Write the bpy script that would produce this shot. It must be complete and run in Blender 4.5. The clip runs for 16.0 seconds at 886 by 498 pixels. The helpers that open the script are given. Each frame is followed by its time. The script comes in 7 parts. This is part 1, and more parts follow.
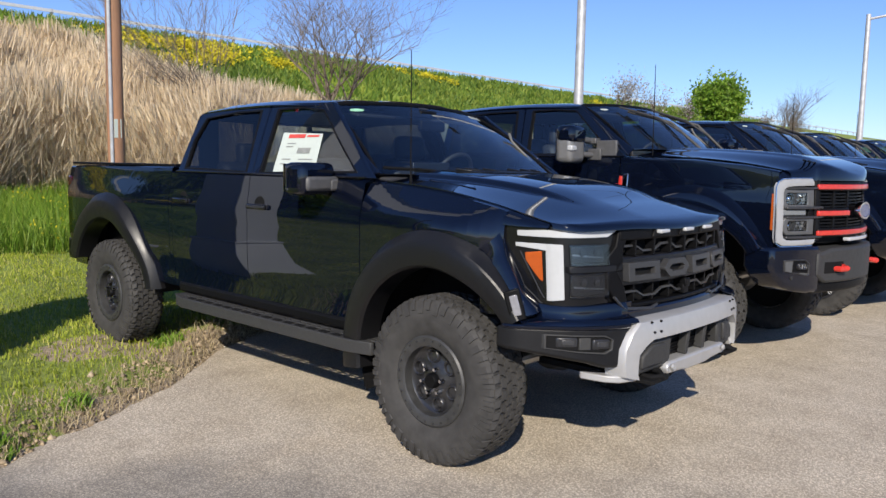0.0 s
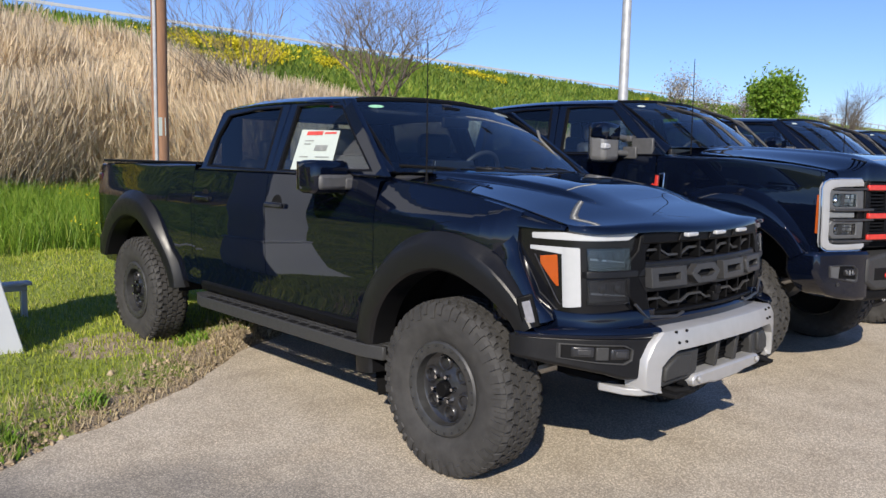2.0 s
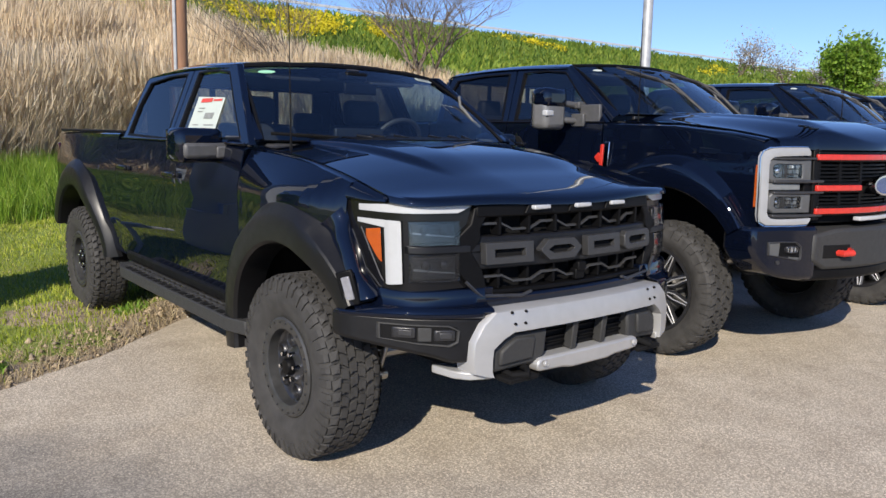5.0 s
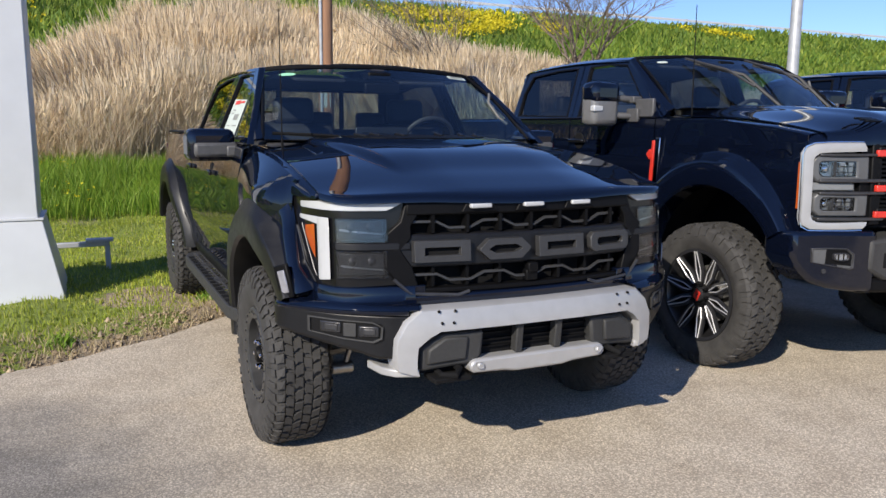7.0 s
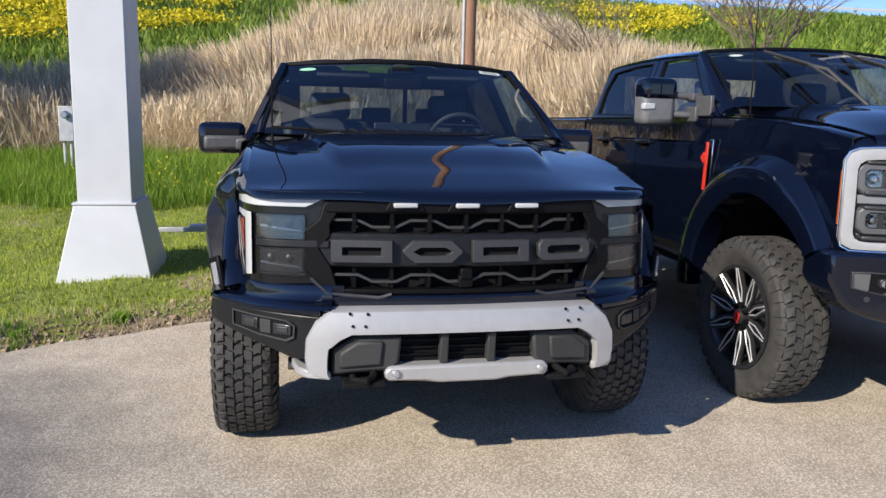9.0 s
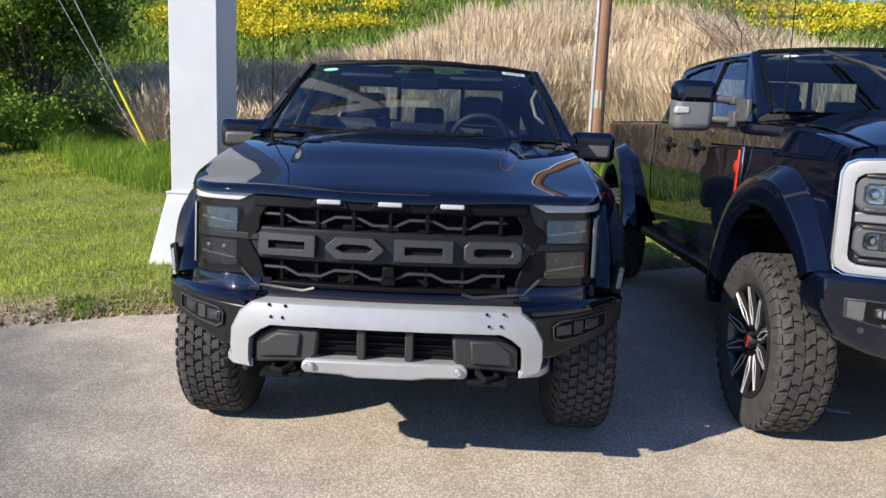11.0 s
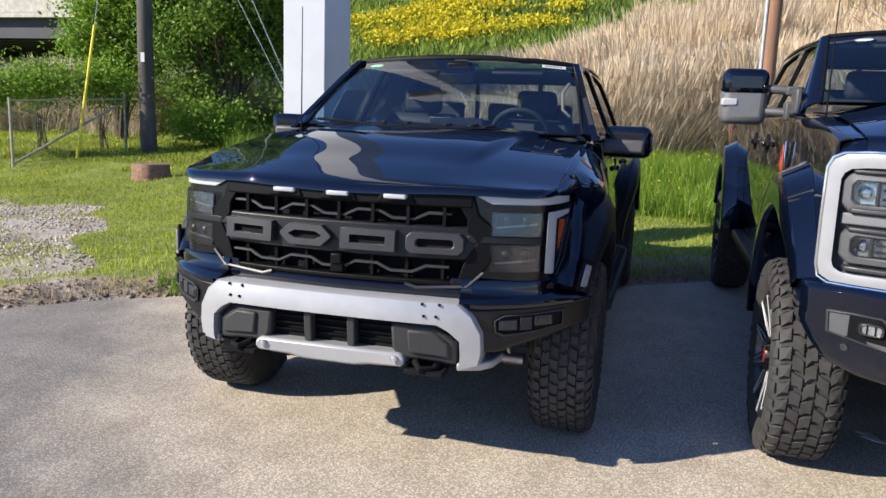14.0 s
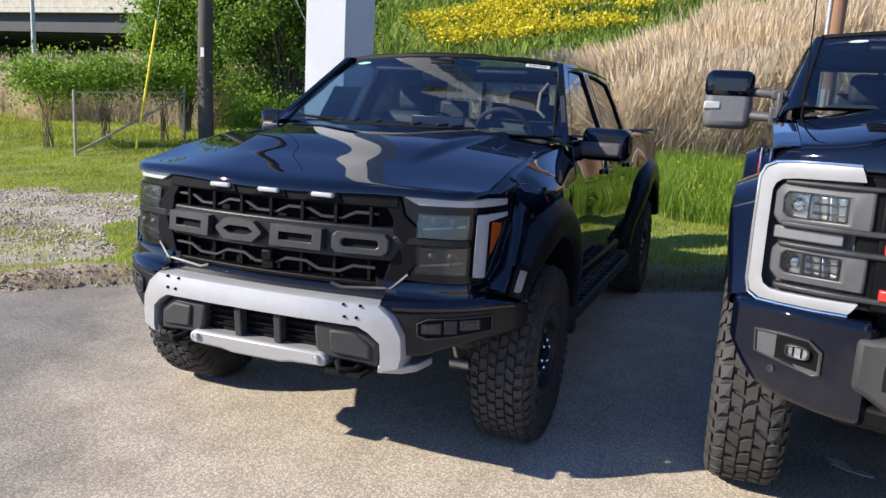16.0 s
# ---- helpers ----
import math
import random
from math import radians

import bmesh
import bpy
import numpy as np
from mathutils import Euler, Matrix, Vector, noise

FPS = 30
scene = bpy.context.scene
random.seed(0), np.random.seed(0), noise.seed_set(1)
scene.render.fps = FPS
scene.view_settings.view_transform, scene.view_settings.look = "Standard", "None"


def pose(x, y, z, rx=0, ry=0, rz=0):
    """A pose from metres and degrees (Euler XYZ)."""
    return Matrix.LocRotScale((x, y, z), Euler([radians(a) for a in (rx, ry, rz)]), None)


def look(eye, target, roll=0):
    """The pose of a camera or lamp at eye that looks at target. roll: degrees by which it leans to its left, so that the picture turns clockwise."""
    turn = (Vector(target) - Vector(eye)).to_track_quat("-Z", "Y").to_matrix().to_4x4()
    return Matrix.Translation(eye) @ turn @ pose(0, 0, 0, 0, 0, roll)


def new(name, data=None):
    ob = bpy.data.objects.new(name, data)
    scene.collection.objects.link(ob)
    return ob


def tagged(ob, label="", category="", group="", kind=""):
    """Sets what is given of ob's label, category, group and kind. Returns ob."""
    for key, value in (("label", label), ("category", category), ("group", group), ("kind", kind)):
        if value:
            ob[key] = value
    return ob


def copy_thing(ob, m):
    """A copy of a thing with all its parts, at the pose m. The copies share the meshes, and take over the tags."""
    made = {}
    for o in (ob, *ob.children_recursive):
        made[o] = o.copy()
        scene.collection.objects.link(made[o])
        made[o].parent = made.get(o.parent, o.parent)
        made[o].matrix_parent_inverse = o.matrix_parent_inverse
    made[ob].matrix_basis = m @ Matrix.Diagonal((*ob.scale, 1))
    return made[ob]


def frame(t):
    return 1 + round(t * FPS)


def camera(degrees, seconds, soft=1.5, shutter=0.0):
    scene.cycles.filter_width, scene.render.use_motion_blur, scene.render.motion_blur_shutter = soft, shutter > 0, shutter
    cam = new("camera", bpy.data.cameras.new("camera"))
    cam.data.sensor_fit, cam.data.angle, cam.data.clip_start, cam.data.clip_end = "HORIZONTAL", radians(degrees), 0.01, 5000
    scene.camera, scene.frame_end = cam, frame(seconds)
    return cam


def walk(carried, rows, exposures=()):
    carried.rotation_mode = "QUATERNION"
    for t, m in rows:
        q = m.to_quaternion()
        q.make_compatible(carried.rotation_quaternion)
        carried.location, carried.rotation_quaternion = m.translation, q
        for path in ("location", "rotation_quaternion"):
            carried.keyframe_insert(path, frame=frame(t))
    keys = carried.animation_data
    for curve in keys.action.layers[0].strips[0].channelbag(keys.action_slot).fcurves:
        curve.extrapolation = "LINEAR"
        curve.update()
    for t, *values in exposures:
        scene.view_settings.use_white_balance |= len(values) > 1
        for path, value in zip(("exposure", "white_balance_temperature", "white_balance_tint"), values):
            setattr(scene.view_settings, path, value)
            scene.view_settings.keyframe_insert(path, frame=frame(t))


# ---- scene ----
cam = camera(59.8, 16.0)
METRES, EYE, TILT, LEAN, TURN = 6.295, 1.54, 0.0, 0.0, 42.7
ROWS = [
    (0.0, 0.0, 0.0, 0.0, 0.11, -6.18, -1.04),
    (0.5, 0.0065, 0.0013, -0.0005, 0.87, -6.24, -0.94),
    (1.0, 0.0087, 0.0108, -0.0006, 1.62, -6.25, -0.89),
    (1.5, 0.0106, 0.0248, 0.0005, 2.59, -6.26, -1.02),
    (2.0, 0.0271, 0.0288, 0.0001, 3.74, -6.35, -1.2),
    (2.5, 0.0645, 0.0187, 0.0011, 4.75, -6.54, -1.28),
    (3.0, 0.0825, 0.0189, 0.0018, 5.31, -6.88, -1.16),
    (3.5, 0.1045, 0.0335, 0.0005, 5.58, -7.37, -1.0),
    (4.0, 0.1316, 0.0495, 0.0006, 5.92, -7.96, -0.95),
    (6.5, 0.3065, 0.1149, 0.0012, 18.43, -8.89, -0.71),
    (7.0, 0.3511, 0.1246, 0.0032, 22.41, -8.96, -0.4),
    (7.5, 0.3808, 0.1486, 0.0006, 26.2, -9.11, -0.37),
    (8.0, 0.4093, 0.1812, 0.0028, 29.65, -9.22, -0.53),
    (8.5, 0.447, 0.206, 0.0031, 32.92, -9.25, -0.84),
    (11.0, 0.6048, 0.3409, 0.0069, 49.07, -9.49, -2.24),
    (11.5, 0.6144, 0.366, 0.0053, 51.78, -9.61, -2.16),
    (12.0, 0.6265, 0.3982, 0.0063, 54.45, -9.58, -1.94),
    (12.5, 0.6457, 0.418, 0.0064, 57.2, -9.44, -1.73),
    (13.0, 0.6769, 0.4384, 0.009, 59.86, -9.46, -1.74),
    (13.5, 0.695, 0.4538, 0.0082, 62.06, -9.67, -1.87),
    (14.0, 0.7012, 0.4768, 0.006, 63.69, -9.94, -2.02),
    (14.5, 0.7076, 0.5024, 0.0075, 64.86, -10.22, -2.18),
    (15.0, 0.7134, 0.5241, 0.0086, 66.07, -10.39, -2.41),
    (15.5, 0.7247, 0.5485, 0.0103, 67.56, -10.39, -2.76),
    (16.0, 0.7308, 0.5677, 0.0108, 69.21, -10.33, -3.01),
]
walk(cam, [(t, pose(0, 0, EYE, TILT, LEAN, TURN) @ pose(METRES * x, METRES * y, METRES * z, 90 + pitch, roll, yaw)) for t, x, y, z, yaw, pitch, roll in ROWS],
     exposures=((0.0, 0.87), (4.0, 0.90), (7.0, 0.96), (11.0, 1.22), (16.0, 1.29)))

# ---------------------------------------------------------------- light
SUN_AZ = math.atan2(-0.80, 0.60)
SUN_EL = radians(30.5)
world = bpy.data.worlds.new("world")
scene.world = world
world.use_nodes = True
wn = world.node_tree.nodes
sky = wn.new("ShaderNodeTexSky")
sky.sky_type = "NISHITA"
sky.sun_disc = False
sky.sun_elevation = SUN_EL
sky.sun_rotation = math.atan2(0.60, -0.80)
sky.air_density, sky.dust_density, sky.ozone_density = 1.0, 0.05, 3.8
wn["Background"].inputs["Strength"].default_value = 0.077
tone = wn.new("ShaderNodeMix")
tone.data_type, tone.blend_type = "RGBA", "MULTIPLY"
tone.inputs[0].default_value = 1.0
tone.inputs[7].default_value = (0.68, 0.76, 1.04, 1)
world.node_tree.links.new(sky.outputs[0], tone.inputs[6])
world.node_tree.links.new(tone.outputs[2], wn["Background"].inputs["Color"])
sun = new("sun", bpy.data.lights.new("sun", "SUN"))
sun.data.energy, sun.data.angle, sun.data.color = 3.35, radians(0.55), (1.0, 0.915, 0.79)
toward = Vector((math.cos(SUN_EL) * math.cos(SUN_AZ), math.cos(SUN_EL) * math.sin(SUN_AZ), math.sin(SUN_EL)))
sun.matrix_world = look(toward * 60, (0, 0, 0))


# ---------------------------------------------------------------- materials
class Mat:
    """A node material under construction."""

    def __init__(self, name):
        self.m = bpy.data.materials.new(name)
        self.m.use_nodes = True
        self.t = self.m.node_tree
        self.b = self.t.nodes["Principled BSDF"]

    def node(self, kind, **props):
        n = self.t.nodes.new(kind)
        for k, v in props.items():
            if k in n.inputs:
                n.inputs[k].default_value = v
        return n

    def link(self, a, b):
        self.t.links.new(a, b)

    def coords(self, scale=1.0, stretch=(1, 1, 1)):
        tc = self.t.nodes.new("ShaderNodeTexCoord")
        mp = self.t.nodes.new("ShaderNodeMapping")
        mp.inputs["Scale"].default_value = [scale * s for s in stretch]
        self.link(tc.outputs["Object"], mp.inputs["Vector"])
        return mp.outputs["Vector"]

    def noise(self, scale, detail=4.0, stretch=(1, 1, 1), rough=0.55):
        n = self.node("ShaderNodeTexNoise", Scale=scale, Detail=detail, Roughness=rough)
        self.link(self.coords(1.0, stretch), n.inputs["Vector"])
        return n.outputs["Fac"]

    def ramp(self, fac, stops):
        r = self.t.nodes.new("ShaderNodeValToRGB")
        while len(r.color_ramp.elements) < len(stops):
            r.color_ramp.elements.new(0.5)
        for e, (p, c) in zip(r.color_ramp.elements, stops):
            e.position = p
            e.color = (*c, 1) if len(c) == 3 else c
        self.link(fac, r.inputs["Fac"])
        return r.outputs["Color"]

    def mix(self, fac, a, b, mode="MIX"):
        n = self.t.nodes.new("ShaderNodeMix")
        n.data_type, n.blend_type = "RGBA", mode
        for sock, v in ((n.inputs[0], fac), (n.inputs[6], a), (n.inputs[7], b)):
            if hasattr(v, "links"):
                self.link(v, sock)
            elif isinstance(v, (int, float)):
                sock.default_value = v
            else:
                sock.default_value = (*v, 1)
        return n.outputs[2]

    def bump(self, fac, strength=0.3, distance=0.01):
        n = self.node("ShaderNodeBump", Strength=strength, Distance=distance)
        self.link(fac, n.inputs["Height"])
        if self.b.inputs["Normal"].links:
            self.link(self.b.inputs["Normal"].links[0].from_socket, n.inputs["Normal"])
        self.link(n.outputs["Normal"], self.b.inputs["Normal"])

    def set(self, **props):
        for k, v in props.items():
            sock = self.b.inputs[k.replace("_", " ")]
            if hasattr(v, "links"):
                self.link(v, sock)
            elif isinstance(v, tuple) and len(v) == 3:
                sock.default_value = (*v, 1)
            else:
                sock.default_value = v
        return self


def plain(name, colour, rough, metal=0.0, var=0.15, scale=30.0, bump=0.0, coat=0.0, spec=0.5):
    """A surface of one colour with slight mottling and uneven gloss."""
    m = Mat(name)
    lo = tuple(c * (1 - var) for c in colour)
    hi = tuple(min(1, c * (1 + var)) for c in colour)
    n = m.noise(scale, 5)
    m.set(Base_Color=m.ramp(n, [(0.3, lo), (0.7, hi)]), Metallic=metal, Coat_Weight=coat)
    m.b.inputs["Specular IOR Level"].default_value = spec
    m.b.inputs["Coat Roughness"].default_value = 0.03
    r = m.ramp(m.noise(scale * 0.3, 3), [(0.3, (max(0.0, rough - 0.05),) * 3), (0.7, (min(1, rough + 0.05),) * 3)])
    m.link(r, m.b.inputs["Roughness"])
    if bump:
        m.bump(m.noise(scale * 8, 3), bump, 0.002)
    return m.m


def island_mat(name, stops, rough=0.6, trans=0.0, noise_scale=0.0, dark=0.6, spec=0.25):
    """Foliage and blades: the colour goes by piece, and drifts over metres."""
    m = Mat(name)
    g = m.t.nodes.new("ShaderNodeNewGeometry")
    col = m.ramp(g.outputs["Random Per Island"], stops)
    if noise_scale:
        n = m.ramp(m.noise(noise_scale, 3), [(0.35, (dark, dark, dark)), (0.65, (1.15, 1.1, 1.0))])
        col = m.mix(1.0, col, n, "MULTIPLY")
    m.set(Base_Color=col, Roughness=rough)
    m.b.inputs["Specular IOR Level"].default_value = spec
    if trans:
        tr = m.t.nodes.new("ShaderNodeBsdfTranslucent")
        m.link(col, tr.inputs["Color"])
        mx = m.t.nodes.new("ShaderNodeMixShader")
        mx.inputs[0].default_value = trans
        m.link(m.b.outputs[0], mx.inputs[1])
        m.link(tr.outputs[0], mx.inputs[2])
        m.link(mx.outputs[0], m.t.nodes["Material Output"].inputs["Surface"])
    return m.m


def glass(name, tint, rough=0.0, ior=1.6):
    """Thin tinted pane: clear tint under a reflecting face, stronger at a glance."""
    m = Mat(name)
    t = m.t.nodes.new("ShaderNodeBsdfTransparent")
    t.inputs["Color"].default_value = (*tint, 1)
    g = m.t.nodes.new("ShaderNodeBsdfGlossy")
    g.inputs["Roughness"].default_value = rough
    face = ((ior - 1) / (ior + 1)) ** 2
    lw = m.node("ShaderNodeLayerWeight", Blend=0.5)
    power = m.t.nodes.new("ShaderNodeMath")
    power.operation = "POWER"
    power.inputs[1].default_value = 5.0
    m.link(lw.outputs["Facing"], power.inputs[0])
    gain = m.t.nodes.new("ShaderNodeMath")
    gain.operation = "MULTIPLY_ADD"
    gain.inputs[1].default_value, gain.inputs[2].default_value = 1 - face, face
    m.link(power.outputs[0], gain.inputs[0])
    mx = m.t.nodes.new("ShaderNodeMixShader")
    m.link(gain.outputs[0], mx.inputs[0])
    m.link(t.outputs[0], mx.inputs[1])
    m.link(g.outputs[0], mx.inputs[2])
    m.link(mx.outputs[0], m.t.nodes["Material Output"].inputs["Surface"])
    return m.m


def paint_material():
    m = Mat("black_paint")
    n = m.noise(900, 2)
    m.set(Base_Color=m.ramp(n, [(0.3, (0.0014, 0.0025, 0.007)), (0.7, (0.0026, 0.0045, 0.0125))]), Roughness=0.45, Coat_Weight=1.0)
    m.b.inputs["Specular IOR Level"].default_value = 0.0
    m.b.inputs["Coat Roughness"].default_value = 0.012
    m.b.inputs["Coat IOR"].default_value = 1.61
    dust = m.ramp(m.noise(3.0, 5), [(0.35, (0.004,) * 3), (0.75, (0.025,) * 3)])
    m.link(dust, m.b.inputs["Coat Roughness"])
    return m.m


def pavement_material():
    """Worn paving: tan dust-filled surface by the stalls, greyer open aggregate out on the lot."""
    m = Mat("worn_pavement")
    fine = m.noise(120, 4, rough=0.75)
    speck = m.node("ShaderNodeTexVoronoi", Scale=68.0)
    m.link(m.coords(), speck.inputs["Vector"])
    mid = m.noise(3.2, 6)
    big = m.noise(0.6, 5, rough=0.6)
    tc = m.t.nodes.new("ShaderNodeTexCoord")
    sep = m.t.nodes.new("ShaderNodeSeparateXYZ")
    m.link(tc.outputs["Object"], sep.inputs[0])
    def madd(value, k, add):
        n = m.t.nodes.new("ShaderNodeMath")
        n.operation = "MULTIPLY_ADD"
        n.inputs[1].default_value = k
        m.link(value, n.inputs[0])
        if hasattr(add, "links"):
            m.link(add, n.inputs[2])
        else:
            n.inputs[2].default_value = add
        return n.outputs[0]
    drift = madd(big, 1.2, madd(sep.outputs["Y"], -0.36, madd(sep.outputs["X"], 0.24, 1.4)))
    grey = m.ramp(mid, [(0.3, (0.215, 0.196, 0.17)), (0.7, (0.29, 0.266, 0.233))])
    tan = m.ramp(mid, [(0.3, (0.50, 0.425, 0.325)), (0.7, (0.63, 0.55, 0.435))])
    col = m.mix(m.ramp(drift, [(0.34, (1, 1, 1)), (0.70, (0, 0, 0))]), grey, tan)
    grain = m.ramp(fine, [(0.34, (0.40, 0.40, 0.41)), (0.5, (1, 1, 1)), (0.66, (1.55, 1.53, 1.5))])
    col = m.mix(1.0, col, grain, "MULTIPLY")
    stones = m.ramp(speck.outputs["Distance"], [(0.0, (1.3, 1.28, 1.25)), (0.3, (1, 1, 1)), (0.62, (0.6, 0.6, 0.6))])
    col = m.mix(0.8, col, stones, "MULTIPLY")
    stain = m.ramp(m.noise(1.3, 7, rough=0.7), [(0.30, (0.62, 0.60, 0.58)), (0.40, (0.93, 0.93, 0.93)), (0.58, (1, 1, 1)), (0.7, (1.12, 1.11, 1.09))])
    col = m.mix(0.75, col, stain, "MULTIPLY")
    spots = m.ramp(m.noise(9.0, 3, rough=0.5), [(0.22, (0.45, 0.43, 0.42)), (0.28, (1, 1, 1))])
    col = m.mix(0.7, col, spots, "MULTIPLY")
    m.set(Base_Color=col, Roughness=0.92)
    m.bump(speck.outputs["Distance"], 0.22, 0.005)
    m.bump(fine, 0.25, 0.003)
    return m.m


def ground_material():
    """Soil under turf: the mesh says where it lies bare; elsewhere green thatch with thin spots."""
    m = Mat("turf_soil")
    a = m.noise(0.8, 6)
    b = m.noise(14, 5, rough=0.7)
    c = m.noise(60, 4, rough=0.7)
    green = m.ramp(b, [(0.3, (0.12, 0.155, 0.028)), (0.55, (0.21, 0.26, 0.045)), (0.8, (0.32, 0.33, 0.09))])
    brown = m.ramp(c, [(0.3, (0.17, 0.13, 0.085)), (0.55, (0.34, 0.27, 0.185)), (0.75, (0.48, 0.40, 0.30))])
    pale = m.ramp(c, [(0.3, (0.26, 0.225, 0.175)), (0.55, (0.46, 0.41, 0.335)), (0.75, (0.62, 0.57, 0.49))])
    at = m.t.nodes.new("ShaderNodeAttribute")
    at.attribute_name = "bare"
    stony = m.mix(1.0, m.ramp(m.noise(2.2, 6, rough=0.65), [(0.36, (0, 0, 0)), (0.54, (1, 1, 1))]), m.ramp(at.outputs["Fac"], [(0.82, (0, 0, 0)), (0.95, (1, 1, 1))]), "MULTIPLY")
    dirt = m.mix(stony, brown, pale)
    thin = m.ramp(a, [(0.28, (0.7, 0.7, 0.7)), (0.40, (0, 0, 0))])
    fac = m.mix(1.0, thin, m.ramp(at.outputs["Fac"], [(0.3, (0, 0, 0)), (0.7, (1, 1, 1))]), "LIGHTEN")
    m.set(Base_Color=m.mix(fac, green, dirt), Roughness=0.95)
    m.bump(b, 0.6, 0.03)
    m.bump(c, 0.5, 0.012)
    return m.m


M_PAINT = paint_material()
M_EMBLEM = plain("grey_emblem_paint", (0.032, 0.032, 0.033), 0.42, var=0.1)
M_TRIM = plain("black_plastic", (0.004, 0.004, 0.0045), 0.48, bump=0.15, scale=60, spec=0.13)
M_FLARE = plain("satin_black_plastic", (0.007, 0.007, 0.008), 0.40, bump=0.08, scale=60, spec=0.38)
M_PAD = plain("grey_textured_plastic", (0.028, 0.028, 0.028), 0.62, bump=0.3, scale=80)
# for black parts, and for fills whose near-black paints shade into gaps
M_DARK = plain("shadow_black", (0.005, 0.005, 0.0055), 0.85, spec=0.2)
M_SILVER = plain("silver_paint", (0.41, 0.41, 0.412), 0.40, metal=0.35, var=0.06, scale=12, coat=0.3)
M_STEEL = plain("bare_steel", (0.35, 0.34, 0.33), 0.42, metal=0.9, scale=25)
M_GUN = plain("gunmetal_grey", (0.055, 0.055, 0.058), 0.4, metal=0.5)
M_MILL = plain("milled_aluminium", (0.46, 0.46, 0.47), 0.42, metal=0.35, var=0.08)
M_CHROME = plain("chrome", (0.75, 0.75, 0.76), 0.08, metal=1.0, var=0.05)
M_RIM = plain("black_rim", (0.018, 0.018, 0.020), 0.33, coat=0.4)
M_RUBBER = plain("tyre_rubber", (0.036, 0.0345, 0.033), 0.78, var=0.3, scale=14, bump=0.25)
M_WHITE = plain("white_lamp_plastic", (0.43, 0.44, 0.45), 0.2, var=0.03, coat=0.5)
M_AMBER = plain("amber_lens", (0.40, 0.075, 0.010), 0.18, var=0.1, coat=0.6)
M_REDLENS = plain("red_lens", (0.30, 0.01, 0.012), 0.15, coat=0.8)
M_RED = plain("red_paint", (0.50, 0.03, 0.018), 0.32, coat=0.4)
M_CLEARGREY = plain("lamp_reflector", (0.45, 0.46, 0.47), 0.28, metal=0.8)
M_MARKER = plain("frosted_marker_lens", (0.22, 0.22, 0.24), 0.25, coat=0.5)
M_GLOSSTRIM = plain("gloss_black_plastic", (0.006, 0.006, 0.007), 0.16, spec=0.45)
M_GREYCAP = plain("grey_mirror_cap", (0.18, 0.18, 0.18), 0.36, metal=0.3, var=0.08, coat=0.3)
M_ARM = plain("grey_mirror_plastic", (0.07, 0.07, 0.072), 0.5, bump=0.1)
M_LEATHER = plain("dark_upholstery", (0.03, 0.03, 0.033), 0.6, bump=0.2)
M_GREYCLOTH = plain("grey_lining", (0.12, 0.117, 0.11), 0.8, bump=0.2)
M_PAPER = plain("paper", (0.47, 0.52, 0.48), 0.7, var=0.03)
M_PALE_MARK = plain("white_ground_mark", (0.78, 0.78, 0.76), 0.7, var=0.1)
M_INK = plain("grey_ink", (0.22, 0.23, 0.22), 0.7)
M_REDINK = plain("red_ink", (0.55, 0.06, 0.05), 0.7)
M_GREENTAG = plain("green_sticker", (0.30, 0.62, 0.40), 0.5)
M_BLUETAG = plain("blue_enamel", (0.02, 0.06, 0.2), 0.15, coat=0.8)
M_GLASS = glass("clear_window_glass", (0.50, 0.64, 0.72), 0.0, 2.25)
M_REAR = glass("rear_window_glass", (0.62, 0.64, 0.62), 0.0, 1.6)
M_TINT = glass("privacy_glass", (0.12, 0.14, 0.165), 0.0, 1.8)
M_LENS = glass("smoked_lamp_lens", (0.72, 0.74, 0.76), 0.0, 1.75)
M_CLEARLENS = glass("clear_lamp_lens", (0.9, 0.92, 0.93))
M_MIRROR = plain("mirror_glass", (0.8, 0.8, 0.82), 0.01, metal=1.0, var=0.0)
M_PAVE = pavement_material()
M_SOIL = ground_material()
M_GRASS = island_mat("lawn_blades", [(0.0, (0.21, 0.275, 0.036)), (0.5, (0.335, 0.415, 0.055)), (0.85, (0.45, 0.49, 0.085)), (1.0, (0.58, 0.53, 0.22))], 0.6, 0.4, 0.5, 0.78, 0.15)
M_TALL = island_mat("tall_grass_blades", [(0.0, (0.10, 0.20, 0.02)), (0.6, (0.20, 0.34, 0.035)), (1.0, (0.33, 0.42, 0.07))], 0.5, 0.4, 0.35, 0.75)
M_REED = island_mat("dry_reed", [(0.0, (0.44, 0.36, 0.255)), (0.4, (0.60, 0.505, 0.365)), (0.8, (0.72, 0.62, 0.475)), (1.0, (0.84, 0.755, 0.61))], 0.75, 0.4, 0.16, 0.82)
M_HILL = island_mat("hill_herbage", [(0.0, (0.08, 0.155, 0.025)), (0.5, (0.155, 0.25, 0.04)), (1.0, (0.28, 0.35, 0.06))], 0.6, 0.35, 0.12, 0.7)
M_YELLOW = island_mat("yellow_blossom", [(0.0, (0.44, 0.38, 0.02)), (1.0, (0.72, 0.61, 0.03))], 0.6, 0.3)
M_LEAF = island_mat("green_leaves", [(0.0, (0.06, 0.125, 0.02)), (0.5, (0.13, 0.235, 0.035)), (1.0, (0.27, 0.38, 0.06))], 0.5, 0.4)
M_LEAF2 = island_mat("fresh_leaves", [(0.0, (0.11, 0.21, 0.025)), (0.6, (0.21, 0.35, 0.04)), (1.0, (0.35, 0.47, 0.08))], 0.5, 0.45)
M_TWIG = plain("grey_twigs", (0.16, 0.13, 0.10), 0.85, var=0.3)
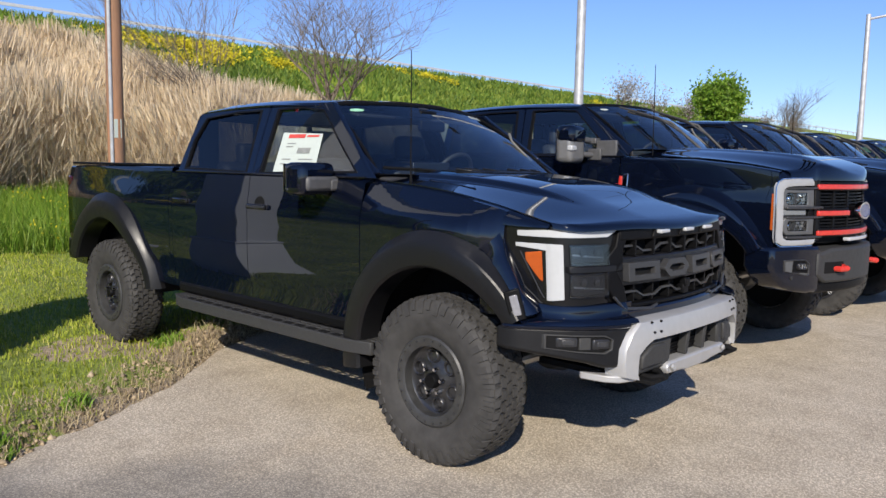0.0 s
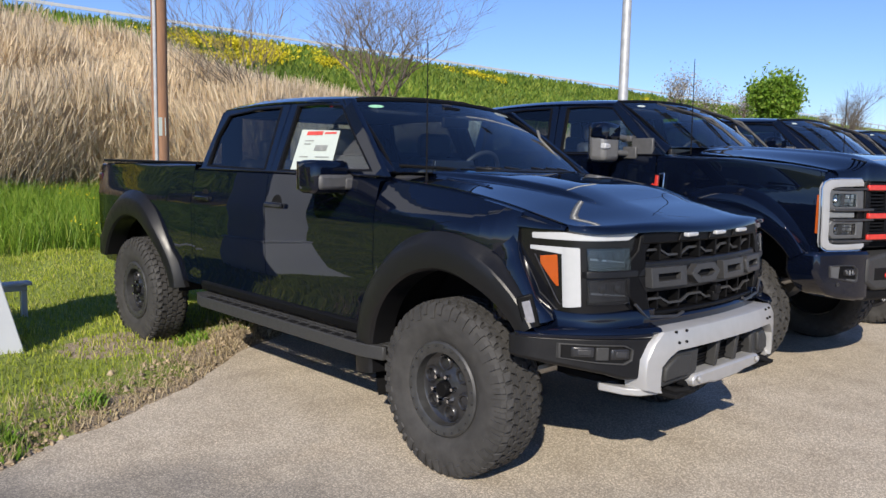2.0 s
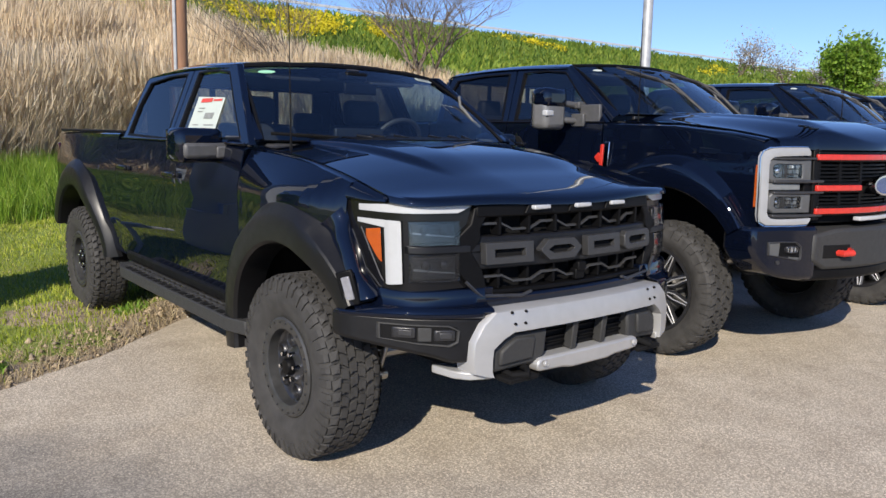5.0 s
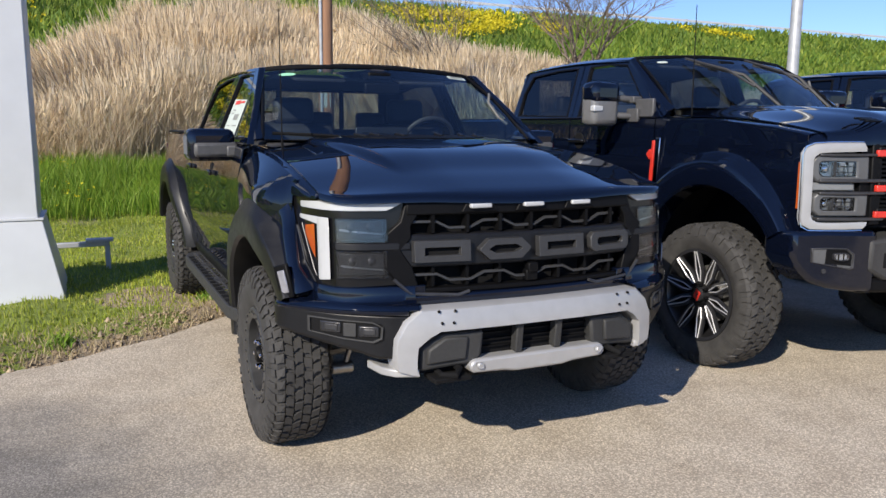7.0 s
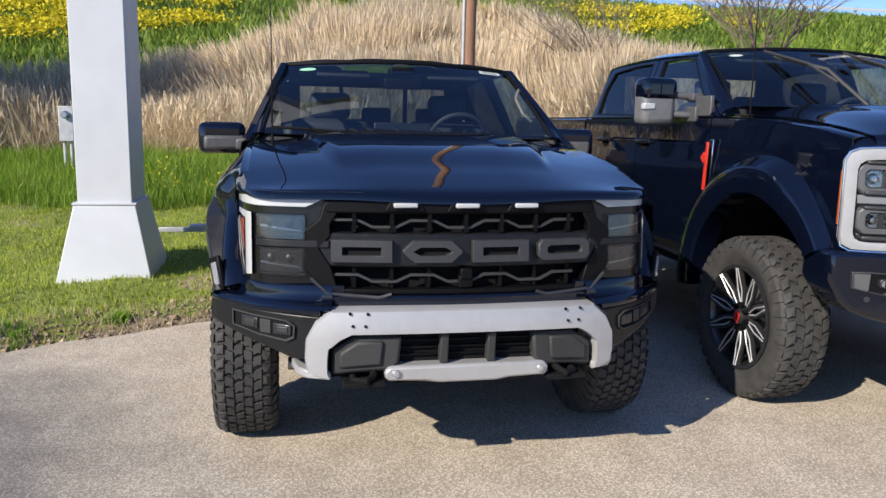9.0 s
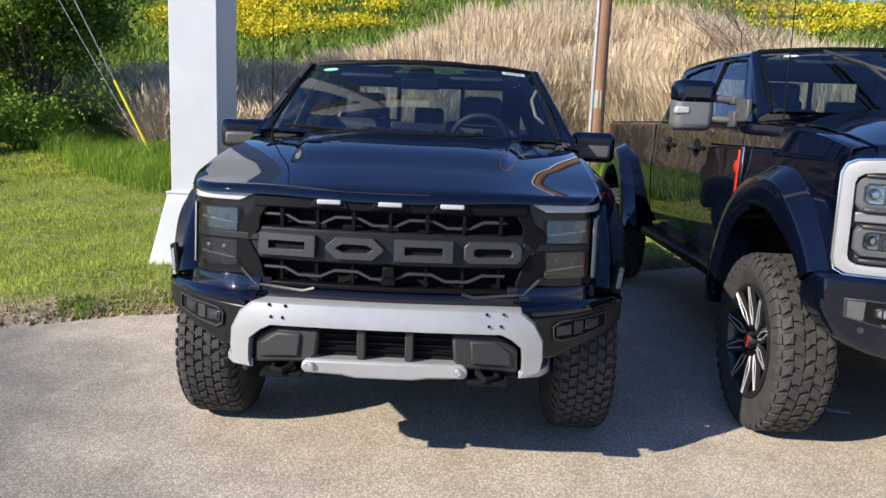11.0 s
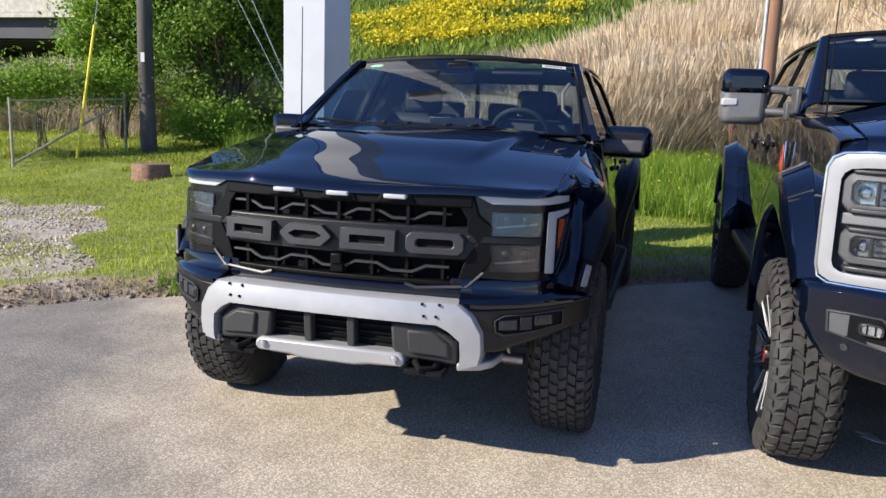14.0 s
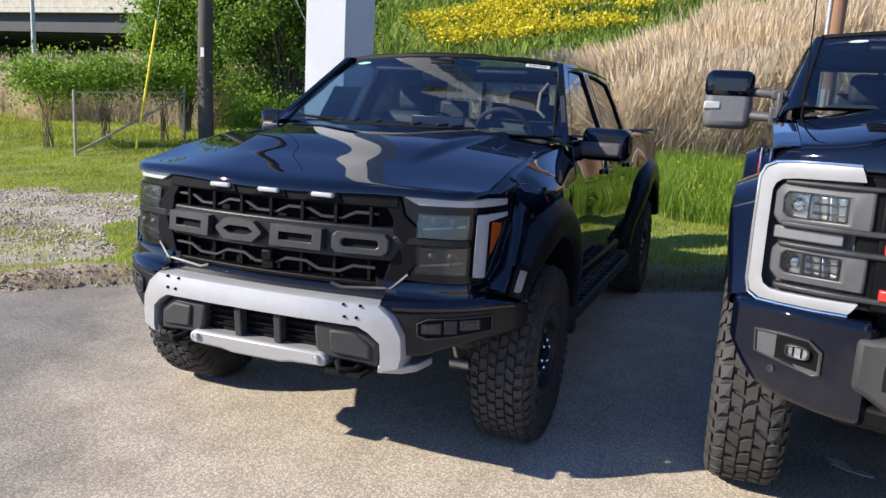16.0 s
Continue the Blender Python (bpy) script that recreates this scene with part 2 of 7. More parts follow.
M_STUMP = plain("sawn_brown_wood", (0.20, 0.115, 0.075), 0.9, var=0.4, scale=16, bump=0.5)
M_BARK = plain("bark", (0.12, 0.09, 0.065), 0.9, var=0.35, scale=20, bump=0.5)
M_BLOOM = island_mat("pale_blossom", [(0.0, (0.20, 0.18, 0.15)), (1.0, (0.46, 0.44, 0.40))], 0.7, 0.2)


def pole_material(name, a, b):
    m = Mat(name)
    grain = m.noise(10, 6, (6, 6, 0.35), 0.65)
    patch = m.noise(1.6, 4, (1, 1, 0.5))
    col = m.mix(m.ramp(patch, [(0.4, (0, 0, 0)), (0.62, (1, 1, 1))]), m.ramp(grain, [(0.3, tuple(c * 0.72 for c in a)), (0.7, a)]), m.ramp(grain, [(0.3, tuple(c * 0.72 for c in b)), (0.7, b)]))
    m.set(Base_Color=col, Roughness=0.85)
    m.bump(grain, 0.5, 0.01)
    return m.m


M_POLE = pole_material("brown_pole_wood", (0.37, 0.19, 0.105), (0.26, 0.15, 0.095))
M_POLE2 = pole_material("weathered_pole_wood", (0.075, 0.066, 0.058), (0.125, 0.112, 0.10))
M_RUST = plain("rusty_pipe", (0.36, 0.31, 0.25), 0.75, var=0.35, scale=12)
M_GALV = plain("galvanised_metal", (0.45, 0.46, 0.47), 0.5, metal=0.4, var=0.15, scale=8)
M_PYLON = plain("white_painted_panel", (0.50, 0.52, 0.545), 0.42, var=0.05, scale=3)
M_CONC = plain("concrete", (0.46, 0.43, 0.38), 0.85, var=0.2, scale=2.5, bump=0.2)
M_GIRDER = plain("blue_grey_steel_girder", (0.032, 0.034, 0.045), 0.6, var=0.15, scale=1.5)
M_YELLOWP = plain("yellow_plastic", (0.85, 0.66, 0.04), 0.5, var=0.1)
M_STONE = island_mat("gravel_stone", [(0.0, (0.27, 0.24, 0.20)), (0.6, (0.47, 0.43, 0.37)), (1.0, (0.74, 0.71, 0.65))], 0.9, 0.0, 1.6, 0.7)
M_STRAW = island_mat("dead_grass", [(0.0, (0.28, 0.22, 0.12)), (1.0, (0.52, 0.43, 0.27))], 0.8, 0.3)
M_BEAD = plain("dusty_grey_ring", (0.05, 0.05, 0.05), 0.45, metal=0.3, var=0.2, scale=20)
M_HOUSING = plain("grey_lamp_plastic", (0.075, 0.077, 0.08), 0.42, var=0.08)
M_RING = plain("frosted_white_lamp_plastic", (0.28, 0.285, 0.295), 0.32, var=0.05, scale=14, coat=0.3)
M_DIFFUSER = plain("frosted_lamp_bar", (0.15, 0.155, 0.16), 0.3, var=0.05, coat=0.4)
M_CLOD = island_mat("soil_clod", [(0.0, (0.20, 0.155, 0.105)), (1.0, (0.44, 0.36, 0.26))], 0.95, 0.0, 2.5, 0.7)


# ---------------------------------------------------------------- mesh helpers
def mesh_object(name, verts, faces, mat, parent=None, label="", smooth=35, bevel=0.0, solid=0.0, segs=2):
    """One mesh object from corner and face lists."""
    me = bpy.data.meshes.new(name)
    me.from_pydata([tuple(v) for v in verts], [], faces)
    bm = bmesh.new()
    bm.from_mesh(me)
    bmesh.ops.remove_doubles(bm, verts=bm.verts, dist=1e-5)
    bmesh.ops.recalc_face_normals(bm, faces=bm.faces)
    bm.edges.index_update()
    rim = [e.index for e in bm.edges if e.is_boundary] if solid else []
    bm.to_mesh(me)
    bm.free()
    me.materials.append(mat)
    if smooth:
        me.shade_smooth()
        me.set_sharp_from_angle(angle=radians(smooth))
        for i in rim:
            me.edges[i].use_edge_sharp = True
    ob = new(name, me)
    if parent:
        ob.parent = parent
    if solid:
        md = ob.modifiers.new("solid", "SOLIDIFY")
        md.thickness, md.offset = solid, 0
    if bevel:
        md = ob.modifiers.new("bevel", "BEVEL")
        md.width, md.segments, md.limit_method, md.angle_limit = bevel, segs, "ANGLE", radians(35)
    if label:
        ob["label"] = label
    return ob


def quick_mesh(name, v, f, mat, parent=None):
    """A large mesh from arrays (n,3) and (m,3 or 4)."""
    me = bpy.data.meshes.new(name)
    k = f.shape[1]
    me.vertices.add(len(v))
    me.vertices.foreach_set("co", v.astype(np.float32).ravel())
    me.loops.add(f.size)
    me.loops.foreach_set("vertex_index", f.astype(np.int32).ravel())
    me.polygons.add(len(f))
    me.polygons.foreach_set("loop_start", np.arange(0, f.size, k, dtype=np.int32))
    me.update(calc_edges=True)
    me.validate()
    me.materials.append(mat)
    ob = new(name, me)
    if parent:
        ob.parent = parent
    return ob


def box(cx, cy, cz, sx, sy, sz):
    v = [(cx + i * sx / 2, cy + j * sy / 2, cz + k * sz / 2) for i in (-1, 1) for j in (-1, 1) for k in (-1, 1)]
    f = [(0, 1, 3, 2), (4, 6, 7, 5), (0, 4, 5, 1), (2, 3, 7, 6), (0, 2, 6, 4), (1, 5, 7, 3)]
    return v, f


def join(*meshes):
    v, f = [], []
    for a, b in meshes:
        o = len(v)
        v += list(a)
        f += [tuple(i + o for i in q) for q in b]
    return v, f


def moved(mesh, m):
    return [tuple(m @ Vector(p)) for p in mesh[0]], mesh[1]


def lathe(profile, n=48, axis="y", arc=1.0):
    """Profile of (radius, along) turned about an axis."""
    v, f = [], []
    k = len(profile)
    for i in range(n):
        a = 2 * math.pi * i / n * arc
        for r, h in profile:
            p = (r * math.cos(a), h, r * math.sin(a))
            v.append(p if axis == "y" else ((p[0], p[2], h) if axis == "z" else (h, p[0], p[2])))
    for i in range(n):
        j = (i + 1) % n
        for q in range(k - 1):
            f.append((i * k + q, j * k + q, j * k + q + 1, i * k + q + 1))
    return v, f


def rod(a, b, r, n=10, r2=None):
    """A round bar with caps from a to b."""
    a, b = Vector(a), Vector(b)
    r2 = r if r2 is None else r2
    q = (b - a).to_track_quat("Z", "Y")
    v, f = [], []
    for i in range(n):
        c = Vector((math.cos(2 * math.pi * i / n), math.sin(2 * math.pi * i / n), 0))
        v += [tuple(a + q @ (c * r)), tuple(b + q @ (c * r2))]
    for i in range(n):
        j = (i + 1) % n
        f.append((2 * i, 2 * j, 2 * j + 1, 2 * i + 1))
    f.append(tuple(2 * i for i in range(n)))
    f.append(tuple(2 * i + 1 for i in reversed(range(n))))
    return v, f


def tube(points, r, n=8):
    """A round bar along a polyline."""
    pts = [Vector(p) for p in points]
    v, f = [], []
    u = None
    for i, p in enumerate(pts):
        d = (pts[min(i + 1, len(pts) - 1)] - pts[max(i - 1, 0)]).normalized()
        if u is None:
            u = d.orthogonal()
        u = (u - d * u.dot(d)).normalized()
        side = d.cross(u)
        rr = r[i] if isinstance(r, (list, tuple)) else r
        v += [tuple(p + u * (rr * math.cos(2 * math.pi * k / n)) + side * (rr * math.sin(2 * math.pi * k / n))) for k in range(n)]
    for i in range(len(pts) - 1):
        for k in range(n):
            j = (k + 1) % n
            f.append((i * n + k, i * n + j, (i + 1) * n + j, (i + 1) * n + k))
    f.append(tuple(range(n)))
    f.append(tuple((len(pts) - 1) * n + k for k in reversed(range(n))))
    return v, f


def prism(poly, at, depth):
    """A flat outline (u, v) pushed through a thickness; at(u, v, w) gives the place, w from 0 to depth."""
    n = len(poly)
    v = [at(a, b, 0.0) for a, b in poly] + [at(a, b, depth) for a, b in poly]
    f = [tuple(range(n)), tuple(reversed(range(n, 2 * n)))]
    f += [(i, (i + 1) % n, n + (i + 1) % n, n + i) for i in range(n)]
    return v, f


def ring(outer, inner, at, depth):
    """A frame between two outlines of as many corners, with thickness."""
    n = len(outer)
    v = [at(a, b, w) for w in (0.0, depth) for a, b in list(outer) + list(inner)]
    f = []
    for i in range(n):
        j = (i + 1) % n
        f.append((i, j, n + j, n + i))
        f.append((2 * n + i, 3 * n + i, 3 * n + j, 2 * n + j))
        f.append((i, 2 * n + i, 2 * n + j, j))
        f.append((n + i, n + j, 3 * n + j, 3 * n + i))
    return v, f


def sheet(rows):
    """A surface through rows of points."""
    nu, nv = len(rows), len(rows[0])
    v = [p for r in rows for p in r]
    f = [(i * nv + j, (i + 1) * nv + j, (i + 1) * nv + j + 1, i * nv + j + 1) for i in range(nu - 1) for j in range(nv - 1)]
    return v, f


def span(a, b, n):
    return [a + (b - a) * i / (n - 1) for i in range(n)]


def smooth(a, b, x):
    t = min(1.0, max(0.0, (x - a) / (b - a)))
    return t * t * (3 - 2 * t)


def table(x, *pairs):
    """Straight-line look-up."""
    return float(np.interp(x, [p[0] for p in pairs], [p[1] for p in pairs]))


def curve(x, *pairs):
    """Smooth look-up through the given pairs."""
    xs, ys = [p[0] for p in pairs], [p[1] for p in pairs]
    n = len(xs)
    if x <= xs[0]:
        return ys[0]
    if x >= xs[-1]:
        return ys[-1]
    i = max(k for k in range(n - 1) if xs[k] <= x)
    def slope(k):
        a, b = max(0, k - 1), min(n - 1, k + 1)
        return (ys[b] - ys[a]) / (xs[b] - xs[a])
    h = xs[i + 1] - xs[i]
    t = (x - xs[i]) / h
    return (2 * t ** 3 - 3 * t * t + 1) * ys[i] + (t ** 3 - 2 * t * t + t) * h * slope(i) + (3 * t * t - 2 * t ** 3) * ys[i + 1] + (t ** 3 - t * t) * h * slope(i + 1)


def thing(name, label, category, group="", at=None, kind=""):
    ob = new(name)
    if at is not None:
        ob.matrix_world = at
    return tagged(ob, label, category, group, kind)


# ---------------------------------------------------------------- ground
EDGE = ((-40, 20), (-12, 4.0), (-4.5, -0.2), (0.33, -3.3), (0.9, -3.9), (1.55, -4.35), (2.1, -4.6), (2.7, -5.0), (3.3, -5.55), (4.55, -6.2), (5.25, -6.65), (5.7, -6.95), (8, -8.3), (12, -10.2), (20, -13), (40, -16), (200, -20))


def edge_x(y):
    return np.interp(y, [p[0] for p in EDGE], [p[1] for p in EDGE])


def sstep(a, b, x):
    t = np.clip((x - a) / (b - a), 0, 1)
    return t * t * (3 - 2 * t)


def land(x, y):
    """Height of the ground: flat lot, gentle rise, then the road embankment with a gap for the bridge."""
    d = -x
    rise = 0.45 * sstep(8, 17, d)
    up = np.clip((d - 18) / 27, 0, 1)
    bank = 8.4 * (0.85 * up + 0.15 * up * up) - 8.4 * sstep(58, 85, d)
    open_gap = sstep(-27, -17, y) + sstep(-88, -100, y)
    z = rise + bank * np.clip(open_gap, 0, 1)
    wild = sstep(3, 9, d) * (0.05 * np.sin(x * 1.3 + 0.7 * y) * np.sin(y * 1.1 - 0.4 * x) + 0.25 * up * np.sin(x * 0.35) * np.sin(y * 0.27 + 1))
    off = edge_x(y) - x
    rough = np.exp(-((off - 0.32) / 0.28) ** 2) * (0.5 + 0.5 * np.sin(1.9 * y + 0.6)) * (0.6 + 0.4 * np.sin(13 * x + 5 * y) * np.sin(11 * y - 7 * x))
    lip = 0.055 * sstep(0.0, 0.35, off) * (1 + 0.6 * np.sin(3.1 * x + 4.7 * y) * np.sin(2.3 * y - 1.7 * x)) + 0.055 * rough
    return z + wild + lip - 0.035 * (1 - sstep(-0.12, 0.04, off))


def stretch(parts):
    out = []
    for a, b, s in parts:
        out += list(np.arange(a, b, s))
    return np.array(sorted(set(np.round(out, 3))))


gx = stretch(((-2500, -400, 300), (-400, -90, 30), (-90, -50, 4), (-50, -18, 1.0), (-18, -9, 0.4), (-9, 1, 0.075), (1, 20, 1.5), (20, 100, 10), (100, 2501, 300)))
gy = stretch(((-2500, -400, 300), (-400, -100, 30), (-100, -24, 3), (-24, -5, 0.6), (-5, 7, 0.075), (7, 30, 0.8), (30, 100, 4), (100, 400, 30), (400, 2501, 300)))
GX, GY = np.meshgrid(gx, gy, indexing="ij")
gv = np.stack([GX, GY, land(GX, GY)], -1).reshape(-1, 3)
ii = np.arange(len(gx) - 1)[:, None] * len(gy) + np.arange(len(gy) - 1)[None]
gf = np.stack([ii, ii + len(gy), ii + len(gy) + 1, ii + 1], -1).reshape(-1, 4)
ground = tagged(quick_mesh("ground", gv, gf, M_SOIL), "green turf and bare soil rising to a road embankment", "ground", kind="structure")
ground.data.shade_smooth()


def inside(poly, x, y):
    """Which points lie in a closed outline."""
    hit = np.zeros(np.shape(x), bool)
    for (x0, y0), (x1, y1) in zip(poly, poly[1:] + poly[:1]):
        cross = (y0 > y) != (y1 > y)
        hit ^= cross & (x < (x1 - x0) * (y - y0) / (y1 - y0 + 1e-9) + x0)
    return hit


GRAVEL = [(-8.5, -3.1), (-7.4, -2.0), (-5.9, -0.95), (-5.1, -0.2), (-4.2, 0.05), (-3.3, 0.0), (-2.0, -1.6), (-2.2, -6.5), (-6.0, -6.8)]


def in_gravel(x, y):
    """The bare gravel patch between lawn and lot."""
    return inside(GRAVEL, x + 0.25 * np.sin(4 * y) * np.sin(2.3 * x), y + 0.2 * np.sin(3.3 * x + 1))


off = edge_x(GY) - GX
ragged = 0.15 + 0.36 * sstep(1.9, 0.4, GY) + 0.22 * np.sin(2.3 * GY + 1.1) * np.sin(5.1 * GY) + 0.12 * np.sin(9 * GX + 3 * GY)
bare = np.maximum((0.78 + 0.12 * sstep(1.6, 0.8, GY)) * (off < ragged), in_gravel(GX, GY).astype(float))
for bx_, by_, br_ in ((-6.1, 2.6, 0.35), (-5.6, 3.15, 0.4), (-7.4, 5.6, 0.6), (-11.5, -1.0, 0.4)):
    bare = np.maximum(bare, ((GX - bx_) ** 2 + ((GY - by_) * 0.7) ** 2 < br_ ** 2) * 0.78)
layer = ground.data.attributes.new("bare", "FLOAT", "POINT")
layer.data.foreach_set("value", bare.ravel().astype(np.float32))

py = stretch(((-40, -6, 1.0), (-6, 8, 0.06), (8, 200, 2.0)))
rows = []
for y in py:
    x0 = float(edge_x(y)) + 0.05 * noise.noise((0, y * 3.0, 0)) + 0.03 * noise.noise((4, y * 11.0, 0))
    rows.append([(x0, y, -0.03), (x0 + 0.02, y, 0.0)] + [(x, y, 0.0) for x in (x0 + 0.5, x0 + 3, 12, 80)])
pavement = mesh_object("pavement", *sheet(rows), M_PAVE, smooth=0)
tagged(pavement, "worn tan and grey paved car lot with speckled aggregate", "pavement", kind="structure")


# ---------------------------------------------------------------- grass, reeds, flowers
rng = np.random.default_rng(7)


def blades(name, x, y, height, width, lean, mat, parent=None, base=None, bend=0.35):
    """Blades of grass: three-sided tapering strips, each bent over one way."""
    n = len(x)
    z = land(x, y) if base is None else base
    a = rng.uniform(0, 2 * np.pi, n)
    h = height
    dx, dy = np.cos(a) * width / 2, np.sin(a) * width / 2
    b = rng.uniform(0, 2 * np.pi, n)
    l = lean * h * rng.uniform(0.2, 1.0, n)
    lx, ly = np.cos(b) * l, np.sin(b) * l
    p = np.stack([
        np.stack([x - dx, y - dy, z - 0.02], -1), np.stack([x + dx, y + dy, z - 0.02], -1),
        np.stack([x + dx * 0.7 + lx * bend, y + dy * 0.7 + ly * bend, z + h * 0.6], -1), np.stack([x - dx * 0.7 + lx * bend, y - dy * 0.7 + ly * bend, z + h * 0.6], -1),
        np.stack([x + lx, y + ly, z + h], -1)], 1).reshape(-1, 3)
    o = np.arange(n)[:, None] * 5
    f = np.concatenate([o + [0, 1, 2], o + [0, 2, 3], o + [3, 2, 4]])
    return quick_mesh(name, p, f, mat, parent)


def scatter(n, x0, x1, y0, y1):
    return rng.uniform(x0, x1, n), rng.uniform(y0, y1, n)


def patchy(x, y, s):
    return np.array([noise.noise((a * s, b * s, 3.3)) for a, b in zip(x, y)])


# mown lawn near the lot
x, y = scatter(330000, -13, 1, -11, 8)
off = edge_x(y) - x
turf = off - 0.28 * sstep(1.9, 0.4, y)
p = patchy(x, y, 0.9)
keep = (off > 0.06) & (rng.uniform(0, 1, len(x)) < np.clip(-0.10 + 1.5 * turf + 1.1 * p, 0.03, 1)) & (~in_gravel(x, y) | (rng.random(len(x)) < np.clip(0.10 - 0.9 * p, 0.02, 0.6)))
x, y, off = x[keep], y[keep], off[keep]
h = rng.uniform(0.02, 0.06, len(x)) * (0.6 + 0.9 * rng.random(len(x)) ** 3)
tagged(blades("lawn", x, y, h, 0.010, 0.9, M_GRASS), "short bright green lawn grass with thin patches", "grass", kind="stuff")
x, y = scatter(90000, -19, -12.5, -22, 10)
tagged(blades("lawn_far", x, y, rng.uniform(0.04, 0.11, len(x)), 0.022, 0.8, M_GRASS), "rougher green grass before the embankment", "grass", kind="stuff")
# tall grass in front of the reeds
x, y = scatter(120000, -18.5, -9.5, -6, 26)
keep = (x < -10.2 - 1.2 * np.sin(y * 0.5) * np.sin(y * 0.23 + 1) - 0.9 * np.clip(0.5 - y, 0, 6)) & (edge_x(y) - x > 0.5)
x, y = x[keep], y[keep]
tagged(blades("tall_grass", x, y, rng.uniform(0.18, 0.56, len(x)) * (1 + 0.5 * patchy(x, y, 0.6)), 0.013, 0.75, M_TALL), "tall fresh green grass at the foot of the bank", "grass", kind="stuff")
# yellow flowers in the tall grass
x, y = scatter(26, -15.5, -10.5, -1, 14)
flowers = thing("wildflowers", "small yellow wildflowers among tall grass", "flowers", kind="stuff")


def petals(name, x, y, z, size, mat, parent=None):
    """Loose tufts: small tilted diamonds."""
    n = len(x)
    c = np.stack([x, y, z], -1)
    u = rng.normal(size=(n, 3))
    u /= np.linalg.norm(u, axis=1)[:, None]
    w = np.cross(u, rng.normal(size=(n, 3)))
    w /= np.linalg.norm(w, axis=1)[:, None]
    s = (size * rng.uniform(0.6, 1.3, n))[:, None]
    p = np.stack([c - u * s, c + w * s * 0.55, c + u * s, c - w * s * 0.55], 1).reshape(-1, 3)
    f = np.arange(n)[:, None] * 4 + [0, 1, 2, 3]
    return quick_mesh(name, p, f, mat, parent)


fx = np.repeat(x, 30) + rng.normal(0, 0.13, 26 * 30)
fy = np.repeat(y, 30) + rng.normal(0, 0.16, 26 * 30)
petals("blossom", fx, fy, land(fx, fy) + 0.45 + rng.normal(0, 0.09, len(fx)), 0.022, M_YELLOW, flowers)

# dry reeds on the lower bank
REED_TOP = ((-40, -20), (-15, -20.5), (-6, -21), (-2.2, -22), (1, -25), (3.4, -28), (4.7, -31), (10.5, -33), (16, -30.5), (18.2, -26), (21.7, -24.5), (30, -22), (60, -20))


def reed_top(y):
    return np.interp(y, [p[0] for p in REED_TOP], [p[1] for p in REED_TOP])


def reeds(name, x, y, height, lean, mat):
    """Stalks with two drooping leaves and a plume."""
    n = len(x)
    z = land(x, y)
    sway = 1.25 * height / 2
    bow, tilt = patchy(x + 50, y, 0.33), patchy(x, y + 70, 0.33)
    tops = np.stack([x + rng.normal(0, lean, n) + sway * bow - 0.1, y + rng.normal(0, lean, n) + sway * tilt, z + height * (1 - 0.22 * np.hypot(bow, tilt))], -1)
    foot = np.stack([x, y, z], -1)
    v, f, o = [], [], 0
    for w0, w1, t0, t1, out in ((0.013, 0.006, 0.0, 1.0, 0.0), (0.018, 0.003, 0.30, 0.66, 0.42), (0.016, 0.003, 0.55, 0.90, 0.40), (0.04, 0.010, 0.88, 1.08, 0.07)):
        a = rng.uniform(0, 2 * np.pi, n)
        side = np.stack([np.cos(a), np.sin(a), np.zeros(n)], -1)
        b = rng.uniform(0, 2 * np.pi, n)
        away = np.stack([np.cos(b) * out, np.sin(b) * out, np.zeros(n)], -1)
        p0 = foot + (tops - foot) * t0
        p1 = foot + (tops - foot) * t1 + away
        v.append(np.stack([p0 - side * w0 / 2, p0 + side * w0 / 2, p1 + side * w1 / 2, p1 - side * w1 / 2], 1).reshape(-1, 3))
        f.append(np.arange(n)[:, None] * 4 + [0, 1, 2, 3] + o)
        o += 4 * n
    return quick_mesh(name, np.concatenate(v), np.concatenate(f), mat)


x, y = scatter(270000, -33.5, -17, -30, 44)
front = -17.6 + 0.6 * np.sin(y * 0.7) * np.sin(y * 0.31) - 2.2 * sstep(-3.2, -5.5, y) + 1.7 * sstep(-8.6, -10, y)
keep = (x < front) & (x > reed_top(y) + 0.8 * np.sin(y * 1.9) * np.sin(y * 0.77)) & ((y > -16) | (rng.random(len(x)) < 0.5))
x, y = x[keep], y[keep]
h = rng.uniform(1.35, 2.45, len(x)) * (1 + 0.35 * patchy(x, y, 0.35)) * (0.68 + 0.32 * sstep(0.5, 4.5, y) + 0.12 * sstep(-8, -11, y) - 0.27 * sstep(11, 15, y))
tagged(reeds("reed_bed", x, y, h, 0.34, M_REED), "dense bed of tall dry straw-coloured reeds", "reeds", kind="stuff")

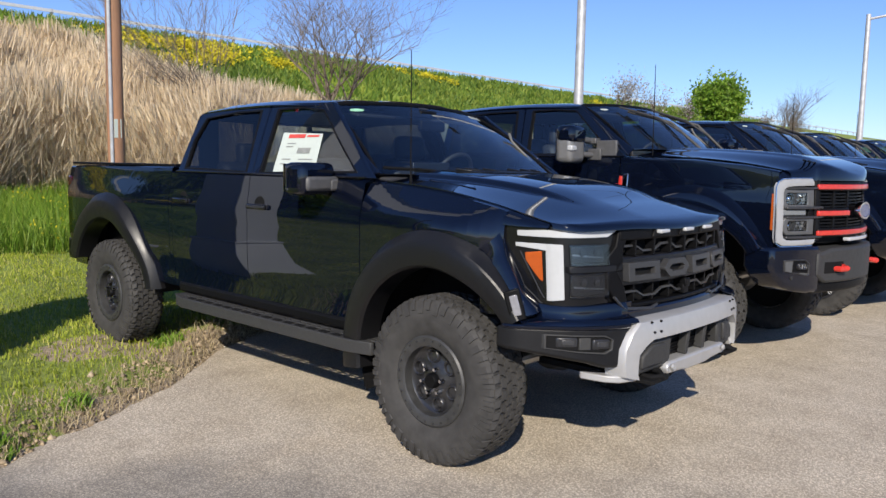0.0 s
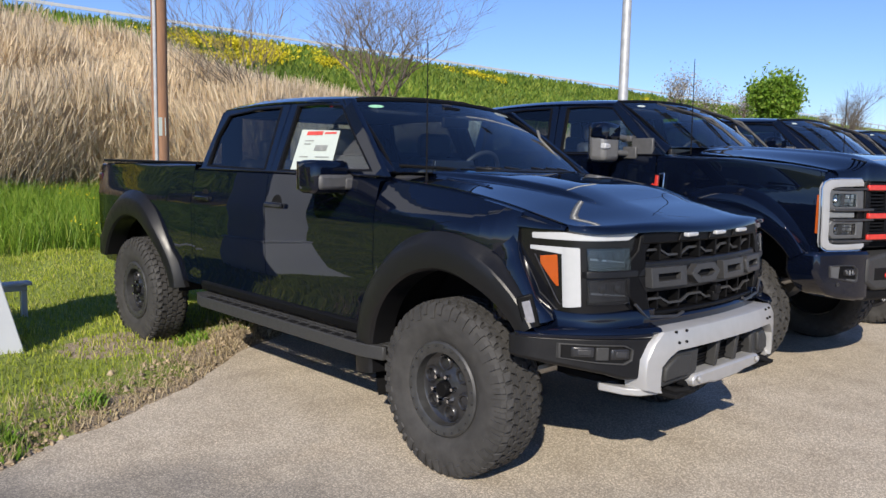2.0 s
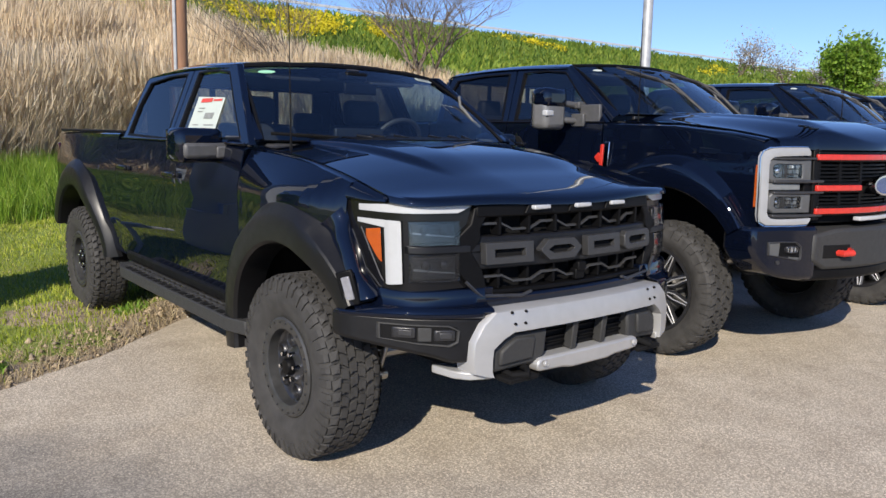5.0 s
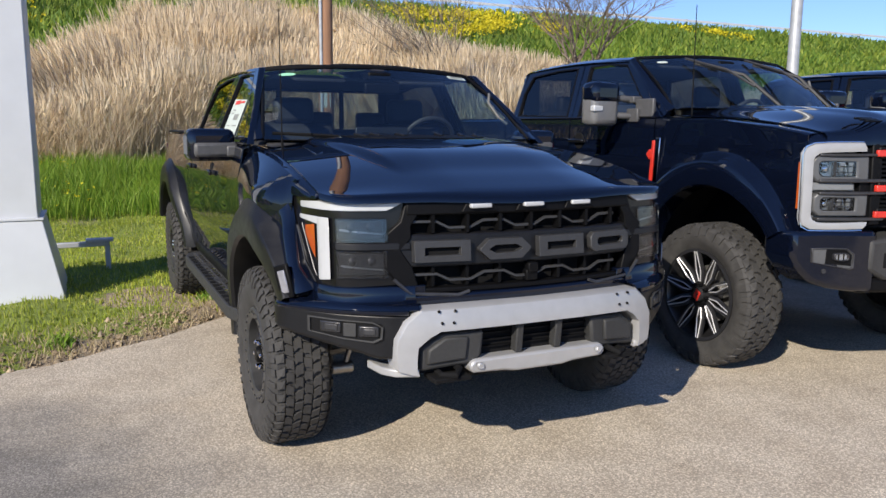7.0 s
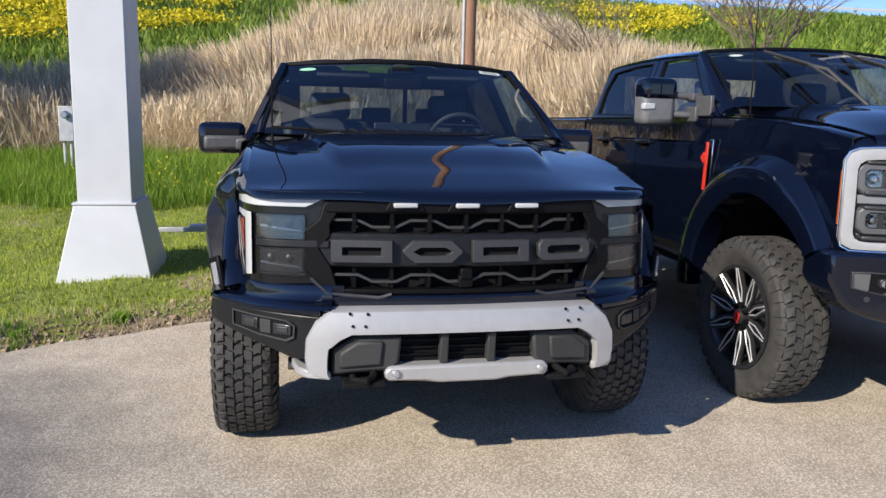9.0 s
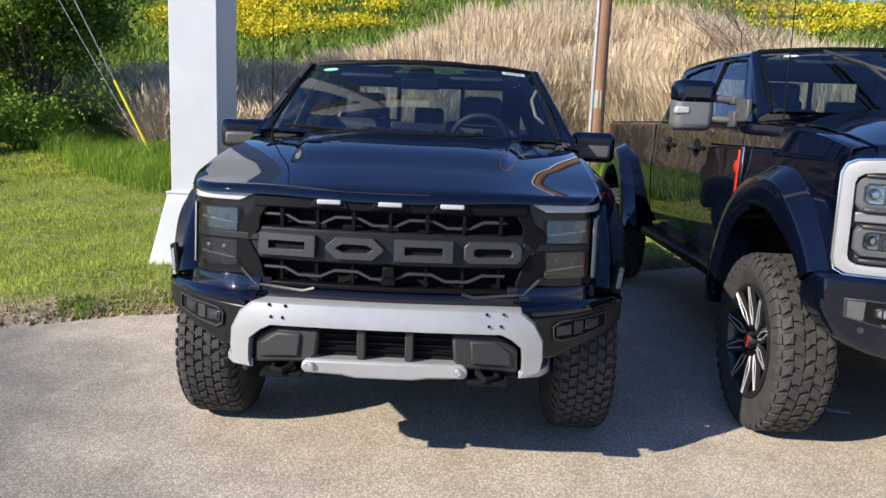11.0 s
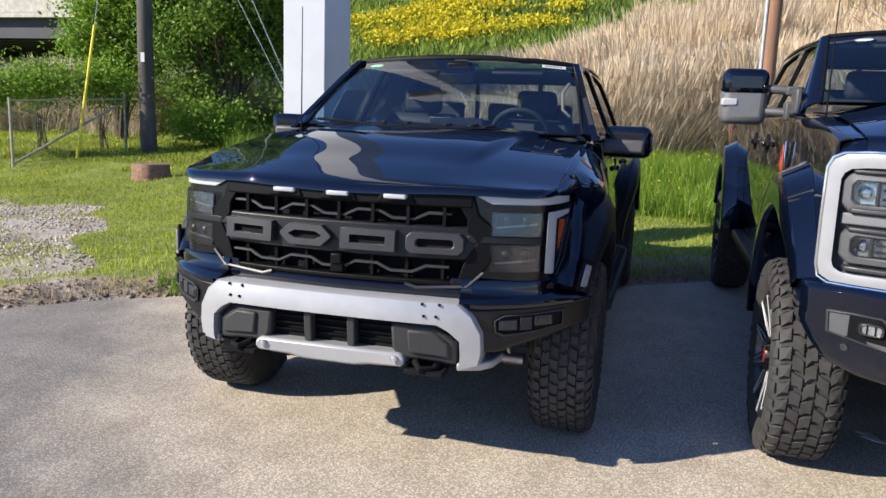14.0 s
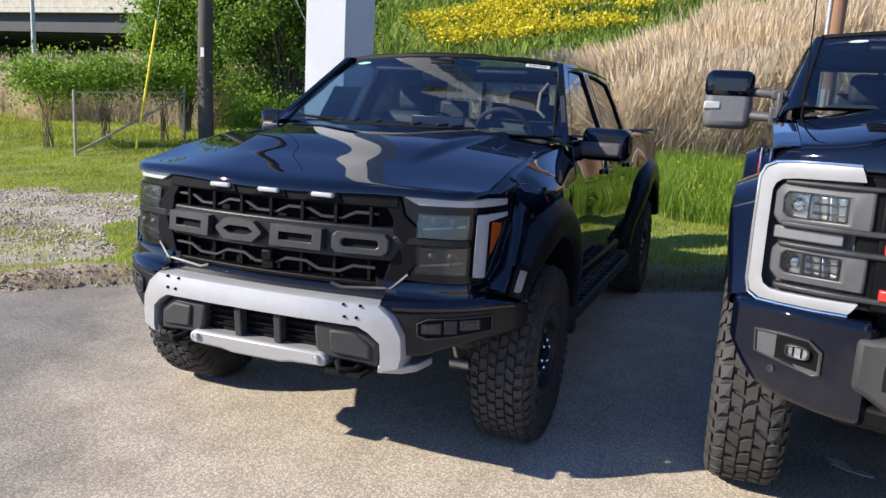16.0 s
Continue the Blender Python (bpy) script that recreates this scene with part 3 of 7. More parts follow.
# herbage and flowers on the embankment
x, y = scatter(120000, -46, -18.5, -28, 120)
keep = (x < reed_top(y) + 1.0) & (rng.random(len(x)) < np.clip(1.15 - np.abs(y - 10) / 130, 0.25, 1))
x, y = x[keep], y[keep]
big = 1 + 0.02 * np.clip(y, 0, 100)
tagged(blades("bank_grass", x, y, rng.uniform(0.25, 0.6, len(x)) * (1 + 0.4 * patchy(x, y, 0.25)), 0.10 * big, 0.8, M_HILL), "lush green grass on the road embankment", "grass", kind="stuff")
cx, cy = [], []
for mx_, my_, rx_, ry_, k in ((-33.5, -4.6, 0.8, 0.9, 13), (-36.5, -7.3, 0.9, 0.9, 13), (-38.0, -6.4, 0.9, 0.9, 11), (-33.3, -6.9, 0.6, 0.7, 8), (-30.9, -6.9, 0.5, 0.6, 5), (-32.7, -3.2, 0.5, 0.8, 6), (-34.9, -0.8, 0.6, 0.6, 6), (-39.5, -0.3, 0.7, 0.6, 5), (-39.0, -4.7, 0.8, 0.9, 7), (-35.1, -9.4, 0.7, 0.8, 6),
                             (-41.8, 23.7, 0.6, 1.0, 9), (-40.9, 25.0, 0.6, 0.9, 8), (-42.3, 21.7, 0.5, 0.9, 6), (-38.5, 21.7, 0.6, 0.9, 6), (-40.6, 29.0, 0.5, 1.2, 5), (-36.9, 19.8, 0.6, 0.8, 6), (-40.8, 19.0, 0.6, 0.8, 6), (-42.4, 43.0, 0.5, 2.0, 6), (-43.0, 27.0, 0.4, 1.4, 5), (-36.0, 62.0, 4.0, 12.0, 6), (-38.0, 13.0, 1.0, 1.5, 5)):
    cx += list(rng.normal(mx_, rx_, k))
    cy += list(rng.normal(my_, ry_, k))
cx, cy = np.array(cx), np.array(cy)
keep = (cx < reed_top(cy) - 0.8) & (cx > -44.5)
cx, cy = cx[keep], cy[keep]
n = 85
x = np.repeat(cx, n) + rng.normal(0, 0.42, len(cx) * n)
y = np.repeat(cy, n) + rng.normal(0, 0.5, len(cx) * n)
tagged(petals("bank_blossom", x, y, land(x, y) + rng.uniform(0.30, 0.70, len(x)), 0.10, M_YELLOW), "drifts of yellow blossom on the green bank", "flowers", kind="stuff")

# gravel patch and soil along the pavement's edge
def pebbles(name, x, y, size, mat, sink=0.3):
    n = len(x)
    base = np.array([(1, 0, 0), (-1, 0, 0), (0, 1, 0), (0, -1, 0), (0, 0, 0.8), (0, 0, -0.6)], float)
    tri = np.array([(0, 2, 4), (2, 1, 4), (1, 3, 4), (3, 0, 4), (2, 0, 5), (1, 2, 5), (3, 1, 5), (0, 3, 5)])
    s = (size * rng.uniform(0.4, 1.4, n) ** 1.5)[:, None, None]
    a = rng.uniform(0, np.pi, n)
    r = np.stack([np.stack([np.cos(a), -np.sin(a), 0 * a], -1), np.stack([np.sin(a), np.cos(a), 0 * a], -1), np.stack([0 * a, 0 * a, 0 * a + 1], -1)], 1)
    k = base[None] * rng.uniform(0.6, 1.3, (n, 6, 3)) * s
    v = np.einsum("nij,nkj->nki", r, k) + np.stack([x, y, np.maximum(land(x, y), -0.03) + size * sink + 0 * x], -1)[:, None]
    return quick_mesh(name, v.reshape(-1, 3), (np.arange(n)[:, None, None] * 6 + tri[None]).reshape(-1, 3), mat)


x, y = scatter(46000, -9, -2, -6.5, 0.6)
keep = in_gravel(x, y) & (edge_x(y) - x > 0.1) & (y < 0.9) & (rng.random(len(x)) < np.clip(0.45 + 1.6 * patchy(x, y, 1.1), 0.08, 1))
tagged(pebbles("gravel", x[keep], y[keep], 0.015, M_STONE), "pale loose gravel patch in the lawn", "gravel", kind="stuff")
y = rng.uniform(-6, 8, 6500)
x = edge_x(y) - np.abs(rng.normal(0, 0.30, len(y))) + 0.05
tagged(pebbles("soil_clods", x, y, 0.009 + 0.016 * rng.random(len(y)) ** 5, M_CLOD), "crumbled brown soil along the pavement edge", "soil", kind="stuff")
y = rng.uniform(-6, 8, 7000)
x = edge_x(y) - np.abs(rng.normal(0.12, 0.26, len(y)))
tagged(blades("dead_grass", x, y, rng.uniform(0.03, 0.10, len(y)), 0.006, 1.6, M_STRAW), "dry straw-coloured grass lying along the pavement edge", "grass", kind="stuff")
y = rng.uniform(-6, 8, 420)
x = edge_x(y) + np.abs(rng.normal(0, 0.5, len(y)))
tagged(pebbles("loose_stones", x, y, 0.009, M_STONE, 0.9), "small loose stones lying on the pavement", "gravel", kind="stuff")


def weed(x, y, r, label):
    n = int(1100 * r)
    a, d = rng.uniform(0, 2 * np.pi, n), r * np.sqrt(rng.random(n))
    wx, wy = x + np.cos(a) * d, y + np.sin(a) * d
    return tagged(blades("weed", wx, wy, rng.uniform(0.03, 0.11, n) * (1.2 - d / r * 0.6), 0.016, 0.9, M_LEAF2), label, "weed", "weeds by the pavement")


weed(-4.32, 1.24, 0.15, "bushy green weed rooted in soil by the pavement")
weed(-4.75, 1.85, 0.10, "low broad-leaved weed in bare soil")
weed(-5.9, 3.05, 0.14, "tuft of grass at the pavement corner beside a tyre")


# ---------------------------------------------------------------- trees
def grow(base, tip, r, level, spread, out, rnd, kids):
    """Tapered limbs, each forking into thinner ones; fills out with (points, radii) and returns the twig ends."""
    a, b = Vector(base), Vector(tip)
    pts, rad = [], []
    n = 4
    length = (b - a).length
    for i in range(n + 1):
        t = i / n
        w = Vector((rnd.uniform(-1, 1), rnd.uniform(-1, 1), rnd.uniform(-0.3, 0.5))) * length * 0.05 * (1 if 0 < i else 0)
        pts.append(a.lerp(b, t) + w)
        rad.append(max(0.004, r * (1 - 0.62 * t)))
    out.append((pts, rad, level))
    ends = [pts[-1]]
    if level > 0:
        for k in range(kids):
            t = rnd.uniform(0.35, 1.0)
            i = min(n, max(1, round(t * n)))
            d = (pts[i] - pts[i - 1]).normalized()
            side = Vector((rnd.uniform(-1, 1), rnd.uniform(-1, 1), rnd.uniform(-0.1, 0.7))).normalized()
            d = (d * (1 - spread) + side * spread).normalized()
            ends += grow(pts[i], pts[i] + d * length * rnd.uniform(0.5, 0.8), rad[i] * 0.6, level - 1, spread, out, rnd, kids)
    return ends


def tree(name, x, y, height, trunk_r, levels, kids, spread, label, leaf=None, leaves=0, leaf_size=0.08, cloud=0.5, seed=1, stems=1, trunk_part=0.45, bark=None, lean=0.25, drift=(0, 0), slim=1.0, low=0.15):
    rnd = random.Random(seed)
    z = float(land(np.array(x), np.array(y)))
    t = thing(name, label, "tree", at=pose(x, y, z - 0.05))
    limbs, ends = [], []
    for s in range(stems):
        tip = ((rnd.uniform(-lean, lean) + drift[0]) * height, (rnd.uniform(-lean, lean) + drift[1]) * height, height * trunk_part)
        ends += grow((0.1 * s, 0.05 * s, 0), tip, trunk_r, levels, spread, limbs, rnd, kids)
    limbs = [([Vector((q.x * slim, q.y * slim, q.z)) for q in p], r, lv) for p, r, lv in limbs]
    ends = [Vector((q.x * slim, q.y * slim, q.z)) for q in ends]
    wood = join(*[tube(p, r, 6 if lv > 1 else 4) for p, r, lv in limbs if lv > 0])
    mesh_object("trunk", *wood, bark or M_BARK, t)
    fine = [tube(p, r, 3) for p, r, lv in limbs if lv == 0]
    mesh_object("fine_branchwork", *join(*fine), bark or M_TWIG, t)
    if leaves:
        e = np.array([tuple(q) for p, r, lv in limbs if lv < 3 for q in p[1:]])
        pick = e[rng.integers(0, len(e), leaves)] + rng.normal(0, cloud, (leaves, 3))
        pick[:, 2] = np.maximum(pick[:, 2], low + rng.random(leaves) * 0.5)
        petals("crown", pick[:, 0], pick[:, 1], pick[:, 2], leaf_size, leaf, t)
    return t


tree("bare_tree", -23.6, 19.3, 7.4, 0.09, 3, 7, 0.55, "leafless grey tree with fine spreading twigs on the bank", seed=4, stems=3, bark=M_TWIG, trunk_part=0.5, lean=0.12, slim=1.0)
tree("bare_shrub", -21.5, 14.0, 4.6, 0.05, 3, 5, 0.35, "leaning leafless shrub with long thin branches", seed=9, stems=3, bark=M_TWIG, trunk_part=0.6, lean=0.12, drift=(0, -0.5), slim=1.0)


def leafy(name, x, y, rx, ry, z0, z1, clumps, leaves, label, mat, size=0.06, seed=1, wood=0.1):
    """A tree leafed to the ground: a short trunk, limbs to clumps of leaves spread through an uneven crown with gaps."""
    r = np.random.default_rng(seed)
    z = float(land(np.array(x), np.array(y)))
    t = thing(name, label, "tree", at=pose(x, y, z))
    d = r.normal(size=(clumps, 3))
    d /= np.linalg.norm(d, axis=1)[:, None]
    lobe = 0.80 + 0.28 * np.sin(3 * np.arctan2(d[:, 1], d[:, 0]) + seed) * np.cos(4 * d[:, 2] + seed) + r.uniform(-0.08, 0.12, clumps)
    rad = lobe * r.random(clumps) ** 0.30
    c = d * rad[:, None] * np.array([rx, ry, (z1 - z0) / 2]) + np.array([0, 0, (z0 + z1) / 2])
    out = []
    for k in range(0, clumps, 2):
        e = Vector(c[k])
        foot = Vector((0.12 * math.sin(k), 0.12 * math.cos(k), -0.1))
        mid = Vector((e.x * 0.28, e.y * 0.28, max(0.25, e.z * 0.5)))
        out.append(tube([foot, foot.lerp(mid, 0.5) + Vector((0.03, 0, 0.06)), mid, mid.lerp(e, 0.6) + Vector((0, 0, 0.12)), e], [wood * 0.42, wood * 0.36, wood * 0.26, wood * 0.15, 0.006], 5))
    mesh_object("trunk", *join(*out), M_BARK, t)
    pick = r.integers(0, clumps, leaves)
    spread = np.array([0.30, 0.32, 0.24]) * r.uniform(0.6, 1.3, (clumps, 1))[pick]
    p = c[pick] + r.normal(size=(leaves, 3)) * spread
    p[:, 2] = np.maximum(p[:, 2], 0.15 + 0.5 * r.random(leaves))
    petals("crown", p[:, 0], p[:, 1], p[:, 2], size, mat, t)
    return t


leafy("leafy_tree", -17.7, -6.5, 1.9, 2.5, 0.3, 8.2, 150, 62000, "dense green leafy tree behind a utility pole", M_LEAF, seed=3, wood=0.14)
leafy("leafy_tree", -20.2, -8.6, 2.0, 2.4, 0.4, 8.6, 110, 34000, "taller green leafy tree standing behind another", M_LEAF, 0.07, seed=12, wood=0.14)
leafy("leafy_tree", -17.4, -9.7, 1.5, 1.55, 0.6, 6.6, 90, 30000, "fresh light-green leafy tree behind a wire gate", M_LEAF2, seed=22)
leafy("leafy_shrub", -16.1, -6.0, 0.7, 1.2, 0.0, 1.2, 26, 5200, "low green shrub under a leafy tree", M_LEAF2, 0.05, seed=28, wood=0.05)
tree("round_green_tree", -24.0, 56.0, 6.3, 0.2, 3, 7, 0.55, "rounded fresh-green tree in the distance", M_LEAF2, 14000, 0.14, 0.32, seed=31, stems=2, lean=0.1, slim=0.62)
tree("bare_far_tree", -22.0, 64.0, 7.2, 0.16, 3, 8, 0.45, "distant leafless tree with a fan of fine twigs", seed=35, stems=2, bark=M_TWIG, lean=0.1, slim=0.8)

# shrubs along the far crest
rnd = random.Random(5)
for k in range(9):
    bx, by = -40 + rnd.uniform(-3, 3), 66 + k * 5.0 + rnd.uniform(-1.5, 1.5)
    tree("crest_shrub", bx, by, rnd.uniform(2.4, 4.2), 0.06, 2, 6, 0.5, "distant pale budding shrub on the embankment", M_BLOOM, 420, 0.11, 0.5, seed=40 + k, stems=4)
# climbing shrub over the gate
for x, y, r, sd in ((-12.2, -9.2, 0.8, 61), (-13.4, -8.7, 0.8, 62), (-14.7, -8.1, 0.7, 64)):
    leafy("hedge_shrub", x, y, 0.7, r, 1.2, 1.9, 30, 4200, "yellow-green climbing shrub sprawling over a wire gate", M_LEAF2, 0.045, seed=sd, wood=0.022)


# ---------------------------------------------------------------- poles, pylon, gate, bridge
def zat(x, y):
    return float(land(np.array(float(x)), np.array(float(y))))


def wood_pole(x, y, h, r, mat, label, lean=0.0):
    t = thing("utility_pole", label, "pole", at=pose(x, y, zat(x, y) - 0.1, lean, 0, 0))
    mesh_object("shaft", *tube([(0.012 * math.sin(i), 0.01 * math.cos(2 * i), h * i / 8) for i in range(9)], [r * (1 - 0.25 * i / 8) for i in range(9)], 20), mat, t)
    return t


wp = wood_pole(-15.17, 6.87, 11, 0.165, M_POLE, "brown wooden utility pole with a white tag")
mesh_object("tag", *prism([(-0.07, 1.62), (0.07, 1.62), (0.07, 1.98), (-0.07, 1.98)], lambda u, v, w: (0.166 - w, u - 0.03, v), 0.012), M_PAPER, wp, "faded white paper tag")
mesh_object("conduit", *rod((0.13, -0.14, 0.1), (0.10, -0.13, 8.0), 0.035, 10), M_GALV, wp, "grey conduit pipe")
dp = wood_pole(-14.75, -6.85, 11, 0.19, M_POLE2, "dark weathered wooden utility pole")
mesh_object("tag", *box(0.19, 0.05, 2.35, 0.02, 0.1, 0.22), M_GALV, dp, "small grey metal tag")


def cable(a, b, r, label, sag=0.0, guard=None, category="cable"):
    t = thing("guy_wire" if guard else "overhead_cable", label, category)
    a, b = Vector(a), Vector(b)
    pts = [a.lerp(b, i / 16) - Vector((0, 0, sag * 4 * (i / 16) * (1 - i / 16))) for i in range(17)]
    mesh_object("wire", *tube(pts, r, 5), M_GALV if guard else M_GUN, t)
    if guard:
        mesh_object("guard", *rod(b, b.lerp(a, guard), 0.030, 10), M_YELLOWP, t, "yellow plastic guard")
    return t


cable((-14.75, -6.85, 10), (-12.9, -7.35, 0.2), 0.009, "taut steel guy wire with a yellow guard", guard=0.31)
cable((-14.75, -6.85, 9.6), (-15.55, -2.62, 0.3), 0.011, "taut steel guy wire with a yellow guard", guard=0.2)
cable((-14.75, -6.85, 8.2), (-15.5, -2.66, 0.3), 0.009, "second taut steel guy wire", guard=0.02)


def light_pole(x, y, h, r, label):
    t = thing("street_lamp", label, "street lamp", "lot lamps", at=pose(x, y, zat(x, y)))
    mesh_object("base", *lathe([(0, 0), (0.28, 0), (0.28, 0.55), (0.25, 0.6), (0, 0.6)], 24, "z"), M_CONC, t, "round concrete footing")
    mesh_object("pole", *lathe([(r, 0.6), (r * 0.72, h), (0, h)], 16, "z"), M_GALV, t)
    mesh_object("plate", *box(0, 0, 0.62, r * 4, r * 4, 0.04), M_GALV, t, bevel=0.005)
    mesh_object("arm", *rod((0, 0, h - 0.15), (0.9, 0.25, h), 0.04), M_GALV, t)
    mesh_object("lamp_head", *box(1.15, 0.32, h, 0.6, 0.34, 0.14), M_GUN, t, bevel=0.03)
    return t


light_pole(-8.4, 12.9, 9.0, 0.10, "grey metal car-lot lamp on a tall tapered pole")
light_pole(-7.2, 27.5, 6.6, 0.10, "distant grey metal car-lot lamp")
cable((-30, 38, 17), (30, 62, 9), 0.02, "thin black overhead cable against the sky", 1.5)
cable((-30, 40, 19.5), (30, 66, 12.5), 0.02, "thin black overhead cable against the sky", 1.5)
cable((-30, 41, 20.2), (30, 68, 12.8), 0.02, "thin black overhead cable against the sky", 1.5)

# sign pylon with flared foot
PX0, PX1, PY0, PY1 = -6.95, -6.30, 1.22, 1.70
pyl = thing("sign_pylon", "tall white square sign post with a flared metal foot", "sign post", at=pose((PX0 + PX1) / 2, (PY0 + PY1) / 2, 0))
hx, hy = (PX1 - PX0) / 2, (PY1 - PY0) / 2
mesh_object("shaft", *box(0, 0, 7.35, 2 * hx, 2 * hy, 13.2), M_PYLON, pyl, bevel=0.012)
a, b = 0.03, 0.20
mesh_object("foot", [(sx * (hx + g), sy * (hy + g), z) for g, z in ((b, -0.05), (a, 0.755)) for sx, sy in ((-1, -1), (1, -1), (1, 1), (-1, 1))], [(0, 1, 5, 4), (1, 2, 6, 5), (2, 3, 7, 6), (3, 0, 4, 7), (4, 5, 6, 7), (0, 3, 2, 1)], M_PYLON, pyl, "flared white metal foot", bevel=0.01)
mesh_object("collar", *box(0, 0, 0.765, 2 * hx + 0.08, 2 * hy + 0.08, 0.02), M_PYLON, pyl, bevel=0.004)
mesh_object("sign_board", *box(0, 0, 13.0, 0.5, 4.4, 2.6), M_PYLON, pyl, "plain white sign board", bevel=0.03)
bench = thing("metal_bracket", "grey galvanised bracket standing on the lawn beside the post", "bracket", at=pose(-7.55, 2.12, 0.02))
mesh_object("arm", *box(0, -0.12, 0.33, 0.07, 0.55, 0.05), M_GALV, bench, bevel=0.006)
mesh_object("leg", *box(0, 0.13, 0.15, 0.06, 0.05, 0.34), M_GALV, bench, bevel=0.006)
mesh_object("plate", *box(0, 0.06, 0.37, 0.14, 0.26, 0.03), M_GALV, bench, bevel=0.006)

stump = thing("tree_stump", "sawn brown tree stump in the lawn", "tree stump", at=pose(-11.25, -4.15, zat(-11.25, -4.15) - 0.03))
v, f = lathe([(0.40, 0), (0.35, 0.06), (0.335, 0.30), (0.325, 0.315), (0, 0.32)], 26, "z")
v = [(p[0] * (1 + 0.06 * math.sin(5 * math.atan2(p[1], p[0]))), p[1] * (1 + 0.06 * math.sin(5 * math.atan2(p[1], p[0]))), p[2]) for p in v]
mesh_object("wood", v, f, M_STUMP, stump)

mb = thing("meter_box", "grey electric meter box on a short post", "meter box", at=pose(-14.6, -1.0, zat(-14.6, -1.0)))
mesh_object("cabinet", *box(0, 0, 0.95, 0.16, 0.26, 0.66), M_GALV, mb, bevel=0.012)
mesh_object("meter", *lathe([(0, 0.02), (0.075, 0.02), (0.075, 0.09), (0.05, 0.13), (0, 0.13)], 20, "x"), M_CLEARGREY, mb).location = (0.06, 0, 1.12)
mesh_object("post", *rod((0, -0.06, 0), (0, -0.06, 0.7), 0.03), M_GALV, mb)
mesh_object("post", *rod((0, 0.06, 0), (0, 0.06, 0.7), 0.03), M_GALV, mb)

gate = thing("wire_gate", "rusty pipe-framed wire gate with diagonal brace", "gate", at=pose(0, 0, zat(-13, -9)))
GA, GB = Vector((-11.53, -7.69, -0.16)), Vector((-14.61, -7.39, 0.08))
up = Vector((0, 0, 1))
for p in (GA, GB):
    mesh_object("post", *rod(p - up * 0.2, p + up * 1.42, 0.030), M_RUST, gate)
mesh_object("rail", *rod(GA + up * 1.36, GB + up * 1.24, 0.018), M_RUST, gate)
mesh_object("brace", *rod(GA + up * 0.08, GB + up * 1.18, 0.026), M_RUST, gate)
for a, b in ((GA + up * 1.3, GB + up * 0.2), (GA.lerp(GB, 0.02) + up * 0.9, GA.lerp(GB, 0.3) + up * 0.1), (GA + up * 0.12, GB + up * 0.18)):
    mesh_object("slack_wire", *tube([a.lerp(b, k / 8) - up * 0.10 * (1 - (k / 4 - 1) ** 2) for k in range(9)], 0.003, 4), M_DARK, gate)
wires = []
for i in range(1, 30):
    q = GA.lerp(GB, i / 30)
    wires.append(rod(q + up * 0.1, q + up * 1.3, 0.0007, 3))
for i in range(1, 16):
    wires.append(rod(GA + up * 0.083 * i, GB + up * 0.083 * i, 0.0007, 3))
mesh_object("wire_mesh", *join(*wires), M_STEEL, gate)

# guard rail along the crest
rail = thing("guard_rail", "white steel guard rail along the embankment crest", "guard rail", kind="stuff")
yy = np.arange(-17, 170, 3.8)
mesh_object("beam", *join(*[box(-45.4, y + 1.9, 9.60, 0.06, 3.82, 0.17) for y in yy]), M_PYLON, rail)
mesh_object("posts", *join(*[box(-45.5, y, 9.25, 0.12, 0.14, 0.95) for y in yy]), M_GALV, rail)

bridge = thing("highway_bridge", "concrete and steel road bridge with blue-grey girders", "bridge", at=pose(-11, 0, -0.5))
mesh_object("parapet", *box(-44.8, -57, 10.1, 0.4, 78, 1.1), M_CONC, bridge, "pale concrete parapet", bevel=0.05)
# deck and girders run extra deep, with a wall added, to darken the underside
mesh_object("deck", *box(-59.0, -57, 9.35, 28.9, 78, 0.4), M_CONC, bridge)
mesh_object("shade_wall", *box(-74.0, -57, 4.2, 1.0, 78, 9.9), M_CONC, bridge, "shaded concrete wall under the deck")
for i in range(11):
    mesh_object("girder", *join(box(-45.4 - 2.6 * i, -57, 8.3, 0.06, 78, 1.7), box(-45.4 - 2.6 * i, -57, 7.45, 0.5, 78, 0.08), box(-45.4 - 2.6 * i, -57, 9.1, 0.4, 78, 0.06)), M_GIRDER, bridge)
for yb in (-19.5, -94):
    mesh_object("abutment", *box(-59.0, yb, 4.2, 29.4, 3.0, 9.9), M_CONC, bridge, "pale concrete abutment", bevel=0.06)
light_pole(-28.4, -28.4, 8.5, 0.12, "distant grey lamp pole before a bridge")


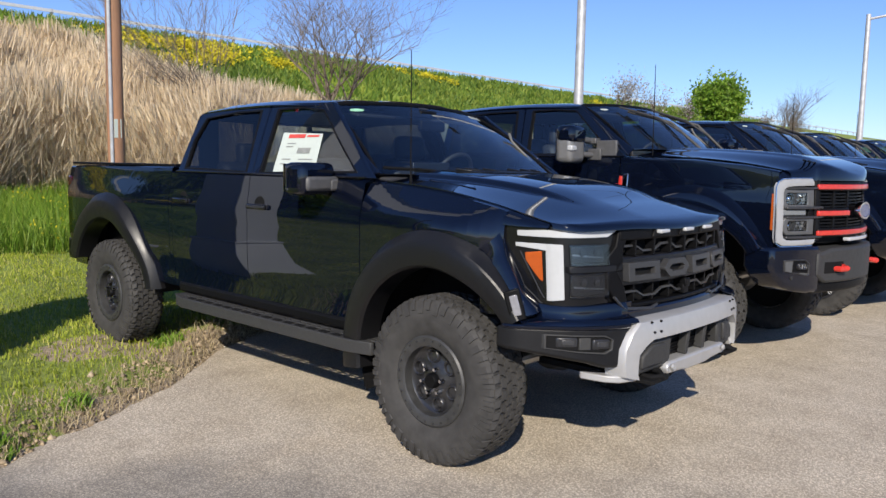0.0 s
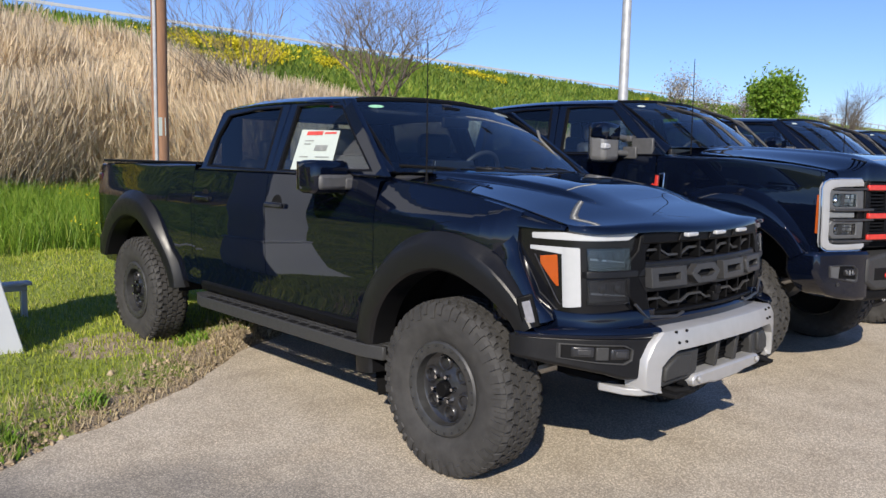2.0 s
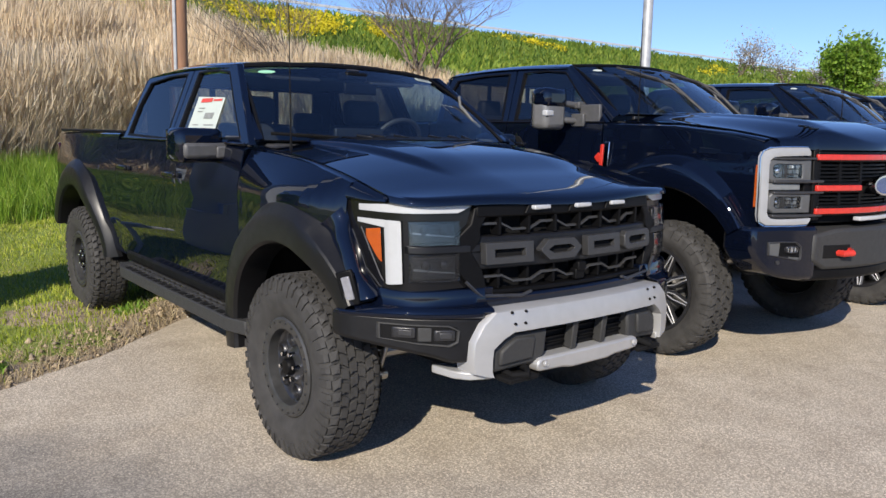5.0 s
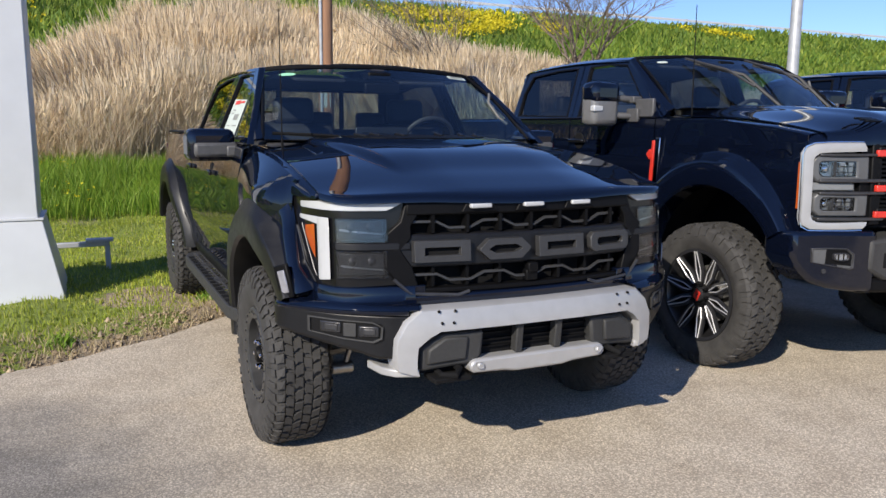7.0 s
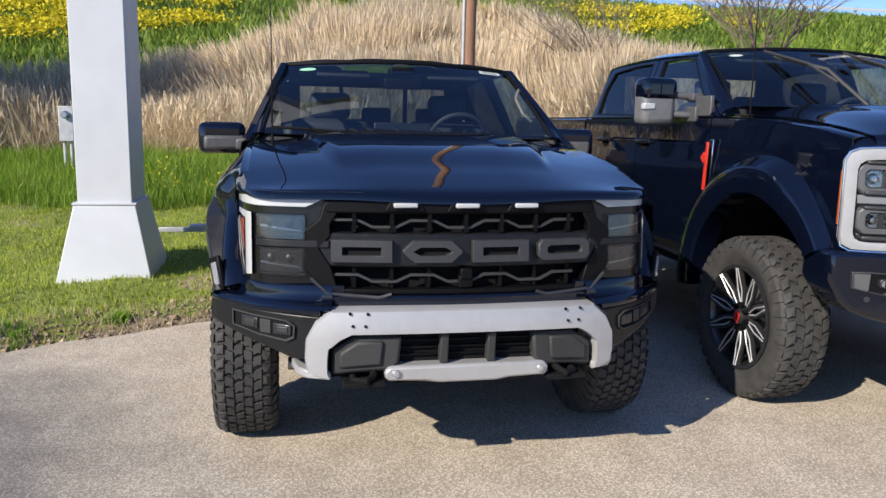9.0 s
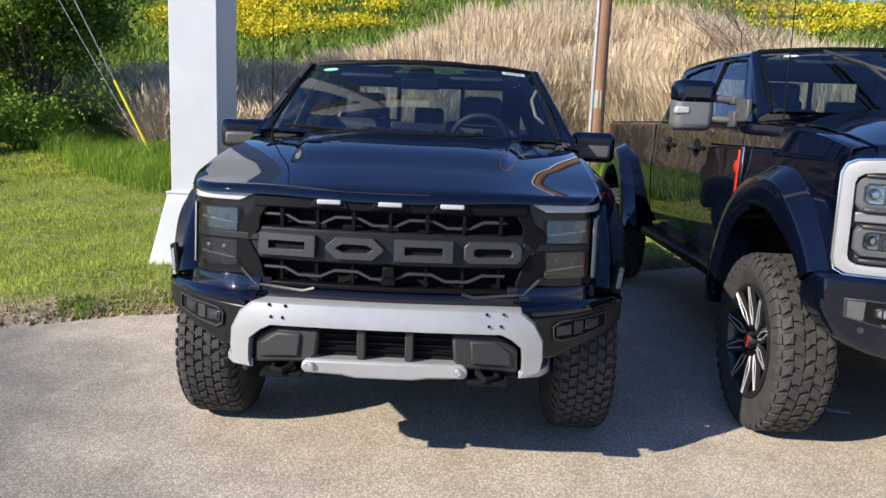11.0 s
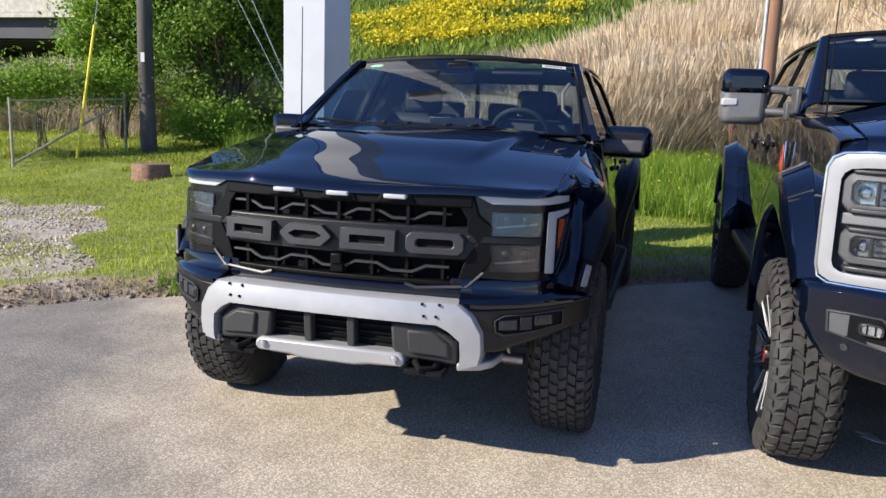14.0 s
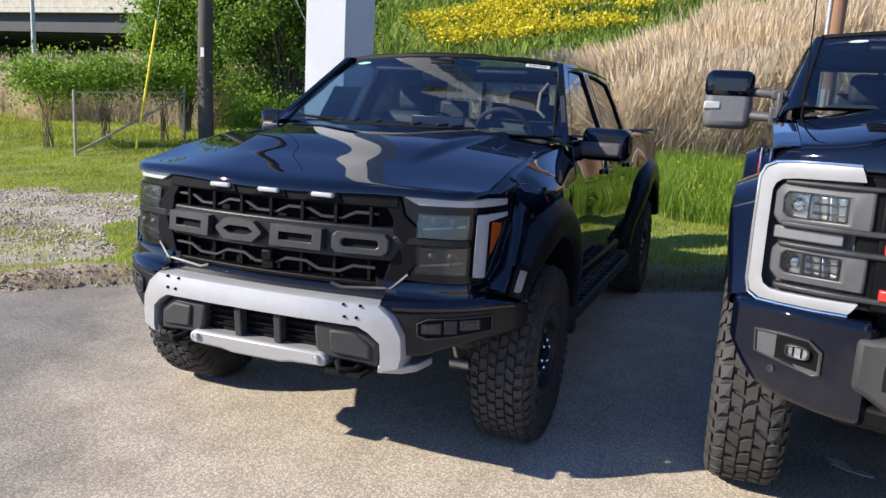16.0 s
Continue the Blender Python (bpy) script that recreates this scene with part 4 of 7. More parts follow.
# ---------------------------------------------------------------- trucks: shared pieces
def tyre_mesh(R, rim, half, rows, count, depth, skew):
    """Carcass and tread blocks of an off-road tyre, axle along y."""
    carcass = lathe([(rim - 0.015, -half * 0.72), (rim + 0.005, -half * 0.80), (rim + 0.05, -half * 0.98), ((R + rim) / 2, -half * 1.07), (R - 0.07, -half * 1.03), (R - 0.035, -half * 0.97), (R - depth - 0.004, -half * 0.84), (R - depth, 0),
                     (R - depth - 0.004, half * 0.84), (R - 0.035, half * 0.97), (R - 0.07, half * 1.03), ((R + rim) / 2, half * 1.07), (rim + 0.05, half * 0.98), (rim + 0.005, half * 0.80), (rim - 0.015, half * 0.72)], 72)
    v, f = [], []
    rnd = random.Random(count)
    for r in range(rows):
        yc = (r - (rows - 1) / 2) * (2 * half * 0.9 / rows)
        edge = r in (0, rows - 1)
        hw = half * 0.9 / rows * (1.06 if edge else 1.02)
        for k in range(count):
            a0 = 2 * math.pi * (k + 0.5 * (r % 2) + rnd.uniform(-0.06, 0.06)) / count
            ha = math.pi / count * (0.80 if edge else 0.82)
            o = len(v)
            ks = skew * (1 if r % 2 else -1) * rnd.uniform(0.2, 1.3)
            j = [rnd.uniform(-0.12, 0.12) for _ in range(6)]
            quad = [(-hw * (0.86 + j[0]), -ha + ks), (hw * j[1], -ha * (0.72 + j[2]) - ks * 0.2), (hw * (0.86 + j[3]), -ha - ks), (hw * (0.94 - j[0]), ha - ks), (hw * j[4], ha * (1.12 + j[5]) - ks * 0.2), (-hw * (0.94 - j[3]), ha + ks)]
            for rad, g in ((R - depth - 0.006, 1.0), (R, 0.88)):
                for dy, da in quad:
                    yy = yc + dy * g
                    drop = 0.02 * max(0, abs(yy) / half - 0.74) / 0.2
                    v.append(((rad - drop) * math.cos(a0 + da * g), yy, (rad - drop) * math.sin(a0 + da * g)))
            f += [tuple(o + 6 + i for i in range(6))] + [(o + i, o + (i + 1) % 6, o + 6 + (i + 1) % 6, o + 6 + i) for i in range(6)]
        if edge:
            sgn = 1 if r else -1
            for k in range(count):
                a0 = 2 * math.pi * (k + 0.5 * (r % 2)) / count
                ha = math.pi / count * (0.62 if k % 2 else 0.42)
                o = len(v)
                long = 0.055 if k % 2 else 0.035
                for rad, yy in ((R - 0.012, half * 0.93), (R - 0.030, half * 1.03), (R - 0.030 - long, half * 1.085), (R - 0.036 - long, half * 1.03)):
                    for g in (-1, 1):
                        v.append((rad * math.cos(a0 + g * ha), sgn * yy, rad * math.sin(a0 + g * ha)))
                f += [(o, o + 1, o + 3, o + 2), (o + 2, o + 3, o + 5, o + 4), (o + 4, o + 5, o + 7, o + 6), (o, o + 2, o + 4, o + 6), (o + 1, o + 7, o + 5, o + 3)]
    return carcass, (v, f)


def disc(r, y0, y1, n=32):
    return lathe([(0, y0), (r, y0), (r, y1), (0, y1)], n)


def raptor_wheel(parent, at):
    """Black six-window rim with a bolted outer ring; outer face towards -y."""
    R, half, rim = 0.441, 0.140, 0.222
    w = mesh_object("wheel", *join(lathe([(rim + 0.012, -half * 0.80), (rim, -half * 0.66), (0.19, -half * 0.3), (0.19, half * 0.75), (rim + 0.01, half * 0.8)], 48), lathe([(0.186, -0.086), (0.178, -0.076), (0.155, -0.066), (0.10, -0.075), (0.07, -0.095), (0, -0.095)], 48)), M_RIM, parent, "black alloy rim")
    carcass, tread = tyre_mesh(R, rim, half, 6, 46, 0.012, 0.018)
    mesh_object("tyre", *carcass, M_RUBBER, w, "dusty black all-terrain tyre")
    mesh_object("tread", *tread, M_RUBBER, w, "chunky tread blocks", smooth=0)
    mesh_object("bead_ring", *lathe([(rim + 0.014, -half * 0.8), (rim + 0.016, -half * 0.9), (rim + 0.006, -half * 0.955), (rim - 0.030, -half * 0.945), (rim - 0.040, -half * 0.90), (rim - 0.044, -half * 0.45)], 64), M_BEAD, w, "dusty grey bolted ring")
    for k in range(24):
        a = 2 * math.pi * k / 24
        mesh_object("ring_bolt", *moved(disc(0.0055, -half * 1.0, -half * 0.9, 6), Matrix.Translation((math.cos(a) * (rim - 0.006), 0, math.sin(a) * (rim - 0.006)))), M_GUN, w)
    for k in range(6):
        a = 2 * math.pi * (k + 0.5) / 6
        c = Matrix.Translation((math.cos(a) * 0.126, -0.070, math.sin(a) * 0.126))
        mesh_object("window_rim", *moved(lathe([(0.024, 0.016), (0.027, -0.004), (0.031, -0.016), (0.036, -0.019), (0.043, -0.012), (0.048, 0.006), (0.049, 0.02)], 24), c), M_RIM, w)
        # flat near-black disc paints the shade of a hole in the dish
        mesh_object("rim_window_shade", *moved(disc(0.027, 0.002, 0.006, 20), c), M_DARK, w)
    for k in range(6):
        a = 2 * math.pi * k / 6
        mesh_object("lug_nut", *moved(lathe([(0, -0.125), (0.009, -0.125), (0.012, -0.115), (0.012, -0.085)], 6), Matrix.Translation((math.cos(a) * 0.068, 0, math.sin(a) * 0.068))), M_CHROME, w)
    mesh_object("hub_cap", *lathe([(0, -0.13), (0.034, -0.128), (0.042, -0.115), (0.042, -0.09)], 24), M_TRIM, w)
    mesh_object("brake_disc", *disc(0.17, 0.0, 0.03), M_STEEL, w)
    w.matrix_local = at
    return w


def lifted_wheel(parent, at):
    """Black rim with split milled spokes and a red cap; outer face towards -y."""
    R, half, rim = 0.476, 0.146, 0.292
    w = mesh_object("wheel", *lathe([(rim + 0.014, -half * 0.80), (rim + 0.016, -half * 0.92), (rim - 0.006, -half * 0.94), (rim - 0.022, -half * 0.7), (rim - 0.03, half * 0.75), (rim + 0.01, half * 0.8)], 56), M_RIM, parent, "gloss black rim")
    carcass, tread = tyre_mesh(R, rim, half, 5, 38, 0.015, 0.028)
    mesh_object("tyre", *carcass, M_RUBBER, w, "big black mud-terrain tyre")
    mesh_object("tread", *tread, M_RUBBER, w, "deep chunky tread blocks", smooth=0)
    for k in range(10):
        a = 2 * math.pi * k / 10
        body, mill = [], []
        for sgn in (-1, 1):
            pts = [(0.085, sgn * 0.012), (0.16, sgn * 0.022), (0.277, sgn * 0.072)]
            for i in range(2):
                (r0, t0), (r1, t1) = pts[i], pts[i + 1]
                y0, y1 = (-0.095, -0.105) if i == 0 else (-0.105, -0.128)
                p0, p1 = Vector((r0, y0, t0)), Vector((r1, y1, t1))
                body.append(rod(p0, p1, 0.014, 6))
                mill.append(rod(p0 + Vector((0, -0.012, sgn * 0.009)), p1 + Vector((0, -0.012, sgn * 0.009)), 0.0042, 4))
        turn = pose(0, 0, 0) @ Matrix.Rotation(a, 4, "Y")
        mesh_object("spoke", *moved(join(*body), turn), M_RIM, w)
        mesh_object("spoke_edge", *moved(join(*mill), turn), M_MILL, w, "bright milled spoke edge")
    mesh_object("hub", *lathe([(0, -0.095), (0.09, -0.093), (0.10, -0.078), (0.10, 0.02)], 24), M_RIM, w)
    cap = mesh_object("hub_cap", *lathe([(0, -0.133), (0.042, -0.131), (0.048, -0.118), (0.048, -0.08)], 24), M_RIM, w, "black hub cap")
    mesh_object("cap_emblem", *moved(ring([(-0.02, -0.032), (0.026, -0.032), (0.02, 0.032), (-0.026, 0.032)], [(-0.008, -0.014), (0.010, -0.014), (0.008, 0.014), (-0.010, 0.014)], lambda u, v, d: (u, -0.132 - d, v), 0.004), Matrix.Identity(4)), M_RED, cap, "plain red emblem")
    for k in range(8):
        b = 2 * math.pi * (k + 0.5) / 8
        mesh_object("lug_nut", *moved(lathe([(0, -0.135), (0.009, -0.135), (0.011, -0.12), (0.011, -0.1)], 6), Matrix.Translation((math.cos(b) * 0.072, 0, math.sin(b) * 0.072))), M_TRIM, w)
    mesh_object("brake_disc", *disc(0.19, 0.0, 0.03), M_STEEL, w)
    mesh_object("barrel", *disc(rim - 0.035, 0.05, 0.06), M_DARK, w)
    w.matrix_local = at
    return w


def arch_floor(x, low, arches):
    z = low
    for xa, za, ra in arches:
        if abs(x - xa) < ra:
            z = max(z, za + math.sqrt(max(0.0, ra * ra - (x - xa) ** 2)) * 1.03)
    return z


def side_panel(name, parent, s, x0, x1, top, low, width, arches, mat, inner=0.07, label=""):
    """A body-side panel between two shut lines, cut round the wheel arch, rolled in at the shoulder."""
    xs = set(span(x0, x1, max(6, int((x1 - x0) / 0.05))))
    for xa, za, ra in arches:
        xs |= {c for c in [xa + ra * math.cos(math.pi * k / 26) for k in range(27)] if x0 < c < x1}
    rows = []
    for x in sorted(xs):
        b, t = arch_floor(x, low, arches), top(x)
        col = [(x, s * (width(x, b) - 0.03), b + 0.0)]
        for q in (0.0, 0.08, 0.16, 0.28, 0.4, 0.5, 0.58, 0.64, 0.7, 0.78, 0.86, 0.92, 0.96, 0.985):
            z = b + (t - b) * q
            col.append((x, s * width(x, z), z))
        w = width(x, t)
        col += [(x, s * (w - 0.012), t - 0.004), (x, s * (w - 0.03), t), (x, s * (w - inner), t + 0.004)]
        rows.append(col)
    return mesh_object(name, *sheet(rows), mat, parent, label, smooth=30, solid=0.006)


def flare(parent, s, xa, za, ra, wide, body, out, a0, a1, mat):
    """Wheel-arch flare: a rounded band swept round the arch; body(x, z) is the panel it stands on, out(a) how wide it reaches."""
    rows = []
    for a in span(radians(a0), radians(a1), 40):
        c, d = math.cos(a), math.sin(a) * 1.03
        w = out(math.degrees(a))
        band = wide * (0.50 + 0.50 * smooth(28, 80, math.degrees(a)))
        b = body(xa + c * (ra + band), za + d * (ra + band))
        rows.append([(xa + c * r, s * y, za + d * r) for r, y in ((ra - 0.05, w - 0.16), (ra - 0.047, w - 0.02), (ra - 0.036, w - 0.004), (ra - 0.01, w), (ra + band * 0.30, w - 0.003), (ra + band * 0.58, w - 0.008), (ra + band * 0.66, w - 0.014), (ra + band * 0.94, min(w - 0.03, b + 0.014)), (ra + band, b + 0.004), (ra + band, b - 0.03))])
    return mesh_object("wheel_flare", *sheet(rows), mat, parent, smooth=24, solid=0.006)


def liner(parent, s, xa, za, ra, y0, y1, a0=32, a1=200):
    rows = [[(xa + math.cos(a) * ra, s * y, za + math.sin(a) * ra * 1.03) for y in (y0, y1)] for a in span(radians(a0), radians(a1), 24)]
    mesh_object("wheel_liner", *join(sheet(rows), ([(xa + math.cos(a) * ra, s * y0, za + math.sin(a) * ra) for a in span(radians(a0), radians(a1), 24)], [tuple(range(24))])), M_DARK, parent)


def seat(parent, x, y, z, w, mat, rest=True):
    """Seat cushion, back and head rest."""
    sx = mesh_object("seat", *box(x + 0.18, y, z, 0.5, w, 0.16), mat, parent, bevel=0.04)
    v, f = box(x - 0.12, y, z + 0.33, 0.16, w, 0.58)
    v = [(a - 0.25 * (c - z), b, c) for a, b, c in v]
    mesh_object("seat_back", v, f, mat, sx, bevel=0.05)
    if rest:
        mesh_object("head_rest", *box(x - 0.30, y, z + 0.71, 0.11, min(0.28, w), 0.18), mat, sx, bevel=0.04)


def cab(parent, c):
    """Glasshouse, roof, pillars and interior from a table of stations."""
    zb, zt = c["belt"], c["rail"]
    yb, yt = c["yb"], c["yt"]

    def side(z):
        return yb + (yt - yb) * (z - zb) / (zt - zb)

    for s in (-1, 1):
        def at(u, v, w, s=s):
            return (u, s * (side(v) - w), v)
        for name, outer, inner, pane in (("rear_door_frame", c["ro"], c["ri"], M_TINT), ("front_door_frame", c["fo"], c["fi"], M_GLASS)):
            fr = mesh_object(name, *ring(outer, inner, at, 0.04), M_PAINT, parent, bevel=0.006)
            def shrink(poly, k):
                cx, cz = sum(p[0] for p in poly) / len(poly), sum(p[1] for p in poly) / len(poly)
                return [(cx + (p[0] - cx) * k, cz + (p[1] - cz) * k) for p in poly]
            mesh_object("window_seal", *ring(shrink(inner, 1.012), shrink(inner, 0.955), at, 0.022), M_TRIM, fr)
            p = mesh_object("window_pane", [at(u, v, 0.016) for u, v in inner], [tuple(range(len(inner)))], pane, fr)
            p.visible_shadow = False
        # belt moulding
        mesh_object("belt_moulding", *tube([(x, s * (yb + 0.002), zb + 0.010) for x in span(c["ro"][0][0], c["fo"][-1][0] - 0.05, 12)], 0.007, 6), M_GLOSSTRIM, parent)
        # front pillar
        a, b = c["pillar_out"], c["pillar_in"]
        rows = []
        for t in span(0, 1, 10):
            lift = 0.02 * math.sin(math.pi * t)
            po, pi = Vector(a[0]).lerp(Vector(a[1]), t), Vector(b[0]).lerp(Vector(b[1]), t)
            mid = po.lerp(pi, 0.5) + Vector((0.012, 0.012, 0.012 + lift * 0.3))
            rows.append([(p[0], s * p[1], p[2]) for p in (po, po.lerp(pi, 0.25) + Vector((0.006, 0.01, 0.008)), mid, pi + Vector((0.006, 0, 0.006)), pi)])
        mesh_object("front_pillar", *sheet(rows), M_PAINT, parent, smooth=60, solid=0.01)
        # rear pillar corner
        xr = c["rear"]
        rows = [[(x, s * y, z) for x, y in ((c["ro"][0][0] + 0.01, side(z) - 0.004), (xr + 0.05, side(z) - 0.006), (xr + 0.01, side(z) - 0.04), (xr, side(z) - 0.1))] for z in span(zb - 0.03, zt - 0.045, 6)]
        mesh_object("rear_pillar", *sheet(rows), M_PAINT, parent, smooth=50, solid=0.01)
    # roof
    rows = []
    n = 25
    for i in range(n):
        t = i / (n - 1)
        row = []
        for y in [k * 0.1 for k in range(-10, 11)]:
            h = abs(y)
            xf = c["ws_top"][0] - 0.02 - 0.10 * h * h
            x = xf + (c["rear"] + 0.03 - xf) * t
            crown = c["roof"] - 0.055 * (1 - math.sin(math.pi * min(1, 0.18 + t * 0.68))) - 0.045 * h ** 2.5 - 0.02 * max(0.0, h - 0.9) / 0.1 - (0.02 if t == 1 else 0.0) - (0.006 if 0.35 < h < 0.6 else 0.0)
            row.append((x, y * (yt + 0.014), crown))
        rows.append(row)
    mesh_object("roof", *sheet(rows), M_PAINT, parent, smooth=60, solid=0.012)
    mesh_object("headliner", *box((c["rear"] + c["ws_top"][0]) / 2 - 0.05, 0, c["roof"] - 0.11, abs(c["rear"] - c["ws_top"][0]) - 0.25, 2 * yt - 0.22, 0.02), M_GREYCLOTH, parent)
    # windscreen
    rows = []
    for t in span(0, 1, 9):
        row = []
        for k in span(-1, 1, 17):
            b = Vector((c["ws_base"][0] - c["ws_sweep"] * k * k, k * c["ws_base"][1], c["ws_base"][2]))
            u = Vector((c["ws_top"][0] - 0.10 * k * k, k * c["ws_top"][1], c["ws_top"][2] - 0.03 * k * k))
            p = b.lerp(u, t) + Vector((0.5, 0, 0.86)) * 0.025 * math.sin(math.pi * t)
            row.append(tuple(p))
        rows.append(row)
    ws = mesh_object("windscreen", *sheet(rows), M_GLASS, parent)
    ws.visible_shadow = False
    mesh_object("windscreen_seal", *join(tube(rows[-1], 0.014, 5), tube([r[0] for r in rows], 0.011, 5), tube([r[-1] for r in rows], 0.011, 5)), M_TRIM, ws)
    c["ws_rows"] = rows
    # rear wall with a sliding window
    xr, zl, zh = c["rear"], zb + 0.03, zt - 0.07
    y1 = yt - 0.06
    wall = mesh_object("cab_back", *join(box(xr + 0.02, 0, (zb + c["sill"]) / 2 + 0.015, 0.03, 2 * yb - 0.1, zb - c["sill"] + 0.03), box(xr + 0.03, 0, zt - 0.05, 0.03, 2 * yt - 0.1, 0.06)), M_PAINT, parent, bevel=0.01)
    for y in (-y1, -0.27, 0.27, y1):
        mesh_object("rear_window_post", *box(xr + 0.025, y, (zl + zh) / 2, 0.025, 0.035 if abs(y) < 0.4 else 0.16, zh - zl), M_TRIM, wall)
    rg = mesh_object("rear_window", [(xr + 0.03, -y1, zl), (xr + 0.03, y1, zl), (xr + 0.03, y1, zh), (xr + 0.03, -y1, zh)], [(0, 1, 2, 3)], M_REAR, wall)
    rg.visible_shadow = False
    # interior
    zf = c["floor"]
    mesh_object("cab_floor", *box((c["rear"] + c["dash"]) / 2, 0, zf, c["dash"] - c["rear"] - 0.02, 2 * yb - 0.16, 0.08), M_DARK, parent)
    for s in (-1, 1):
        mesh_object("door_lining", *box((c["rear"] + c["dash"]) / 2, s * (yb - 0.08), (zb + zf) / 2 - 0.01, c["dash"] - c["rear"] - 0.1, 0.05, zb - zf - 0.02), M_LEATHER, parent)
    dash = mesh_object("dashboard", *box(c["dash"] - 0.05, 0, zb - 0.12, 0.5, 2 * yb - 0.2, 0.28), M_LEATHER, parent, bevel=0.06, segs=3)
    mesh_object("screen", *box(c["dash"] - 0.30, 0.0, zb + 0.02, 0.03, 0.36, 0.17), M_RIM, dash, bevel=0.006)
    wheel = moved(lathe([(0.19 + 0.016 * math.cos(a), 0.016 * math.sin(a)) for a in span(0, 2 * math.pi, 9)], 28), pose(c["dash"] - 0.46, 0.40, zb + 0.0, 28, 0, 90))
    st = mesh_object("steering_wheel", *wheel, M_LEATHER, dash)
    mesh_object("wheel_boss", *moved(box(0, 0, 0, 0.34, 0.03, 0.10), pose(c["dash"] - 0.45, 0.40, zb - 0.01, 28, 0, 90)), M_LEATHER, st, bevel=0.02)
    for y in (-0.42, 0.42):
        seat(parent, c["seat1"], y, zf + 0.24, 0.54, M_LEATHER)
    seat(parent, c["seat2"], 0, zf + 0.20, 1.5, M_LEATHER, False)
    for y in (-0.45, 0.0, 0.45):
        mesh_object("head_rest", *box(c["seat2"] - 0.30, y, zf + 0.88, 0.10, 0.24, 0.16), M_LEATHER, parent, bevel=0.03)
    mesh_object("console", *box(c["seat1"] + 0.2, 0, zf + 0.3, 0.8, 0.22, 0.3), M_LEATHER, parent, bevel=0.03)
    mesh_object("mirror_inside", *box(c["ws_top"][0] + 0.12, 0, c["ws_top"][2] - 0.14, 0.03, 0.24, 0.07), M_TRIM, parent, bevel=0.012)
    mesh_object("sensor_pod", *box(c["ws_top"][0] + 0.03, 0, c["ws_top"][2] - 0.06, 0.12, 0.16, 0.05), M_TRIM, parent, bevel=0.012)
    for s in (-1, 1):
        mesh_object("sun_visor", *moved(box(0, 0, 0, 0.17, 0.34, 0.02), pose(c["ws_top"][0] - 0.12, s * 0.36, c["ws_top"][2] - 0.075, 0, 12, 0)), M_LEATHER, parent, bevel=0.006)
        if s > 0:
            mesh_object("grab_handle", *tube([(c["ws_top"][0] + 0.22, s * (yt - 0.02), zt - 0.14), (c["ws_top"][0] + 0.27, s * (yt - 0.05), zt - 0.2), (c["ws_top"][0] + 0.38, s * (yt - 0.03), zt - 0.30), (c["ws_top"][0] + 0.40, s * (yt + 0.02), zt - 0.34)], 0.009, 6), M_GREYCLOTH, parent)


def handle(parent, s, x, y, z):
    h = mesh_object("door_handle", *box(x, s * (y + 0.028), z, 0.21, 0.022, 0.034), M_GLOSSTRIM, parent, bevel=0.010)
    mesh_object("handle_cup", *moved(lathe([(0, 0.005), (0.062, 0.005), (0.068, -0.002)], 24), Matrix.Translation((x + 0.01, s * (y + 0.001), z)) @ pose(0, 0, 0, 0 if s > 0 else 180)), M_DARK, h)
    for dx in (-0.085, 0.085):
        mesh_object("handle_foot", *box(x + dx, s * (y + 0.012), z, 0.03, 0.028, 0.028), M_RIM, h, bevel=0.006)


def chassis(parent, zr, xa, half, rear_x, front_x, lift=0.0):
    for s in (-1, 1):
        mesh_object("frame_rail", *box((rear_x + front_x) / 2, s * 0.43, zr, front_x - rear_x, 0.09, 0.16), M_DARK, parent)
        mesh_object("shock_absorber", *rod((xa[0] - 0.02, s * 0.52, zr - 0.12), (xa[0] - 0.05, s * 0.50, zr + 0.42), 0.04), M_GUN, parent)
        mesh_object("control_arm", *join(rod((xa[0] + 0.25, s * 0.30, zr - 0.1), (xa[0], s * half, zr - 0.2), 0.035), rod((xa[0] - 0.25, s * 0.30, zr - 0.1), (xa[0], s * half, zr - 0.2), 0.035)), M_STEEL, parent)
    for x in xa:
        mesh_object("axle", *join(rod((x, -half, zr - 0.18), (x, half, zr - 0.18), 0.05, 12), moved(lathe([(0, -0.14), (0.13, -0.10), (0.16, 0), (0.13, 0.10), (0, 0.14)], 20), pose(x, 0.1, zr - 0.18))), M_GUN, parent)
    mesh_object("drive_shaft", *rod((xa[0] - 0.8, 0.1, zr - 0.08), (xa[1], 0.1, zr - 0.15), 0.04), M_GUN, parent)


def wavy(y0, y1, z, amp, x, r, period, phase=0.0):
    """A bar that steps up and down in flat-topped waves."""
    pts = []
    y = y0
    k = 0
    while y < y1 - 0.01:
        up = (k % 2 == 0) != (phase > 0)
        pts += [(y, z + (amp if up else -amp)), (min(y1, y + period * 0.62), z + (amp if up else -amp))]
        y += period
        k += 1
    return tube([(x(p[0]), p[0], p[1]) for p in pts], r, 5)


